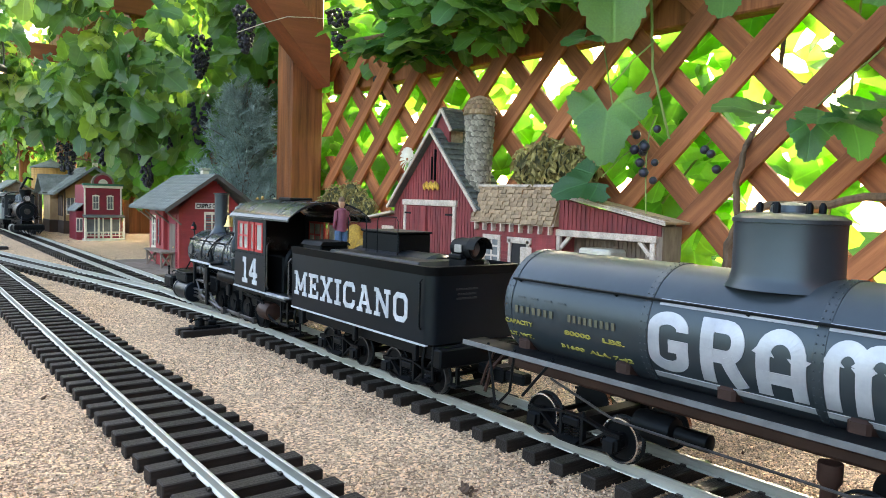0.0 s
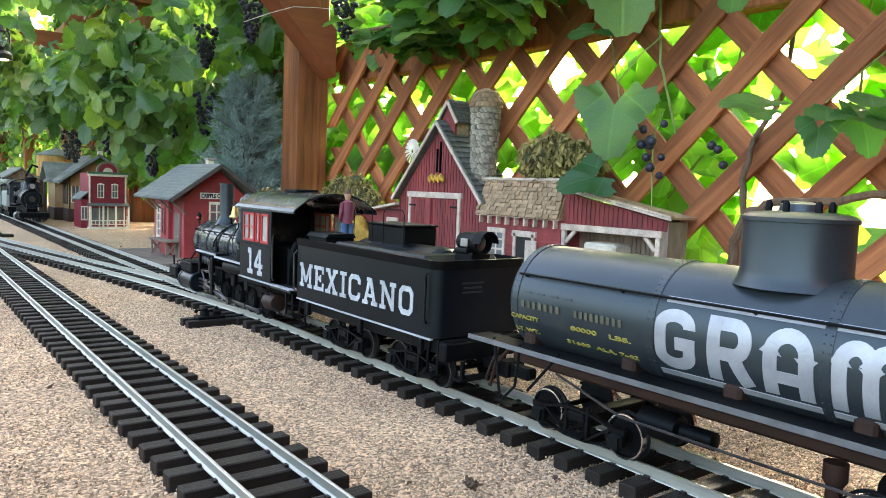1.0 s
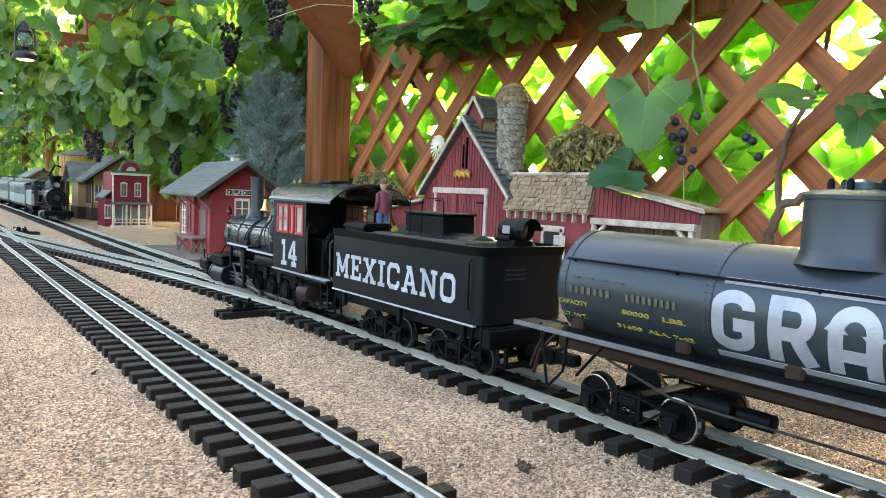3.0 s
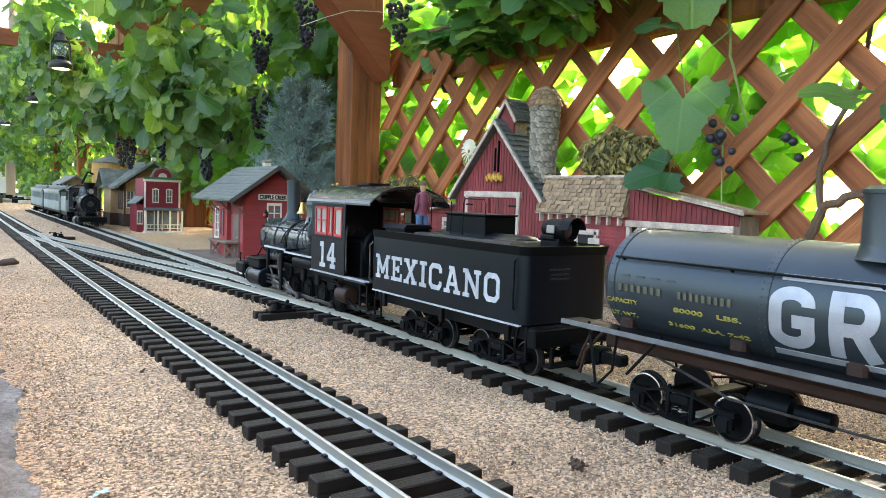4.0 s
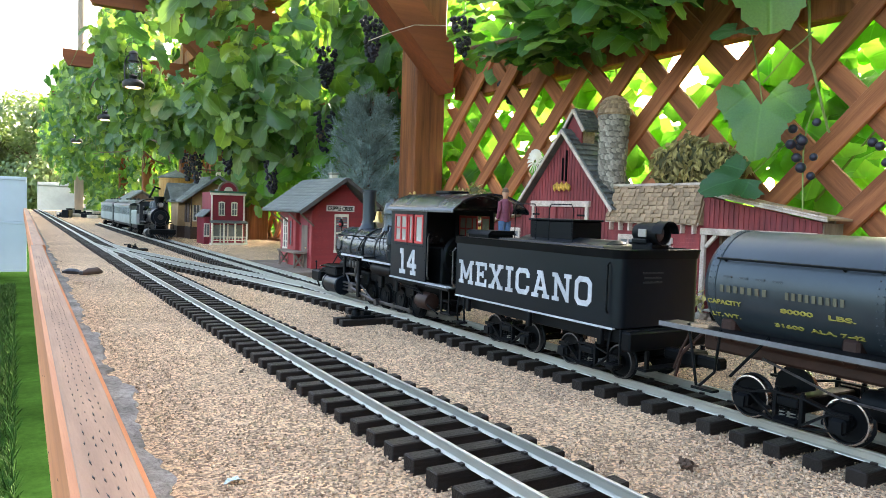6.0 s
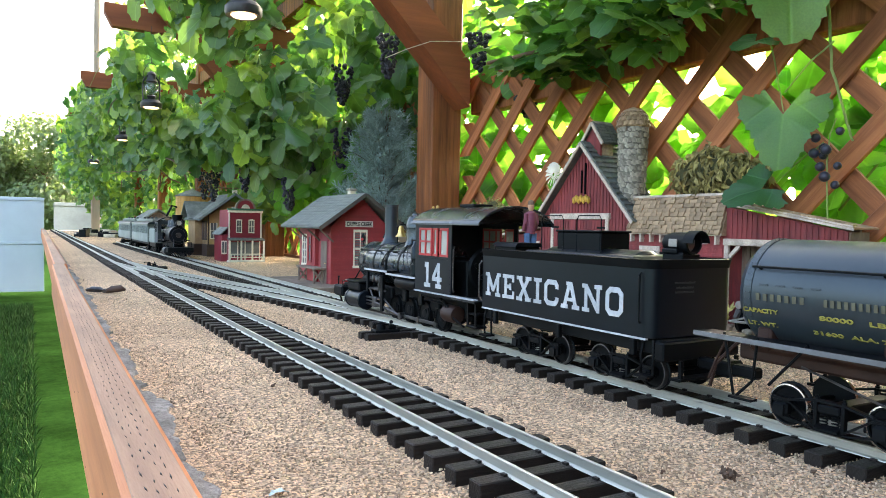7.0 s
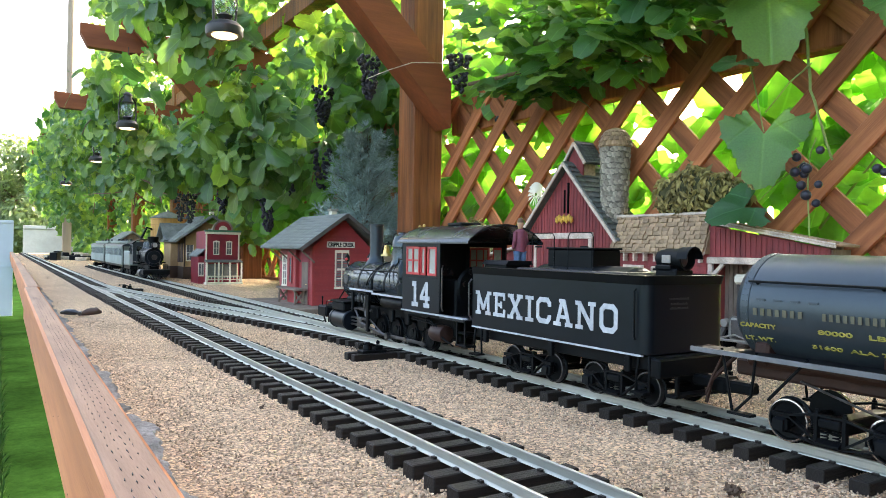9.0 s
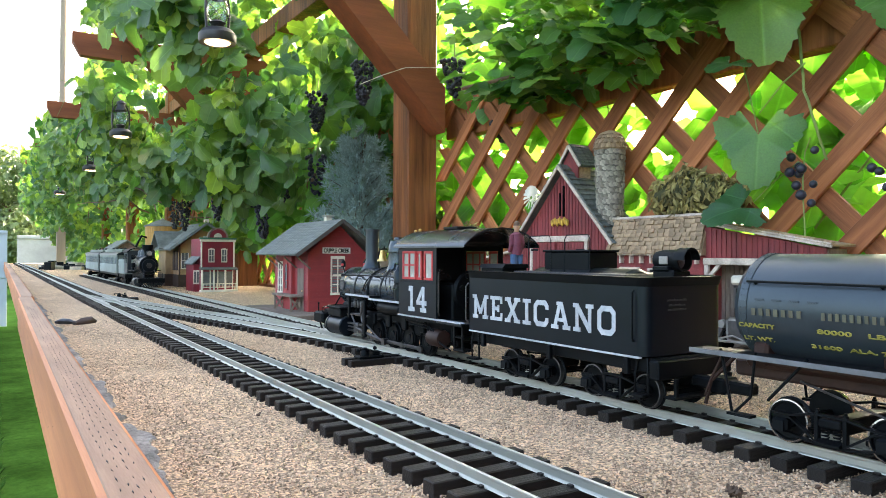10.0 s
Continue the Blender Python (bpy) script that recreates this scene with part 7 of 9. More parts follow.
    # ferns
    for y in (1.083, 1.065, .905, 1.93, 1.955, .885):
        ms = [leaf_pose(Vector((FX - .022 + rg.uniform(-.006, .004), y + rg.uniform(-.009, .009), .010 + rg.uniform(0, .036))), (-1, -.3, .4), rg.uniform(.012, .020), rg, -.6) for _ in range(16)]
        tv = [(0, 0, 0), (.16, .4, .05), (0, 1, 0), (-.16, .4, .05)]
        ob = new("fern", many("fern", tv, [(0, 1, 2), (0, 2, 3)], ms, M_RESINLEAF, False))
        ob.parent, ob.matrix_parent_inverse = t, Matrix.Translation(-t.location)
    return t


M_CANGREY = mat("can_grey", (0.33, 0.33, 0.27), (0.2, 0.2, 0.16), 60, 0.6)


def cart_wheel(parent, x, y, z, r, material):
    bm = BM()
    ring = [(x, y + r * math.cos(a), z + r * math.sin(a)) for a in np.linspace(0, 2 * math.pi, 19)]
    tube(bm, ring, .0017, 6)
    w = part("cart_wheel", bm, material, parent)
    for k in range(6):
        a = k * math.pi / 6
        bm = BM()
        tube(bm, [(x, y - r * math.cos(a), z - r * math.sin(a)), (x, y + r * math.cos(a), z + r * math.sin(a))], .0010, 5)
        part("spoke", bm, material, w)
    bm = BM()
    lathe(bm, [(.001, -.004), (.0032, -.004), (.0032, .004), (.001, .004)], (x, y, z), "x", 10)
    part("hub", bm, material, w)


def hay_wagon():
    t = thing("hay_wagon", (FX - .03, 1.745, 0), "small wooden model wagon heaped with golden straw", "model wagon")
    cart_wheel(t, FX - .028, 1.812, .030, .028, M_GREYWOOD)
    cart_wheel(t, FX - .028, 1.702, .023, .021, M_GREYWOOD)
    cart_wheel(t, FX + .002, 1.812, .030, .026, M_GREYWOOD)
    cart_wheel(t, FX + .002, 1.702, .023, .020, M_GREYWOOD)
    bm = BM()
    box(bm, FX - .026, FX + .002, 1.66, 1.835, .034, .044, .001)
    part("wagon_bed", bm, M_GREYWOOD, t)
    for y in (1.662, 1.70, 1.75, 1.80, 1.833):
        bm = BM()
        tube(bm, [(FX - .027, y, .040), (FX - .030, y + .002, .074)], .0016)
        part("stake", bm, M_GREYWOOD, t)
    blobs = [(FX - .012, 1.740, .078, .040), (FX - .012, 1.785, .070, .036), (FX - .012, 1.695, .068, .034), (FX - .010, 1.745, .100, .032), (FX - .014, 1.672, .06, .026)]
    bm = BM()
    for cx, cy, cz, r in blobs:
        bmesh.ops.create_icosphere(bm, subdivisions=3, radius=r * .93, matrix=Matrix.Translation((cx, cy, cz)) @ Matrix.Diagonal((.62, 1, 1, 1)))
    part("straw_heap", bm, M_HAY, t, "golden straw")
    rg = random.Random(8)
    ms = []
    for cx, cy, cz, r in blobs:
        for _ in range(260):
            v = Vector((rg.gauss(0, 1), rg.gauss(0, 1), rg.gauss(0, 1))).normalized()
            p = Vector((cx + v.x * r * .6, cy + v.y * r * .95, cz + v.z * r * .95))
            ms.append(leaf_pose(p, v, rg.uniform(.010, .020), rg, 1.4))
    ob = new("straw", many("straw", [(-.03, 0, 0), (.03, 0, 0), (.02, 1, .06), (-.02, 1, .06)], [(0, 1, 2, 3)], ms, M_HAY, False))
    ob.parent, ob.matrix_parent_inverse = t, Matrix.Translation(-t.location)
    tagged(ob, kind="stuff")
    f = thing("yard_fence", (FX - .01, 1.905, 0), "short white model rail fence", "model fence")
    for y in (1.862, 1.905, 1.948):
        bm = BM()
        box(bm, FX - .012, FX - .007, y - .003, y + .003, -.002, .075, .0006)
        part("fence_post", bm, M_TRIM, f)
    for z in (.030, .055):
        bm = BM()
        box(bm, FX - .0145, FX - .0120, 1.857, 1.955, z - .004, z + .004, .0005)
        part("fence_rail", bm, M_TRIM, f)


def old_truck():
    t = thing("toy_truck", (FX, 1.005, 0), "grimy grey model of a vintage truck parked in the shed", "toy truck")
    y = 1.005
    bm = BM()
    box(bm, FX - .028, FX + .010, y - .022, y + .022, .022, .052, .006)
    part("bonnet", bm, M_GRIME, t)
    bm = BM()
    box(bm, FX - .0325, FX - .027, y - .019, y + .019, .020, .058, .005)
    rad = part("radiator_shell", bm, M_GRIMEL, t, "dull pale radiator shell")
    bm = BM()
    box(bm, FX - .0335, FX - .032, y - .014, y + .014, .024, .052, .001)
    part("grille", bm, M_GRIME, rad)
    bm = BM()
    box(bm, FX + .006, FX + .040, y - .030, y + .030, .030, .075, .004)
    part("cab", bm, M_GRIME, t)
    bm = BM()
    for u in (-.029, .029):
        box(bm, FX + .004, FX + .008, y + u - .002, y + u + .002, .070, .106)
    box(bm, FX + .004, FX + .008, y - .03, y + .03, .102, .107)
    part("windscreen_frame", bm, M_GRIME, t)
    bm = BM()
    box(bm, FX - .004, FX + .042, y - .033, y + .033, .107, .123, .004)
    part("canvas_top", bm, M_CREAM, t, "pale canvas top")
    for s in (-1, 1):
        bm = BM()
        lathe(bm, [(.004, -.008), (.0065, -.008), (.0072, 0), (.003, .006)], (FX - .026, y + s * .027, .046), "x", 12)
        part("headlamp", bm, M_GRIMEL, t, "dull headlamp")
        bm = BM()
        lathe(bm, [(.002, -.004), (.016, -.005), (.019, -.003), (.019, .003), (.016, .005), (.002, .004)], (FX - .016, y + s * .030, .019), "y", 18)
        part("tyre", bm, M_BLACKM, t)
        bm = BM()
        tube(bm, [(FX - .036, y + s * .030, .024), (FX - .030, y + s * .030, .036), (FX - .016, y + s * .030, .042), (FX, y + s * .030, .034), (FX + .012, y + s * .030, .024)], .005, 6)
        part("mudguard", bm, M_GRIME, t)
    bm = BM()
    tube(bm, [(FX - .043, y - .036, .020), (FX - .045, y, .021), (FX - .043, y + .036, .020)], .0022)
    tube(bm, [(FX - .043, y - .036, .020), (FX - .042, y, .030), (FX - .043, y + .036, .020)], .0015)
    part("bumper", bm, M_GRIMEL, t)


M_GRIME = mat("grimy_grey", (0.075, 0.068, 0.060), (0.038, 0.034, 0.030), 90, 0.7)
barn()
hay_wagon()
old_truck()

# ---- depot, store, freight house ----


def depot():
    t = thing("depot_model", (.443, 2.065, 0), "red clapboard model depot with grey shingle roof and name board", "model building", "model buildings")
    x0, x1, y0, y1, ez, rx, rz = .371, .526, 1.966, 2.205, .150, .4465, .235
    bm = BM()
    box(bm, .288, .562, 1.872, 2.26, -.003, .0115, .0015)
    part("platform", bm, M_GREYWOOD, t, "grey plank platform")
    bm = BM()
    prism(bm, [(x0, .0115), (x1, .0115), (x1, .158), (rx, rz - .006), (x0, .158)], "xz", y0, y1)
    part("shell", bm, M_DEPRED, t, smooth=0)
    z = .0125
    while z < rz - .012:
        w = 0 if z < .150 else (z - .150) / (rz - .006 - .150)
        a, b = x0 + (rx - x0) * w, x1 + (rx - x1) * w
        bm = BM()
        prism(bm, [(y0 - .0030, z), (y0 + .0005, z), (y0 + .0005, z + .0062), (y0 - .0006, z + .0062)], "yz", a - .0012, b + .0012)
        part("clapboard", bm, M_DEPRED, t, smooth=0)
        if z < .146:
            bm = BM()
            prism(bm, [(x0 - .0030, z), (x0 + .0005, z), (x0 + .0005, z + .0062), (x0 - .0006, z + .0062)], "xz", y0, y1)
            part("clapboard", bm, M_DEPRED, t, smooth=0)
        z += .0064
    for xx in (x0, x1):
        bm = BM()
        box(bm, xx - .0030, xx + .0030, y0 - .0028, y0 + .003, .0115, .156, .0005)
        part("corner_board", bm, M_DEPRED, t)
    sl = math.atan2(rz - ez, .118)
    for s in (-1, 1):
        ln = .149
        bm = BM()
        mid = (rx + s * ln / 2 * math.cos(sl), 0, rz + .004 - ln / 2 * math.sin(sl))
        box(bm, mid[0] - ln / 2, mid[0] + ln / 2, 1.932, 2.240, mid[2] - .0022, mid[2] + .0022, 0, Matrix.Rotation(s * sl, 4, "Y"))
        roof = part("roof", bm, M_TAR, t, smooth=0)
        me = shingle_mesh("shingle", .0208, .0150, M_TAR, .0014)
        rg = random.Random(12)
        for r in range(11):
            for c in range(15):
                d = .012 + r * .0128
                piece("shingle", me, roof, Matrix.Translation(Vector((rx + s * d * math.cos(sl), 1.9425 + c * .0206 + rg.uniform(-.001, .001), rz + .0064 - d * math.sin(sl))) - t.location)
                      @ Matrix.Rotation(s * (sl - .06), 4, "Y") @ Matrix.Rotation(rg.uniform(-.02, .02), 4, "Z"))
        bm = BM()
        box(bm, mid[0] - ln / 2, mid[0] + ln / 2, 1.9295, 1.9325, mid[2] - .0065, mid[2] + .0020, 0, Matrix.Rotation(s * sl, 4, "Y"))
        part("bargeboard", bm, M_GRIME, roof, smooth=0)
    bm = BM()
    box(bm, .462, .478, 2.070, 2.090, .205, .252, .001)
    part("chimney", bm, M_CREAM, t, "pale chimney")
    bm = BM()
    box(bm, .459, .481, 2.067, 2.093, .252, .258, .001)
    part("chimney_cap", bm, M_CANGREY, t)
    # front window with eight panes
    a, b, c, d = .4280, .4660, .0545, .1470
    bm = BM()
    box(bm, a, b, y0 - .0040, y0, d - .005, d + .002, .0004), box(bm, a - .001, b + .001, y0 - .005, y0, c - .003, c + .003, .0004)
    box(bm, a, a + .0035, y0 - .0040, y0, c + .003, d - .005), box(bm, b - .0035, b, y0 - .0040, y0, c + .003, d - .005)
    box(bm, (a + b) / 2 - .0014, (a + b) / 2 + .0014, y0 - .0036, y0, c + .003, d - .005)
    for k, h in ((1, .0012), (2, .0026), (3, .0012)):
        zz = c + (d - c) * k / 4
        box(bm, a + .005, b - .005, y0 - .0034, y0, zz - h, zz + h)
    w = part("front_window", bm, M_CREAM, t, "cream eight-pane window", smooth=0)
    for k in range(4):
        for q in (0, 1):
            bm = BM()
            xa = a + .0035 + q * (b - a - .007) / 2
            zz = c + .003 + k * (d - c - .008) / 4
            box(bm, xa, xa + (b - a - .007) / 2, y0 - .0024, y0 - .0018, zz, zz + (d - c - .008) / 4)
            part("pane", bm, M_PANE, w, smooth=0)
    bm = BM()
    box(bm, .4060, .4810, y0 - .0040, y0 - .001, .1555, .1705, .0004)
    sign = part("name_board", bm, M_BOARD, t, "white name board with black letters")
    lettering("letters", "CRIPPLE CREEK", .0108, M_BLACKM, sign, Matrix.Translation(Vector((.4085, y0 - .0042, .1576)) - t.location), .0700, .035, "black letters")
    # trackside: bay, door, window, brackets
    bm = BM()
    box(bm, x0 - .012, x0, 2.055, 2.118, .0115, .148, .001)
    part("bay", bm, M_DEPRED, t)
    small_window(t, x0 - .0120, 2.076, 2.098, .062, .130, 1, 3, M_DEPRED)
    small_window(t, x0 - .0015, 2.140, 2.178, .050, .132, 2, 4, M_CREAM)
    bm = BM()
    box(bm, x0 - .0035, x0, 1.985, 2.036, .0115, .140, .0006)
    part("door_casing", bm, M_CRIMSON, t)
    bm = BM()
    box(bm, x0 - .0045, x0 - .001, 1.990, 2.031, .0120, .118, .0006)
    dr = part("door", bm, M_GREYWOOD, t, "grey-brown plank door")
    bm = BM()
    bmesh.ops.create_icosphere(bm, subdivisions=1, radius=.0018, matrix=Matrix.Translation((x0 - .006, 1.996, .062)))
    part("door_handle", bm, M_BRASS, dr)
    for y in (1.953, 2.045, 2.128, 2.184):
        bm = BM()
        tube(bm, [(x0 - .001, y, .118), (x0 - .034, y, .146)], .0022, 6)
        part("eave_bracket", bm, M_GREYWOOD, t)
    # trestle table by the wall
    b = thing("model_bench", (.335, 2.07, 0), "tiny weathered trestle bench on the depot platform", "model bench")
    bm = BM()
    box(bm, .334, .364, 1.985, 2.130, .0470, .0520, .0008)
    part("top", bm, M_GREYWOOD, b)
    for y in (2.000, 2.115):
        bm = BM()
        tube(bm, [(.336, y, .0115), (.362, y, .047)], .0030), tube(bm, [(.362, y, .0115), (.336, y, .047)], .0030)
        tube(bm, [(.338, y, .0115), (.338, y, .047)], .0026), tube(bm, [(.360, y, .0115), (.360, y, .047)], .0026)
        part("trestle", bm, M_GREYWOOD, b)


def front_window(parent, x, z, w, h, y, frame, arch=True):
    bm = BM()
    f = w * .16
    box(bm, x - w / 2 - f, x + w / 2 + f, y - .0035, y, z - f, z + .001), box(bm, x - w / 2 - f, x - w / 2, y - .003, y, z, z + h), box(bm, x + w / 2, x + w / 2 + f, y - .003, y, z, z + h)
    box(bm, x - .0009, x + .0009, y - .0022, y, z, z + h), box(bm, x - w / 2, x + w / 2, y - .0021, y, z + h * .5 - .0009, z + h * .5 + .0009)
    if arch:
        prism(bm, [(x - w / 2 - f * 1.4, z + h), (x + w / 2 + f * 1.4, z + h), (x + w / 2 + f, z + h + f * 1.2), (x, z + h + f * 2.4), (x - w / 2 - f, z + h + f * 1.2)], "xz", y - .004, y)
    wd = part("window", bm, frame, parent, "cream arched window", smooth=0)
    bm = BM()
    box(bm, x - w / 2, x + w / 2, y - .0012, y - .0004, z, z + h)
    part("pane", bm, M_PANE, wd, smooth=0)


def store():
    t = thing("store_model", (.486, 3.30, 0), "crimson false-front model store with cream trim and arched crest", "model building", "model buildings")
    y = 3.238
    bm = BM()
    box(bm, .4185, .5535, y, y + .16, 0, .212, .001)
    part("shell", bm, M_CRIMSON, t, smooth=0)
    for xx in (.4185, .5480):
        bm = BM()
        box(bm, xx, xx + .0055, y - .004, y, .092, .200, .0004)
        part("pilaster", bm, M_CREAM, t)
    bm = BM()
    box(bm, .4145, .5575, y - .008, y, .2005, .2095, .001)
    part("cornice", bm, M_CREAM, t)
    bm = BM()
    box(bm, .4125, .5595, y - .011, y + .004, .2095, .2170, .001)
    part("cornice_band", bm, M_GREENTRIM, t, "green cornice band")
    bm = BM()
    arc = [(.486 + .038 * math.cos(a), .217 + .038 * math.sin(a)) for a in np.linspace(0, math.pi, 15)]
    prism(bm, arc, "xz", y - .003, y + .008)
    cr = part("crest", bm, M_CRIMSON, t)
    bm = BM()
    out = [(.486 + .041 * math.cos(a), .217 + .041 * math.sin(a)) for a in np.linspace(0, math.pi, 17)]
    inn = [(.486 + .034 * math.cos(a), .217 + .034 * math.sin(a)) for a in np.linspace(math.pi, 0, 17)]
    prism(bm, out + inn, "xz", y - .0055, y + .009)
    part("crest_rim", bm, M_GREYWOOD, cr)
    bm = BM()
    fan = [(.486 + .017 * math.cos(a), .218 + .017 * math.sin(a)) for a in np.linspace(0, math.pi, 11)]
    prism(bm, fan, "xz", y - .0045, y)
    part("fanlight", bm, M_CREAM, cr)
    for xx in (.4605, .5115):
        front_window(t, xx, .120, .018, .048, y, M_CREAM)
    bm = BM()
    prism(bm, [(y - .034, .0870), (y + .001, .0945), (y + .001, .0985), (y - .034, .0900)], "yz", .4125, .5595)
    part("awning", bm, M_SLATE, t, "dark grey awning")
    bm = BM()
    box(bm, .4125, .5595, y - .036, y - .001, -.002, .0070, .001)
    part("boardwalk", bm, M_CREAM, t)
    for k, xx in enumerate((.4160, .4640, .5090, .5555)):
        bm = BM()
        box(bm, xx - .0030, xx + .0030, y - .033, y - .027, .007, .0885, .0005)
        part("porch_post", bm, M_CREAM, t)
    for z in (.018, .032):
        bm = BM()
        box(bm, .416, .5555, y - .0320, y - .0285, z - .0016, z + .0016)
        part("porch_rail", bm, M_CREAM, t)
    for k in range(11):
        bm = BM()
        box(bm, .4230 + k * .0125, .4246 + k * .0125, y - .0314, y - .0290, .0195, .0305)
        part("baluster", bm, M_CREAM, t, smooth=0)
    bm = BM()
    box(bm, .424, .549, y - .0015, y, .022, .080)
    part("shop_front", bm, M_PANE, t, smooth=0)
    for k in range(5):
        bm = BM()
        box(bm, .424 + k * .030, .428 + k * .030, y - .004, y, .008, .084)
        part("mullion", bm, M_CREAM, t, smooth=0)
    # side wing
    bm = BM()
    box(bm, .396, .4185, y + .020, y + .15, 0, .110, .001)
    part("wing", bm, M_CRIMSON, t)
    bm = BM()
    box(bm, .3955, .4185, y + .0185, y + .0205, .030, .085)
    part("wing_front", bm, M_CREAM, t, smooth=0)
    for k in range(2):
        bm = BM()
        box(bm, .3980 + k * .0105, .4055 + k * .0105, y + .0172, y + .0188, .036, .080)
        part("wing_pane", bm, M_PANE, t, smooth=0)
    bm = BM()
    prism(bm, [(.388, .108), (.4185, .136), (.4185, .141), (.388, .113)], "xz", y + .010, y + .16)
    part("wing_roof", bm, M_TAR, t)


def freight_house():
    t = thing("station_model", (.545, 3.82, 0), "tan model station with dark brown base and grey gabled roof", "model building", "model buildings")
    cx, y0, y1 = .545, 3.68, 3.96
    bm = BM()
    prism(bm, [(cx - .115, .055), (cx + .115, .055), (cx + .115, .185), (cx, .275), (cx - .115, .185)], "xz", y0, y1)
    part("shell", bm, M_TAN, t, smooth=0)
    bm = BM()
    box(bm, cx - .118, cx + .118, y0 - .003, y1, 0, .056, .001)
    part("base_course", bm, M_DKBROWN, t)
    for u in (-.116, -.060, .0, .060, .113):
        bm = BM()
        box(bm, cx + u, cx + u + .006, y0 - .004, y0, .055, .190)
        part("stud", bm, M_DKBROWN, t, smooth=0)
    for u in (-.090, -.030, .030):
        front_window(t, cx + u, .085, .026, .070, y0 - .0005, M_CREAM, False)
    for k in range(4):
        bm = BM()
        box(bm, cx - .1185, cx - .115, y0 + .02 + k * .06, y0 + .06 + k * .06, .075, .165)
        part("side_door", bm, M_DKBROWN, t, smooth=0)
    bm = BM()
    box(bm, cx - .010, cx + .045, y0 - .012, y0 - .006, .205, .232, .0006)
    part("sign_board", bm, M_WHITE, t, "white board with dark lettering bars")
    for k in range(3):
        bm = BM()
        box(bm, cx - .004 + k * .016, cx + .008 + k * .016, y0 - .0128, y0 - .0118, .212, .225)
        part("sign_bar", bm, M_BLACKM, t, smooth=0)
    sl = math.atan2(.110, .150)
    for s in (-1, 1):
        ln = .205
        bm = BM()
        mx, mz = cx + s * ln / 2 * math.cos(sl), .290 - ln / 2 * math.sin(sl)
        box(bm, mx - ln / 2, mx + ln / 2, y0 - .05, y1 + .04, mz - .004, mz + .004, 0, Matrix.Rotation(s * sl, 4, "Y"))
        rf = part("roof", bm, M_TAR, t, smooth=0)
        for r in range(9):
            d = .015 + r * .022
            bm = BM()
            xx, zz = cx + s * d * math.cos(sl), .2955 - d * math.sin(sl)
            box(bm, xx - .0125, xx + .0125, y0 - .05, y1 + .04, zz - .0012, zz + .0012, 0, Matrix.Rotation(s * (sl - .06), 4, "Y"))
            part("shingle_course", bm, M_TAR, rf, smooth=0)
    bm = BM()
    box(bm, cx + .02, cx + .04, 3.77, 3.79, .26, .315, .001)
    part("chimney", bm, M_CREAM, t)
    # cross gable towards the track
    bm = BM()
    prism(bm, [(3.80, .055), (3.96, .055), (3.96, .185), (3.88, .245), (3.80, .185)], "yz", cx - .150, cx)
    part("bay_wall", bm, M_TAN, t, smooth=0)
    bm = BM()
    box(bm, cx - .153, cx, 3.797, 3.963, 0, .056, .001)
    part("bay_base", bm, M_DKBROWN, t)
    for s in (-1, 1):
        bm = BM()
        box(bm, cx - .185, cx - .005, 3.88 + s * .052 - .068, 3.88 + s * .052 + .068, .2120, .2180, .0006, Matrix.Rotation(-s * math.atan2(.060, .080), 4, "X"))
        part("bay_roof", bm, M_TAR, t, smooth=0)


def water_tank():
    t = thing("water_tank_model", (.508, 4.46, 0), "ochre wooden model water tank with a low grey conical roof", "model water tank", "model buildings")
    bm = BM()
    lathe(bm, [(.086, .190), (.088, .195), (.086, .300), (.020, .300)], (.508, 4.46, 0), n=36)
    tank = part("tub", bm, M_TANKWOOD, t, smooth=20)
    bm = BM()
    box(bm, -.001, .0016, -.0066, .0066, .194, .299, .0003)
    me = finish(bm, "stave", M_TANKWOOD, 0)
    for k in range(36):
        a = k * math.pi / 18
        piece("stave", me, tank, Matrix.Translation(Vector((.508 + .0865 * math.cos(a), 4.46 + .0865 * math.sin(a), 0)) - t.location) @ Matrix.Rotation(a, 4, "Z"))
    for z in (.205, .235, .262, .288):
        bm = BM()
        lathe(bm, [(.087, z - .0015), (.0886, z - .0015), (.0886, z + .0015), (.087, z + .0015)], (.508, 4.46, 0), n=36)
        part("hoop", bm, M_TANKWOOD, t)
    bm = BM()
    lathe(bm, [(.096, .297), (.098, .300), (.050, .322), (.008, .338), (.002, .346)], (.508, 4.46, 0), n=32)
    part("roof", bm, M_TAR, t)
    for dx in (-.06, 0, .06):
        for dy in (-.06, .06):
            bm = BM()
            box(bm, .508 + dx - .008, .508 + dx + .008, 4.46 + dy - .008, 4.46 + dy + .008, 0, .190, .001)
            part("leg", bm, M_DKBROWN, t)
    bm = BM()
    tube(bm, [(.425, 4.44, .235), (.395, 4.43, .245), (.365, 4.42, .185)], .006, 8)
    part("spout", bm, M_BLACKM, t)


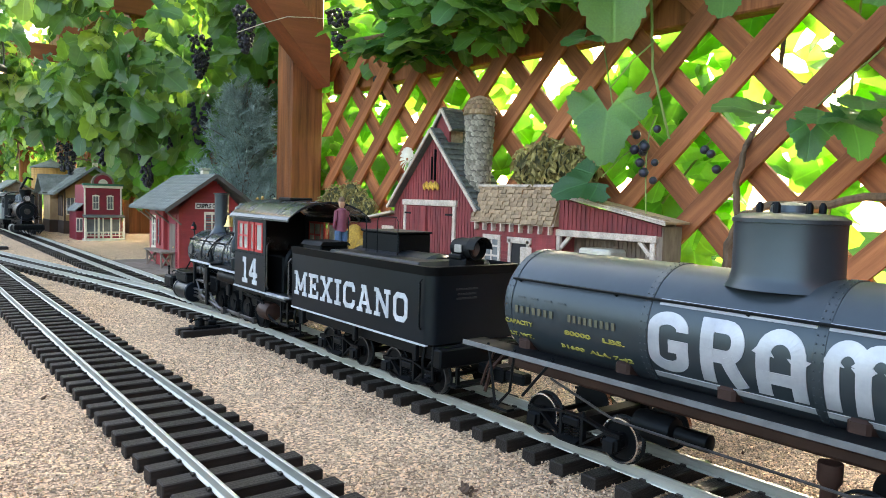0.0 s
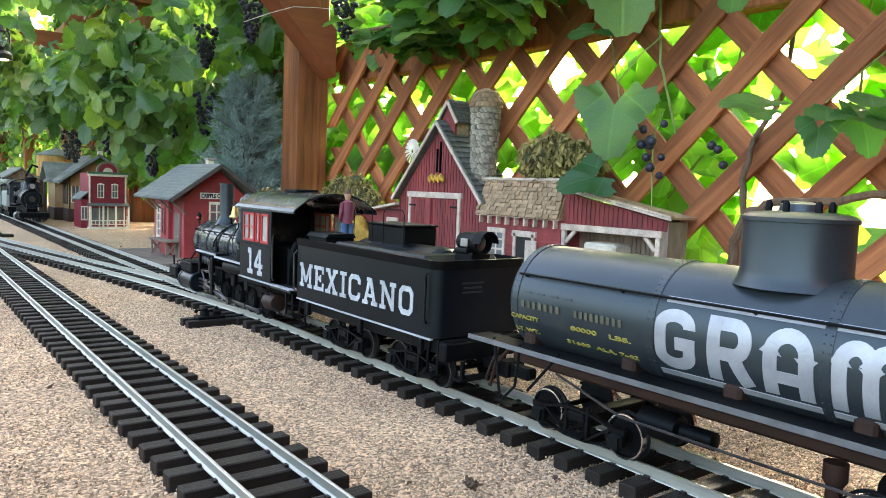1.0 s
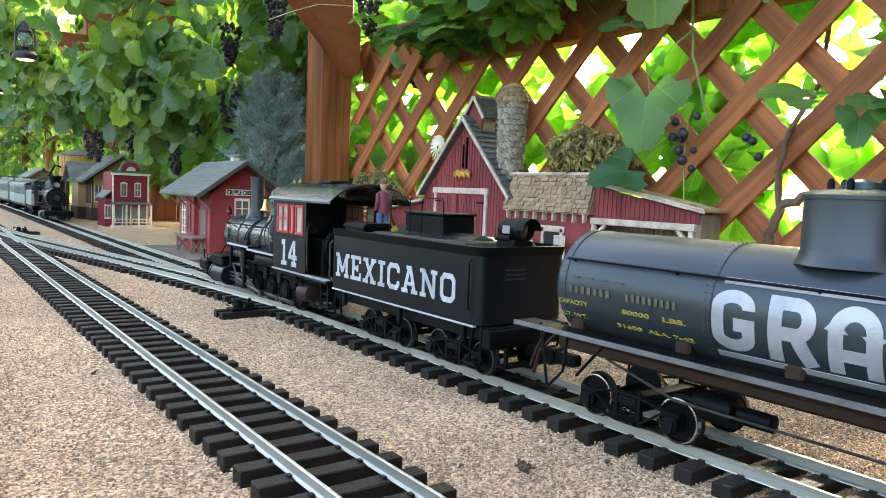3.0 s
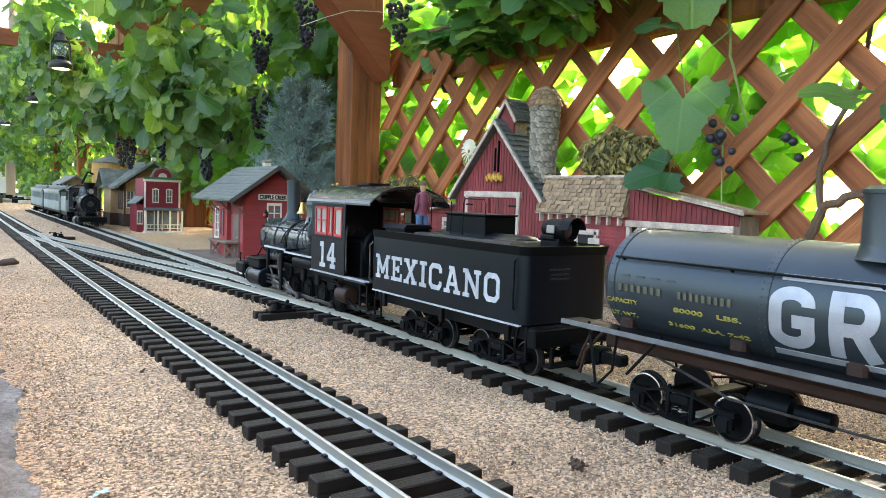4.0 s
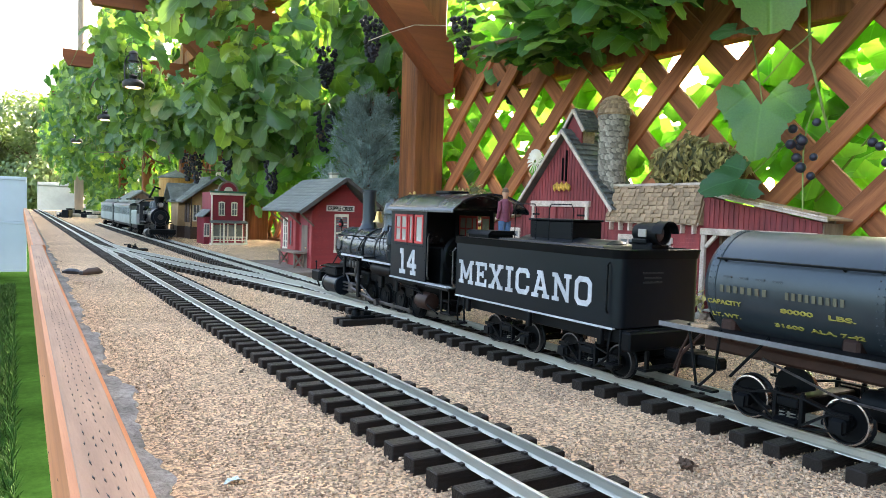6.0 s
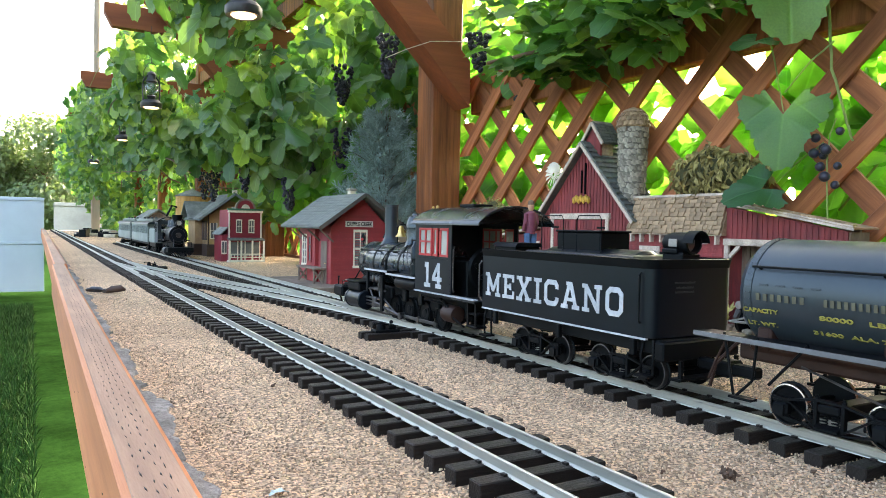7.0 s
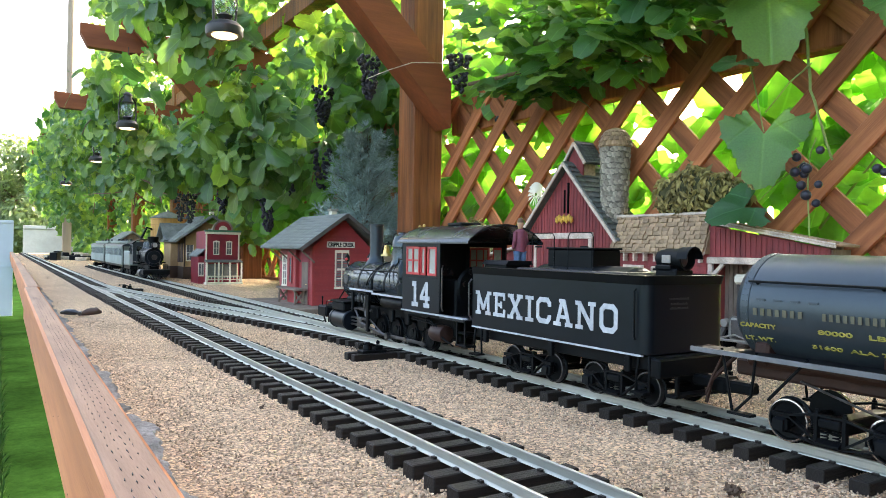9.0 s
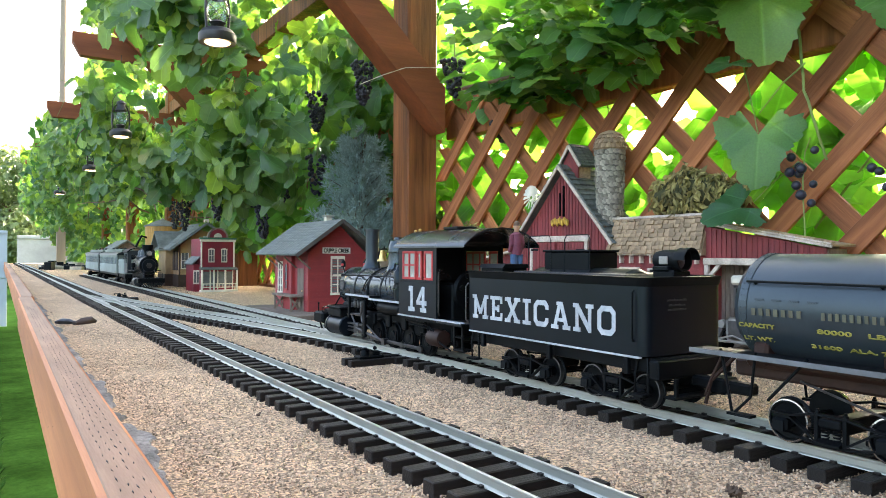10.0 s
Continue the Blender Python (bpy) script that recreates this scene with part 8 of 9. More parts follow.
def engine_shed():
    t = thing("shed_model", (.49, 5.75, 0), "dark grey gabled model shed behind the passenger cars", "model building", "model buildings")
    bm = BM()
    prism(bm, [(.375, 0), (.605, 0), (.605, .15), (.49, .225), (.375, .15)], "xz", 5.55, 6.0)
    part("shell", bm, M_GREYWOOD, t, smooth=0)
    sl = math.atan2(.075, .115)
    for s in (-1, 1):
        bm = BM()
        mx, mz = .49 + s * .080 * math.cos(sl), .236 - .080 * math.sin(sl)
        box(bm, mx - .085, mx + .085, 5.52, 6.03, mz - .004, mz + .004, 0, Matrix.Rotation(s * sl, 4, "Y"))
        part("roof", bm, M_TAR, t, smooth=0)
    bm = BM()
    box(bm, .43, .55, 5.545, 5.552, 0, .13, .001)
    part("shed_door", bm, M_DKBROWN, t)


depot()
store()
freight_house()
water_tank()
engine_shed()

# ---- the passenger train farther along ----


def passenger_loco():
    y = 3.34
    t = thing("steam_locomotive", (SX, 3.46, WZ), "small dark grey model steam locomotive heading the passenger cars", "locomotive", "model locomotives")
    C = .104
    bm = BM()
    lathe(bm, [(.006, y - .006), (.025, y - .005), (.027, y), (.036, y), (.0375, y + .006), (.0375, y + .055), (.0365, y + .056), (.0365, y + .18)], (SX, 0, C), "y", 28)
    part("boiler", bm, M_BLACK, t)
    for yy in (y + .058, y + .104, y + .155):
        bm = BM()
        lathe(bm, [(.036, yy - .002), (.0378, yy - .002), (.0378, yy + .002), (.036, yy + .002)], (SX, 0, C), "y", 28)
        part("boiler_band", bm, M_STEEL, t)
    bm = BM()
    lathe(bm, [(.0005, .166), (.004, .165), (.006, .158), (.0088, .152), (.001, .153)], (SX, y + .058, 0), n=14)
    part("bell", bm, M_BRASS, t, "small brass bell")
    for s in (-1, 1):
        bm = BM()
        tube(bm, [(SX + s * .034, y + .004, C + .020), (SX + s * .036, y + .09, C + .021), (SX + s * .036, y + .183, C + .021)], .0012)
        part("handrail", bm, M_STEEL, t)
        bm = BM()
        lathe(bm, [(.002, .072), (.007, .073), (.007, .086), (.0045, .088), (.0045, .094), (.0075, .096), (.0075, .112), (.002, .114)], (SX + s * .044, y + .10, 0), n=12)
        part("air_pump", bm, M_BLACKM, t)
        bm = BM()
        tube(bm, [(SX + s * .044, y + .10, .113), (SX + s * .040, y + .125, .126), (SX + s * .030, y + .13, .135)], .0013)
        tube(bm, [(SX + s * .046, y - .030, .056), (SX + s * .046, y - .030, .075), (SX + s * .020, y - .045, .078), (SX, y - .050, .078)], .0012)
        part("pipe", bm, M_BLACKM, t)
    bm = BM()
    lathe(bm, [(.001, y - .008), (.011, y - .0075), (.011, y - .004)], (SX, 0, C), "y", 20)
    part("number_plate", bm, M_STEEL, t)
    bm = BM()
    lathe(bm, [(.018, .140), (.014, .145), (.0125, .150), (.021, .178), (.021, .186), (.015, .187), (.013, .17), (.001, .169)], (SX, y + .03, 0), n=22)
    part("smokestack", bm, M_BLACKM, t)
    for yy, r in ((y + .085, .018), (y + .135, .020)):
        bm = BM()
        lathe(bm, [(r + .005, .138), (r, .145), (r, .158), (r * .75, .166), (.001, .169)], (SX, yy, 0), n=22)
        part("dome", bm, M_SMOKE, t)
    bm = BM()
    box(bm, SX - .012, SX + .012, y - .006, y + .014, .137, .141, .001)
    lathe(bm, [(.011, y - .014), (.0115, y - .012), (.011, y + .010), (.005, y + .012)], (SX, 0, .153), "y", 18)
    hl = part("headlight", bm, M_BLACKM, t)
    bm = BM()
    lathe(bm, [(.001, y - .0145), (.0095, y - .0142), (.0095, y - .0135)], (SX, 0, .153), "y", 18)
    part("lens", bm, M_GRIMEL, hl)
    bm = BM()
    box(bm, SX - .050, SX + .050, y - .060, y - .012, .036, .056, .003)
    part("pilot_beam", bm, M_BLACKM, t)
    for k in range(9):
        u = -.042 + k * .0105
        bm = BM()
        tube(bm, [(SX + u, y - .056, .040), (SX + u * .7, y - .105 + abs(u) * .6, .023)], .0020)
        part("pilot_bar", bm, M_BLACKM, t)
    for s in (-1, 1):
        bm = BM()
        lathe(bm, [(.004, y - .005), (.016, y - .004), (.016, y + .050), (.004, y + .051)], (SX + s * .041, 0, .040), "y", 20)
        part("cylinder", bm, M_SMOKE, t)
        bm = BM()
        xa, xb = sorted((SX + s * .028, SX + s * .050))
        box(bm, xa, xb, y + .03, y + .19, .080, .084, .0006)
        part("running_board", bm, M_BLACKM, t)
        for yy in (y + .075, y + .120, y + .165):
            disc_wheel(SX + s * .0265, yy, .021, s, t, M_BLACKM, "driving_wheel")
        disc_wheel(SX + s * .0265, y + .020, .011, s, t, M_BLACKM, "pilot_wheel")
        bm = BM()
        box(bm, SX + s * .040 - .0012, SX + s * .040 + .0012, y + .072, y + .168, .028, .033)
        box(bm, SX + s * .043 - .0012, SX + s * .043 + .0012, y + .045, y + .122, .036, .040)
        part("rods", bm, M_STEEL, t)
        bm = BM()
        tube(bm, [(SX + s * .022, y - .020, .058), (SX + s * .018, y + .002, .095)], .0014)
        part("brace", bm, M_STEEL, t)
        bm = BM()
        xo = SX + s * .051
        for a, b, c, d in ((y + .185, y + .265, .070, .112), (y + .185, y + .195, .112, .150), (y + .222, y + .230, .112, .150), (y + .257, y + .265, .112, .150), (y + .185, y + .265, .150, .160)):
            box(bm, xo - .0012, xo + .0012, a, b, c, d)
        part("cab_side", bm, M_SMOKE, t, smooth=0)
    bm = BM()
    for a, b, c, d in ((-.051, .051, .070, .112), (-.051, -.038, .112, .150), (.038, .051, .112, .150), (-.051, .051, .150, .164)):
        box(bm, SX + a, SX + b, y + .183, y + .1855, c, d)
    part("cab_front", bm, M_SMOKE, t, smooth=0)
    bm = BM()
    arch = [(-.056, .158), (-.045, .168), (-.025, .175), (0, .177), (.025, .175), (.045, .168), (.056, .158)]
    prism(bm, [(SX + u, v) for u, v in arch] + [(SX + u * .97, v - .003) for u, v in arch[::-1]], "xz", y + .175, y + .285)
    part("cab_roof", bm, M_BLACKM, t, smooth=50)
    bm = BM()
    box(bm, SX - .02, SX + .02, y + .01, y + .27, .036, .078, .002)
    part("frame", bm, M_BLACKM, t)
    t2 = thing("tender", (SX, 3.71, WZ), "grey-blue model tender behind the small locomotive", "tender", "model rail cars")
    bm = BM()
    box(bm, SX - .050, SX + .050, 3.635, 3.795, .062, .125, .004)
    part("body", bm, M_CARBLUE, t2)
    bm = BM()
    box(bm, SX - .046, SX + .046, 3.63, 3.80, .046, .062, .002)
    part("frame", bm, M_BLACKM, t2)
    bm = BM()
    for k in range(14):
        rr = random.Random(k)
        bmesh.ops.create_icosphere(bm, subdivisions=1, radius=.016, matrix=Matrix.Translation((SX + rr.uniform(-.03, .03), 3.71 + rr.uniform(-.06, .06), .124 + rr.uniform(0, .008))))
    part("coal", bm, M_BLACKM, t2, smooth=0)
    arch_bar_truck(t2, 3.675, .014, .024, M_BLACKM)
    arch_bar_truck(t2, 3.755, .014, .024, M_BLACKM)


def passenger_car(y0, y1):
    ym = (y0 + y1) / 2
    t = thing("passenger_car", (SX, ym, WZ), "grey-blue model passenger car with dark windows and clerestory roof", "passenger car", "model rail cars")
    bm = BM()
    box(bm, SX - .050, SX + .050, y0 + .025, y1 - .025, .060, .100, .0015), box(bm, SX - .050, SX + .050, y0 + .025, y1 - .025, .134, .145, .001)
    box(bm, SX - .048, SX + .048, y0 + .027, y1 - .027, .100, .134)
    part("body", bm, M_CARBLUE, t)
    n = 13
    for s in (-1, 1):
        for k in range(n):
            ya = y0 + .035 + k * (y1 - y0 - .07) / n
            w = (y1 - y0 - .07) / n
            bm = BM()
            x = SX + s * .0482
            box(bm, x - .0006, x + .0006, ya + w * .16, ya + w * .84, .102, .132)
            part("window", bm, M_DARKPANE, t, smooth=0)
            bm = BM()
            xa, xb = sorted((SX + s * .0482, SX + s * .0505))
            box(bm, xa, xb, ya - w * .10, ya + w * .10, .100, .134)
            part("pillar", bm, M_CARBLUE, t, smooth=0)
    bm = BM()
    arch = [(-.054, .1440), (-.046, .1520), (-.028, .1575), (.028, .1575), (.046, .1520), (.054, .1440)]
    prism(bm, [(SX + u, v) for u, v in arch], "xz", y0, y1)
    part("roof", bm, M_SMOKE, t)
    bm = BM()
    box(bm, SX - .026, SX + .026, y0 + .03, y1 - .03, .157, .165, .001)
    prism(bm, [(SX - .030, .165), (SX - .018, .1705), (SX + .018, .1705), (SX + .030, .165)], "xz", y0 + .02, y1 - .02)
    part("clerestory", bm, M_CARBLUE, t)
    for k in range(4):
        bm = BM()
        cyl(bm, (SX, y0 + .1 + k * .13, .170), (SX, y0 + .1 + k * .13, .178), .006, n=10)
        part("roof_vent", bm, M_SMOKE, t)
    bm = BM()
    box(bm, SX - .046, SX + .046, y0, y1, .050, .060, .001)
    part("floor_frame", bm, M_BLACKM, t)
    for ye in (y0 + .006, y1 - .006):
        for u in (-.045, -.016, .016, .045):
            bm = BM()
            cyl(bm, (SX + u, ye, .060), (SX + u, ye, .086 if abs(u) < .04 else .146), .0013, n=6)
            part("platform_post", bm, M_BLACKM, t)
        bm = BM()
        box(bm, SX - .046, SX + .046, ye - .0012, ye + .0012, .085, .088)
        part("platform_rail", bm, M_BLACKM, t)
    arch_bar_truck(t, y0 + .09, .014, .026, M_BLACKM)
    arch_bar_truck(t, y1 - .09, .014, .026, M_BLACKM)


M_DARKPANE = mat("dark_car_window", (0.03, 0.035, 0.04), (0.015, 0.018, 0.02), 30, 0.15)
passenger_loco()
passenger_car(3.83, 4.46)
passenger_car(4.50, 5.13)

# ---- lanterns ----


def lantern():
    t = thing("hanging_lantern", (0, 0, 0), "dark bronze hanging lantern with clear globe and warm light below", "lantern", "hanging lanterns")
    bm = BM()
    lathe(bm, [(.030, .004), (.042, .002), (.044, .008), (.044, .022), (.037, .030), (.033, .034), (.024, .036), (.010, .036)], (0, 0, 0), n=28)
    part("base", bm, M_LANTERN, t)
    bm = BM()
    lathe(bm, [(.001, .0015), (.027, .0010), (.030, .0030), (.030, .006), (.001, .006)], (0, 0, 0), n=24)
    part("diffuser", bm, M_BULB, t, "warm glowing diffuser")
    bm = BM()
    lathe(bm, [(.014, .036), (.016, .046), (.020, .050), (.012, .056)], (0, 0, 0), n=18)
    part("burner", bm, M_LANTERN, t)
    bm = BM()
    lathe(bm, [(.016, .050), (.025, .066), (.027, .080), (.022, .100), (.017, .110), (.016, .110), (.021, .099), (.026, .080), (.024, .066), (.015, .050)], (0, 0, 0), n=24)
    g = part("globe", bm, M_LGLASS, t, "clear glass globe")
    g.visible_shadow = False
    bm = BM()
    lathe(bm, [(.022, .108), (.024, .112), (.018, .122), (.016, .140), (.020, .142), (.012, .152), (.002, .156)], (0, 0, 0), n=20)
    part("cap", bm, M_LANTERN, t)
    for s in (-1, 1):
        bm = BM()
        tube(bm, [(s * .034, 0, .028), (s * .036, 0, .060), (s * .036, 0, .100), (s * .028, 0, .124), (s * .016, 0, .136)], .0034, 8)
        part("side_tube", bm, M_LANTERN, t)
    for a in (.8, 2.35):
        bm = BM()
        tube(bm, [(.029 * math.cos(b), .029 * math.sin(b), .080 + .018 * math.sin(b * 2 + a)) for b in np.linspace(0, 2 * math.pi, 21)], .0008, 5)
        part("guard_wire", bm, M_LANTERN, t)
    bm = BM()
    tube(bm, [(-.036, 0, .090), (-.034, 0, .150), (-.016, 0, .185), (0, 0, .192), (.016, 0, .185), (.034, 0, .150), (.036, 0, .090)], .0013, 6)
    tube(bm, [(0, 0, .190), (.001, 0, .25), (0, 0, .345)], .0012, 5)
    part("bail", bm, M_LANTERN, t)
    return t


M_LANTERN = mat("dark_bronze", (0.035, 0.034, 0.036), (0.018, 0.018, 0.019), 60, 0.4, metal=0.4)
_l = lantern()
_l.location = LAMPS[0]
_l.rotation_euler = (0, 0, .5)
for k, (x, y, z) in enumerate(LAMPS[1:]):
    copy_thing(_l, pose(x, y, z, 0, 0, 40 * k + 15))
for k, (x, y, z) in enumerate(LAMPS):
    lp = new("lantern_glow", bpy.data.lights.new("lantern_glow", "POINT"))
    lp.data.energy, lp.data.shadow_soft_size, lp.data.color = 0.05, 0.02, (1.0, 0.72, 0.4)
    lp.location = (x, y, z - .03)

# ---- near vine: large leaves, stems, grapes ----


def near_vine():
    t = thing("grape_vine", (.78, .9, .3), "grape vine with large green leaves and dark berries before the lattice", "grape vine")
    rg = random.Random(77)
    me = [None] * 8
    for k in range(8):
        v = [(x * (1 + .06 * math.sin(3 * y + k)), y, z + .06 * math.sin(4 * x + k) * (y + .2) + .05 * k * x * x) for x, y, z in (BROAD_V if k < 4 else LONG_V)]
        me[k] = joined("leaf", v, BROAD_F if k < 4 else LONG_F, M_LEAFB, True, BROAD_V if k < 4 else LONG_V)

    def leaf(at, face, tip, size, k=0):
        n = Vector(face).normalized()
        tp = Vector(tip)
        tp = (tp - n * tp.dot(n)).normalized()
        m = Matrix((tp.cross(n), tp, n)).transposed().to_4x4()
        m.translation = Vector(at) - t.location
        piece("leaf", me[k % 8], t, m @ Matrix.Diagonal((size, size, size, 1)))
    # the broad leaves that hang before the barn
    for k, (at, face, tip, size) in enumerate((
            ((.700, .968, .590), (-.80, -.50, .25), (.02, -.05, -1), .176), ((.690, .900, .600), (-.4, -.3, .85), (-.1, -.8, -.3), .13),
            ((.712, .975, .375), (-.85, -.50, .15), (.02, .06, -1), .138), ((.722, .990, .240), (-.65, -.5, .5), (0, .80, -.62), .098),
            ((.680, .690, .315), (-.25, -.30, .9), (-.1, .75, -.15), .090), ((.680, .640, .318), (-.3, -.35, .85), (0, -.5, -.5), .095), ((.665, .590, .325), (-.2, -.3, .9), (-.1, -.6, -.1), .100),
            ((.690, .650, .305), (-.7, -.5, .2), (0, .1, -1), .060), ((.675, .60, .312), (-.6, -.6, .25), (0, -.2, -1), .070),
            ((.655, .560, .440), (-.5, -.5, .6), (0, -.3, -.8), .090), ((.720, 1.02, .470), (-.4, -.3, .8), (-.4, .2, -.5), .075), ((.70, .78, .50), (-.5, -.5, .6), (-.2, 0, -1), .09))):
        leaf(at, face, tip, size, k % 4)
    # flat sprays over the lattice top, seen from below
    for k in range(120):
        y = rg.uniform(.98, 1.64)
        z = .490 + .055 * rg.random() + .06 * max(0, 1.0 - (y - .9) / .5) - .02 * math.sin(y * 9)
        leaf((rg.uniform(.64, .775), y, z + .03), (rg.gauss(-.22, .25), rg.gauss(-.2, .25), 1), (rg.gauss(-.4, .6), rg.gauss(.3, .8), -.30), rg.uniform(.042, .088), 4 + k % 4)
    for k in range(30):
        y = rg.uniform(.30, 1.72)
        leaf((rg.uniform(.60, .78), y, rg.uniform(.57, .85)), (rg.gauss(-.25, .25), rg.gauss(-.3, .25), 1), (rg.gauss(-.2, .6), rg.gauss(0, .7), -.5), rg.uniform(.055, .125), 4 + k % 4)
    # stems
    stems = [([(.785, .802, .10), (.780, .800, .145), (.776, .785, .182), (.774, .74, .200), (.776, .68, .203), (.782, .60, .216), (.78, .45, .24)], .0075),
             ([(.776, .785, .182), (.774, .790, .230), (.790, .789, .285), (.850, .78, .36), (.865, .77, .55)], .0050),
             ([(.79, .98, .60), (.770, .945, .50), (.765, .935, .41), (.772, .915, .335), (.775, .905, .30)], .0026),
             ([(.74, .93, .66), (.72, .95, .63), (.700, .968, .590)], .0018), ([(.76, .93, .45), (.735, .95, .42), (.712, .975, .375)], .0016), ([(.76, .94, .30), (.74, .97, .27), (.722, .990, .240)], .0012),
             ([(.80, .62, .40), (.74, .63, .36), (.680, .640, .318)], .0014), ([(.78, 1.9, .60), (.74, 1.6, .57), (.72, 1.3, .55), (.73, 1.0, .54), (.75, .5, .60)], .0050),
             ([(.776, 1.06, .52), (.785, 1.04, .42), (.79, 1.03, .36)], .0016), ([(.86, .95, .55), (.88, .83, .44), (.87, .76, .38), (.86, .70, .36)], .0040),
             ([(.87, .98, .20), (.90, .90, .32), (.88, .86, .50)], .0022), ([(.88, .72, .10), (.90, .70, .30), (.88, .68, .55)], .0026), ([(.90, 1.5, .2), (.88, 1.45, .4), (.9, 1.5, .6)], .0022)]
    for pts, r in stems:
        bm = BM()
        p = [Vector(q) for q in pts]
        fine = []
        for a, b in zip(p, p[1:]):
            for k in range(4):
                f = k / 4
                fine.append(a.lerp(b, f) + Vector((0, rg.uniform(-1, 1), rg.uniform(-1, 1))) * r * .35)
        fine.append(p[-1])
        tube(bm, fine, [r * (1 - .35 * i / len(fine)) for i in range(len(fine))], 8)
        part("stem", bm, M_STEM if r > .003 else M_SHOOT, t)
    # single berries by the broad leaf
    for k, (y, z) in enumerate(((.905, .312), (.940, .305), (.932, .290), (.941, .282), (.931, .279), (.924, .286), (.910, .262), (.928, .247), (.935, .262), (.815, .272), (.825, .278), (.806, .250), (.920, .235))):
        bm = BM()
        bmesh.ops.create_icosphere(bm, subdivisions=2, radius=rg.uniform(.0058, .0085), matrix=Matrix.Translation((.748 + rg.uniform(-.012, .012), y, z)))
        part("berry", bm, M_GRAPE, t, "dark blue berry")
    bm = BM()
    tube(bm, [(.765, .925, .335), (.752, .926, .31), (.750, .928, .27), (.750, .927, .235), (.752, .924, .165)], .0012, 6)
    part("berry_stalk", bm, M_SHOOT, t)


near_vine()


def grape_bunch(at, n, ln, seed):
    rg = random.Random(seed)
    t = thing("grape_bunch", at, "hanging bunch of dark blue ripe grapes among the leaves", "grapes", "grape bunches")
    ms = []
    for _ in range(n):
        f = rg.random()
        r = (.030 * (1 - f) ** .6 + .005)
        a = rg.uniform(0, 6.28)
        s = rg.uniform(.0060, .0078)
        ms.append(Matrix.Translation((r * math.cos(a) * rg.uniform(.5, 1), r * math.sin(a) * rg.uniform(.5, 1), -f * ln)) @ Matrix.Diagonal((s, s, s, 1)))
    bm = BM()
    bmesh.ops.create_icosphere(bm, subdivisions=1, radius=1)
    bm.verts.ensure_lookup_table()
    tv = [tuple(v.co) for v in bm.verts]
    tf = [tuple(v.index for v in f.verts) for f in bm.faces]
    bm.free()
    ob = new("cluster", many("cluster", tv, tf, ms, M_GRAPE))
    ob.parent = t
    tagged(ob, kind="stuff")
    bm = BM()
    tube(bm, [Vector(at) + Vector((0, 0, -ln * .8)), Vector(at) + Vector((.002, 0, 0)), Vector(at) + Vector((.01, .01, .05))], .0016, 6)
    part("stalk", bm, M_SHOOT, t)


for k, (x, y, z, n, ln) in enumerate(((.768, 1.926, .682, 46, .10), (.840, 1.80, .50, 22, .05), (.60, 2.14, .70, 60, .12), (.575, 2.42, .46, 60, .12), (.56, 2.62, .42, 55, .11), (.53, 2.80, .33, 60, .12),
                                       (.555, 2.95, .40, 60, .13), (.50, 3.30, .42, 50, .13), (.47, 3.75, .40, 50, .14), (.52, 4.2, .42, 50, .14), (.575, 2.42, .66, 60, .12), (.44, 3.1, .55, 40, .12))):
    grape_bunch((x, y, z), int(n * 1.9), ln, 200 + k)

# ---- conifer behind the depot ----


def conifer():
    t = thing("conifer", (.655, 2.30, 0), "bushy blue-green dwarf conifer behind the model depot", "conifer")
    rg = random.Random(55)
    bm = BM()
    tube(bm, [(.665, 2.30, -.01), (.668, 2.30, .12), (.675, 2.30, .30), (.685, 2.30, .50)], [.014, .012, .008, .003], 8)
    part("trunk", bm, M_STEM, t)
    ms = []
    bm = BM()
    for k in range(210):
        z0 = rg.uniform(.04, .46)
        a = rg.uniform(0, 2 * math.pi)
        ln = rg.uniform(.65, 1.1) * (.065 + .150 * (1 - z0 / .5))
        b = Vector((.655 + z0 * .05, 2.30, z0))
        d = Vector((math.cos(a) * (1 if math.cos(a) < 0 else .65), math.sin(a) * .8, rg.uniform(.45, 1.1))).normalized()
        tube(bm, [b, b + d * ln * .6, b + d * ln], [.002, .0014, .0006], 4)
        for q in range(75):
            f = rg.uniform(.25, 1.08)
            side = Vector((rg.gauss(0, 1), rg.gauss(0, 1), rg.gauss(.3, 1))).normalized()
            p = b + d * ln * f
            dirn = (d * .9 + side * .8).normalized()
            m = dirn.to_track_quat("Y", "Z").to_matrix().to_4x4()
            m.translation = p
            s = rg.uniform(.018, .034)
            ms.append(m @ Matrix.Diagonal((s, s, s, 1)))
    part("branch_frame", bm, M_STEM, t)
    tv, tf = [], []
    for k in range(5):
        a = k * 1.256
        f = k * .17
        u, w = math.cos(a) * .22, math.sin(a) * .22
        i = len(tv)
        tv += [(-.035 * math.sin(a), f, .035 * math.cos(a)), (.035 * math.sin(a), f, -.035 * math.cos(a)), (u, f + .42, w)]
        tf.append((i, i + 1, i + 2))
    i = len(tv)
    tv += [(-.03, 0, 0), (.03, 0, 0), (0, 1.1, 0)]
    tf.append((i, i + 1, i + 2))
    ob = new("needles", many("needles", tv, tf, ms, M_NEEDLE, False))
    ob.parent, ob.matrix_parent_inverse = t, Matrix.Translation(-t.location)
    tagged(ob, "fine blue-green needles", kind="stuff")


conifer()

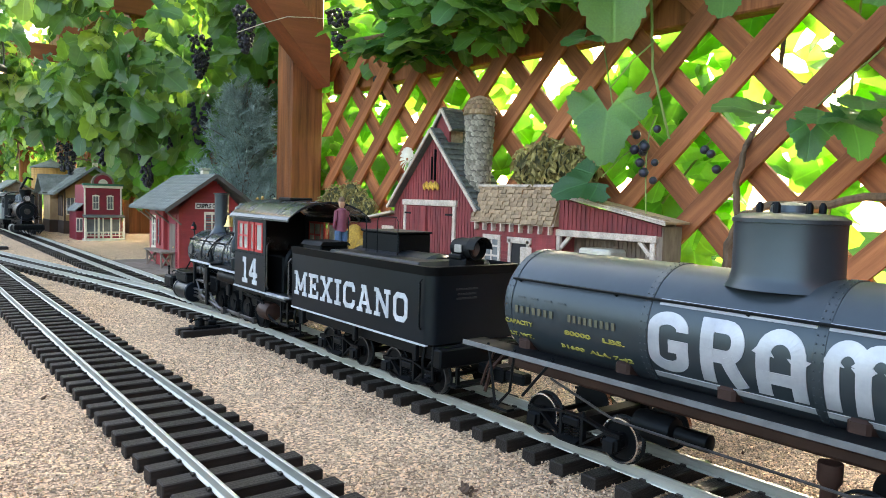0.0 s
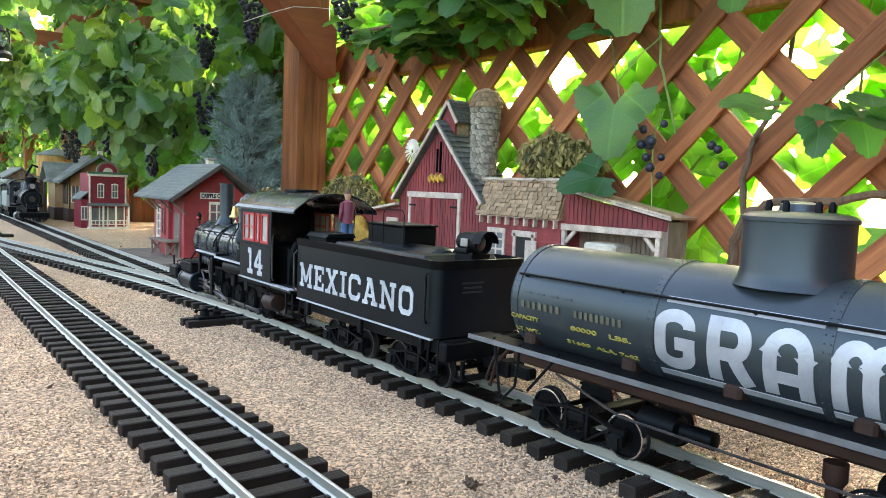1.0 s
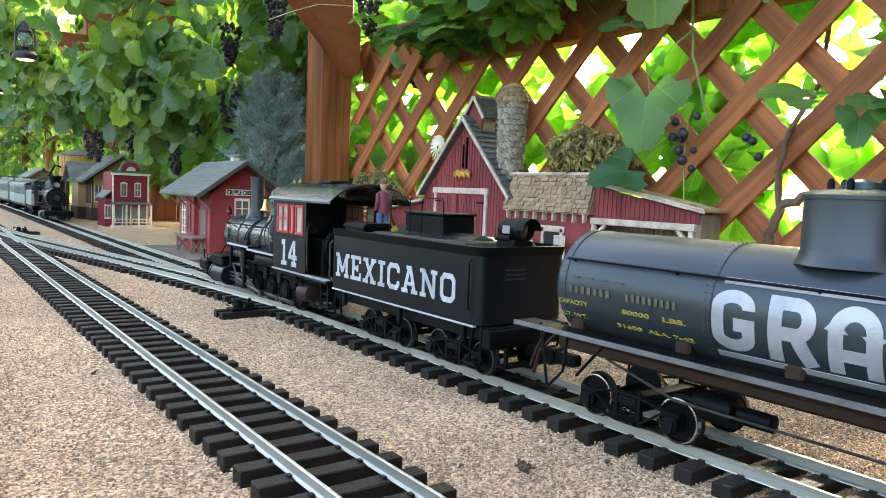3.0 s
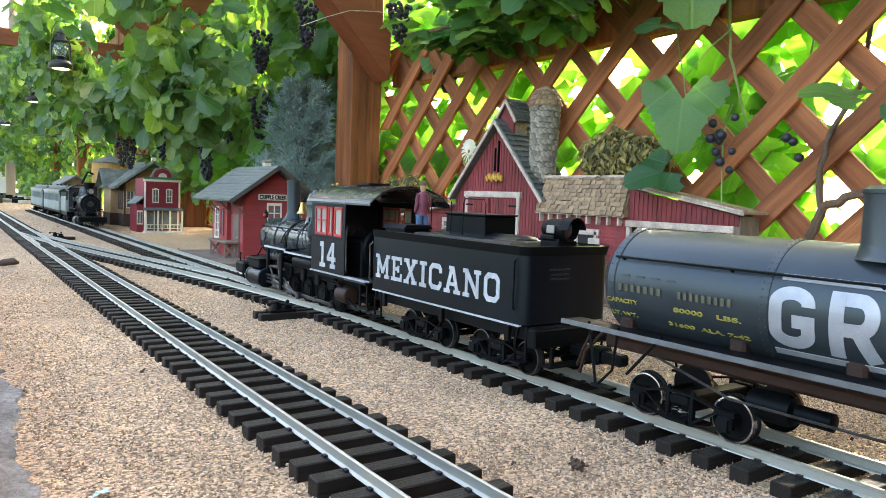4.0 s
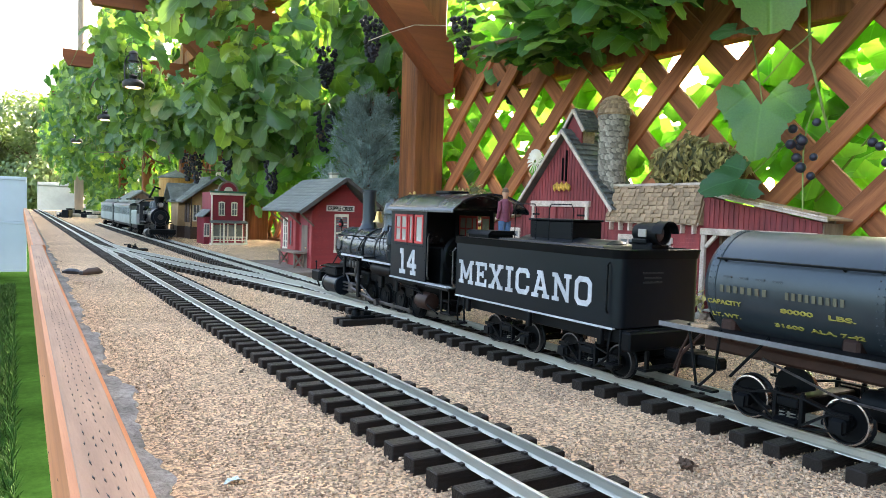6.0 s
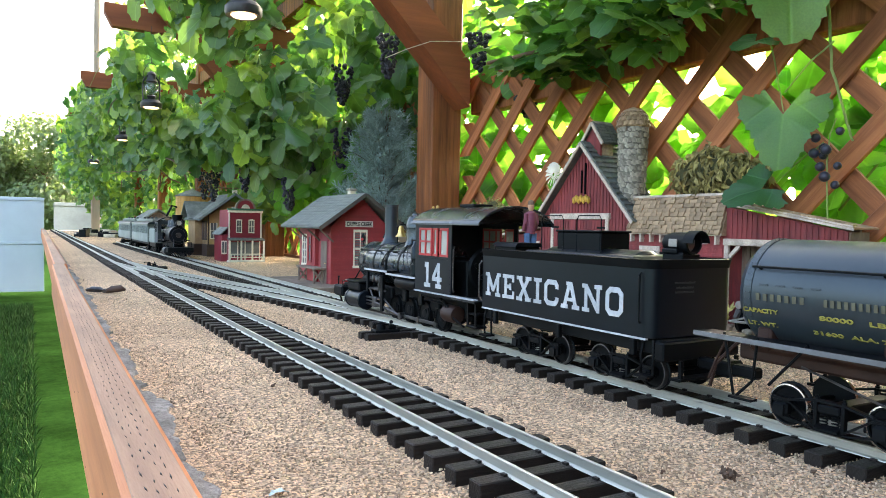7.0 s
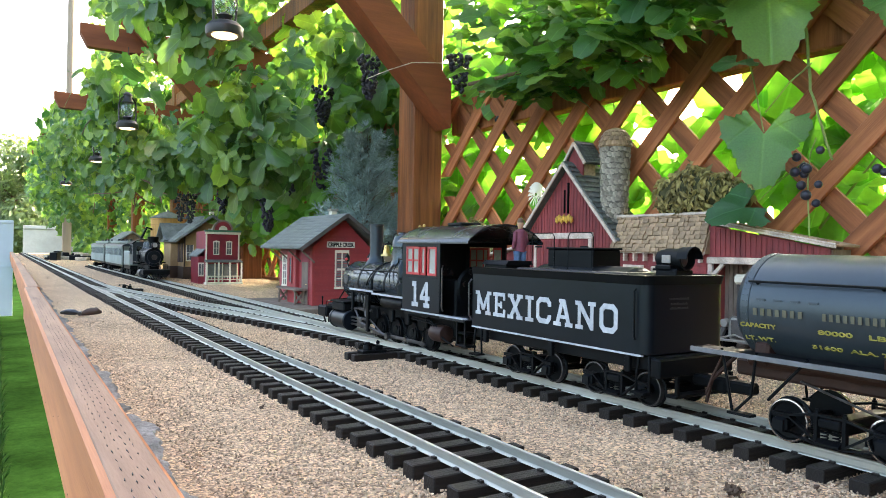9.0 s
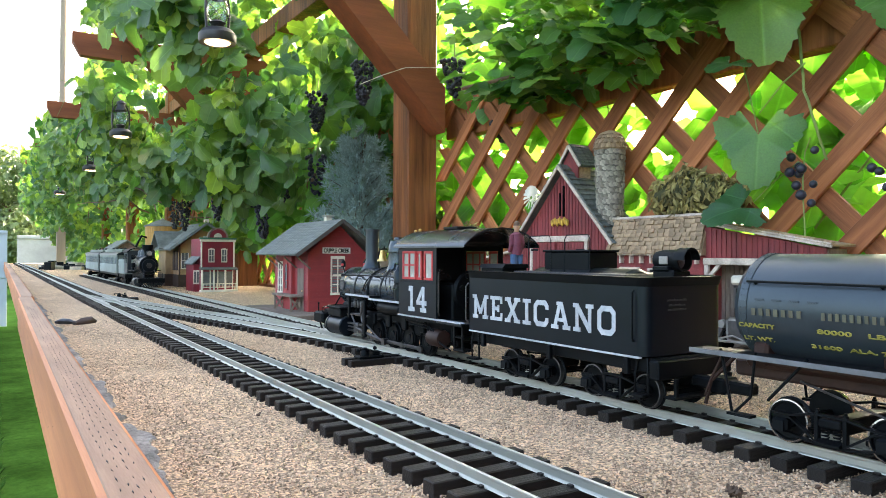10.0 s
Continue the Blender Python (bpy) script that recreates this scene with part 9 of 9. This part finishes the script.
# ---- small things on the bench ----


def slab():
    bm = BM()
    lathe(bm, [(.040, 0), (.056, .006), (.066, .050), (.067, .100), (.062, .128), (.050, .137), (.030, .139)], (0, 0, 0), n=26)
    for v in bm.verts:
        v.co.y *= .55
        v.co += Vector((1, 0, 0)) * .004 * noise.noise(v.co * 40)
    ob = solo("stone_block", bm, M_SLAB, "rounded beige sandstone block beside the post", "stone")
    ob.location = (.645, 2.135, 0)


slab()


def model_lamp():
    t = thing("street_lamp_model", (.625, 2.03, 0), "thin black model street lamp with a white globe", "model lamp")
    x, y = .627, 2.03
    bm = BM()
    lathe(bm, [(.0085, -.001), (.0090, .006), (.0045, .012), (.0022, .020), (.0016, .060), (.0016, .180)], (x, y, 0), n=12)
    part("column", bm, M_BLACKM, t)
    bm = BM()
    tube(bm, [(x, y, .178), (x + .002, y, .192), (x + .010, y, .197), (x + .014, y, .190)], .0014)
    part("arm", bm, M_BLACKM, t)
    bm = BM()
    bmesh.ops.create_icosphere(bm, subdivisions=2, radius=.0042, matrix=Matrix.Translation((x + .014, y, .184)))
    part("globe", bm, M_CREAM, t, "small white globe")


model_lamp()


def pocket_knife():
    t = thing("pocket_tool", (-.135, 2.02, 0), "small half-open pocket tool lying on the gravel", "pocket tool")
    bm = BM()
    tube(bm, [(-.172, 2.045, .006), (-.160, 2.038, .008), (-.146, 2.024, .008), (-.140, 2.018, .007)], [.003, .0065, .006, .003], 10)
    part("bright_handle", bm, M_STEEL, t, "bright metal handle")
    bm = BM()
    tube(bm, [(-.136, 2.012, .005), (-.124, 2.010, .009), (-.106, 2.012, .0105), (-.096, 2.016, .007)], [.004, .0075, .008, .003], 10)
    part("brown_handle", bm, M_DKBROWN, t, "brown handle scale")
    bm = BM()
    cyl(bm, (-.139, 2.006, .006), (-.137, 2.022, .006), .0045, n=10)
    part("pivot", bm, M_STEEL, t)


pocket_knife()


def pine_cone():
    t = thing("seed_cone", (.119, .594, 0), "tiny dried brown seed cone on the gravel", "seed cone")
    for k in range(20):
        a = k * 2.4
        f = k / 20
        bm = BM()
        bmesh.ops.create_icosphere(bm, subdivisions=1, radius=1, matrix=Matrix.Translation((.119 + .0038 * math.cos(a) * (1 - f * .5), .594 + (f - .5) * .010, .003 + .0024 * math.sin(a)))
                                   @ Matrix.Rotation(a, 4, "Y") @ Matrix.Diagonal((.0025, .0016, .0008, 1)))
        part("scale", bm, M_CONE, t, smooth=0)


M_CONE = mat("dry_cone", (0.10, 0.06, 0.035), (0.05, 0.03, 0.018), 120, 0.9)
pine_cone()
rg = random.Random(91)
for k, (x, y) in enumerate(((.700, 1.435), (.690, 1.29), (.672, 1.40))):
    me = joined("fallen_leaf", LEAF_V1, LEAF_F1, M_LEAFO)
    ob = tagged(new("fallen_leaf", me), "small yellow-green fallen leaf on the gravel", "leaf", "fallen leaves")
    ob.matrix_world = pose(x, y, .006, rg.uniform(-12, 12), rg.uniform(-12, 12), rg.uniform(0, 360)) @ Matrix.Diagonal((.020, .020, .020, 1))
me = joined("fallen_leaf", LEAF_V1, LEAF_F1, M_PALECHIP := mat("pale_chip", (0.42, 0.55, 0.55), (0.34, 0.46, 0.47), 60, 0.5))
ob = tagged(new("fallen_leaf", me), "small pale blue-green dry leaf on the gravel", "leaf", "fallen leaves")
ob.matrix_world = pose(-.152, .694, .0035) @ Matrix.Diagonal((.012, .010, .010, 1))
# scattered twigs and crumbs
ms = []
for k in range(60):
    x, y = rg.uniform(-.16, .70), rg.uniform(.5, 4.0)
    if abs(x) < .06 or .18 < x < .30:
        continue
    s = rg.uniform(.0010, .0030)
    ms.append(pose(x, y, s * .5, rg.uniform(0, 360), rg.uniform(0, 360), rg.uniform(0, 360)) @ Matrix.Diagonal((s, s * rg.uniform(.6, 2.5), s * .7, 1)))
tv = [(1, 0, 0), (-1, 0, 0), (0, 1, 0), (0, -1, 0), (0, 0, 1), (0, 0, -1)]
tf = [(0, 2, 4), (2, 1, 4), (1, 3, 4), (3, 0, 4), (2, 0, 5), (1, 2, 5), (3, 1, 5), (0, 3, 5)]
tagged(new("plant_crumbs", many("plant_crumbs", tv, tf, ms, M_CONE, False)), "dry plant crumbs scattered over the gravel", "debris", kind="stuff")
# loose grains that stand proud of the bed
ms = []
for k in range(75000):
    y = .40 + 1.5 * rg.random() ** 1.9
    x = rg.uniform(-.175, .68)
    s = rg.uniform(.0006, .00115)
    ms.append(pose(x, y, .0004 + rg.uniform(0, .0006), rg.uniform(0, 360), rg.uniform(0, 360), 0) @ Matrix.Diagonal((s * 1.2, s, s * .9, 1)))
M_GRAIN = mat("granite_grain", (0.58, 0.445, 0.305), (0.33, 0.243, 0.158), 400, 0.9, island=0.55)
tagged(new("loose_gravel", many("loose_gravel", tv, tf, ms, M_GRAIN, False)), "loose tan granite grains on the bed", "gravel", kind="stuff")
# heap of dark track pieces at the far end
t = thing("scrap_heap", (.30, 8.2, 0), "low heap of dark spare track pieces and stones", "scrap heap")
for k in range(26):
    bm = BM()
    x, y = rg.uniform(.12, .50), rg.uniform(7.3, 9.0)
    box(bm, x - rg.uniform(.03, .09), x + rg.uniform(.03, .09), y - .03, y + .03, 0, rg.uniform(.02, .07), .004, Matrix.Rotation(rg.uniform(0, 3), 4, "Z"))
    part("scrap_piece", bm, M_STONE if k % 3 == 0 else M_BLACKM, t, smooth=0)
# pale cord across the brace
bm = BM()
tube(bm, [(.50, 1.945, .585), (.56, 1.945, .615), (.63, 1.945, .645), (.70, 1.945, .655), (.76, 1.95, .662), (.80, 1.98, .68)], .0011, 5)
solo("cord", bm, M_TRIM, "thin pale cord strung across the post", "cord")
# grass near the bench
ms = []
for k in range(16000):
    y = rg.uniform(1.2, 9.5)
    x = -.26 - 1.5 * rg.random() ** 1.5
    h = rg.uniform(.035, .075)
    ms.append(pose(x, y, LAWN_Z - .004, rg.uniform(-28, 28), rg.uniform(-28, 28), rg.uniform(0, 360)) @ Matrix.Diagonal((h, h, h, 1)))
tagged(new("lawn_grass", many("lawn_grass", [(-.05, 0, 0), (.05, 0, 0), (.03, .12, .6), (0, .35, 1)], [(0, 1, 2), (0, 2, 3)], ms, M_BLADE, False)), "upright blades of green lawn grass", "grass", kind="stuff")
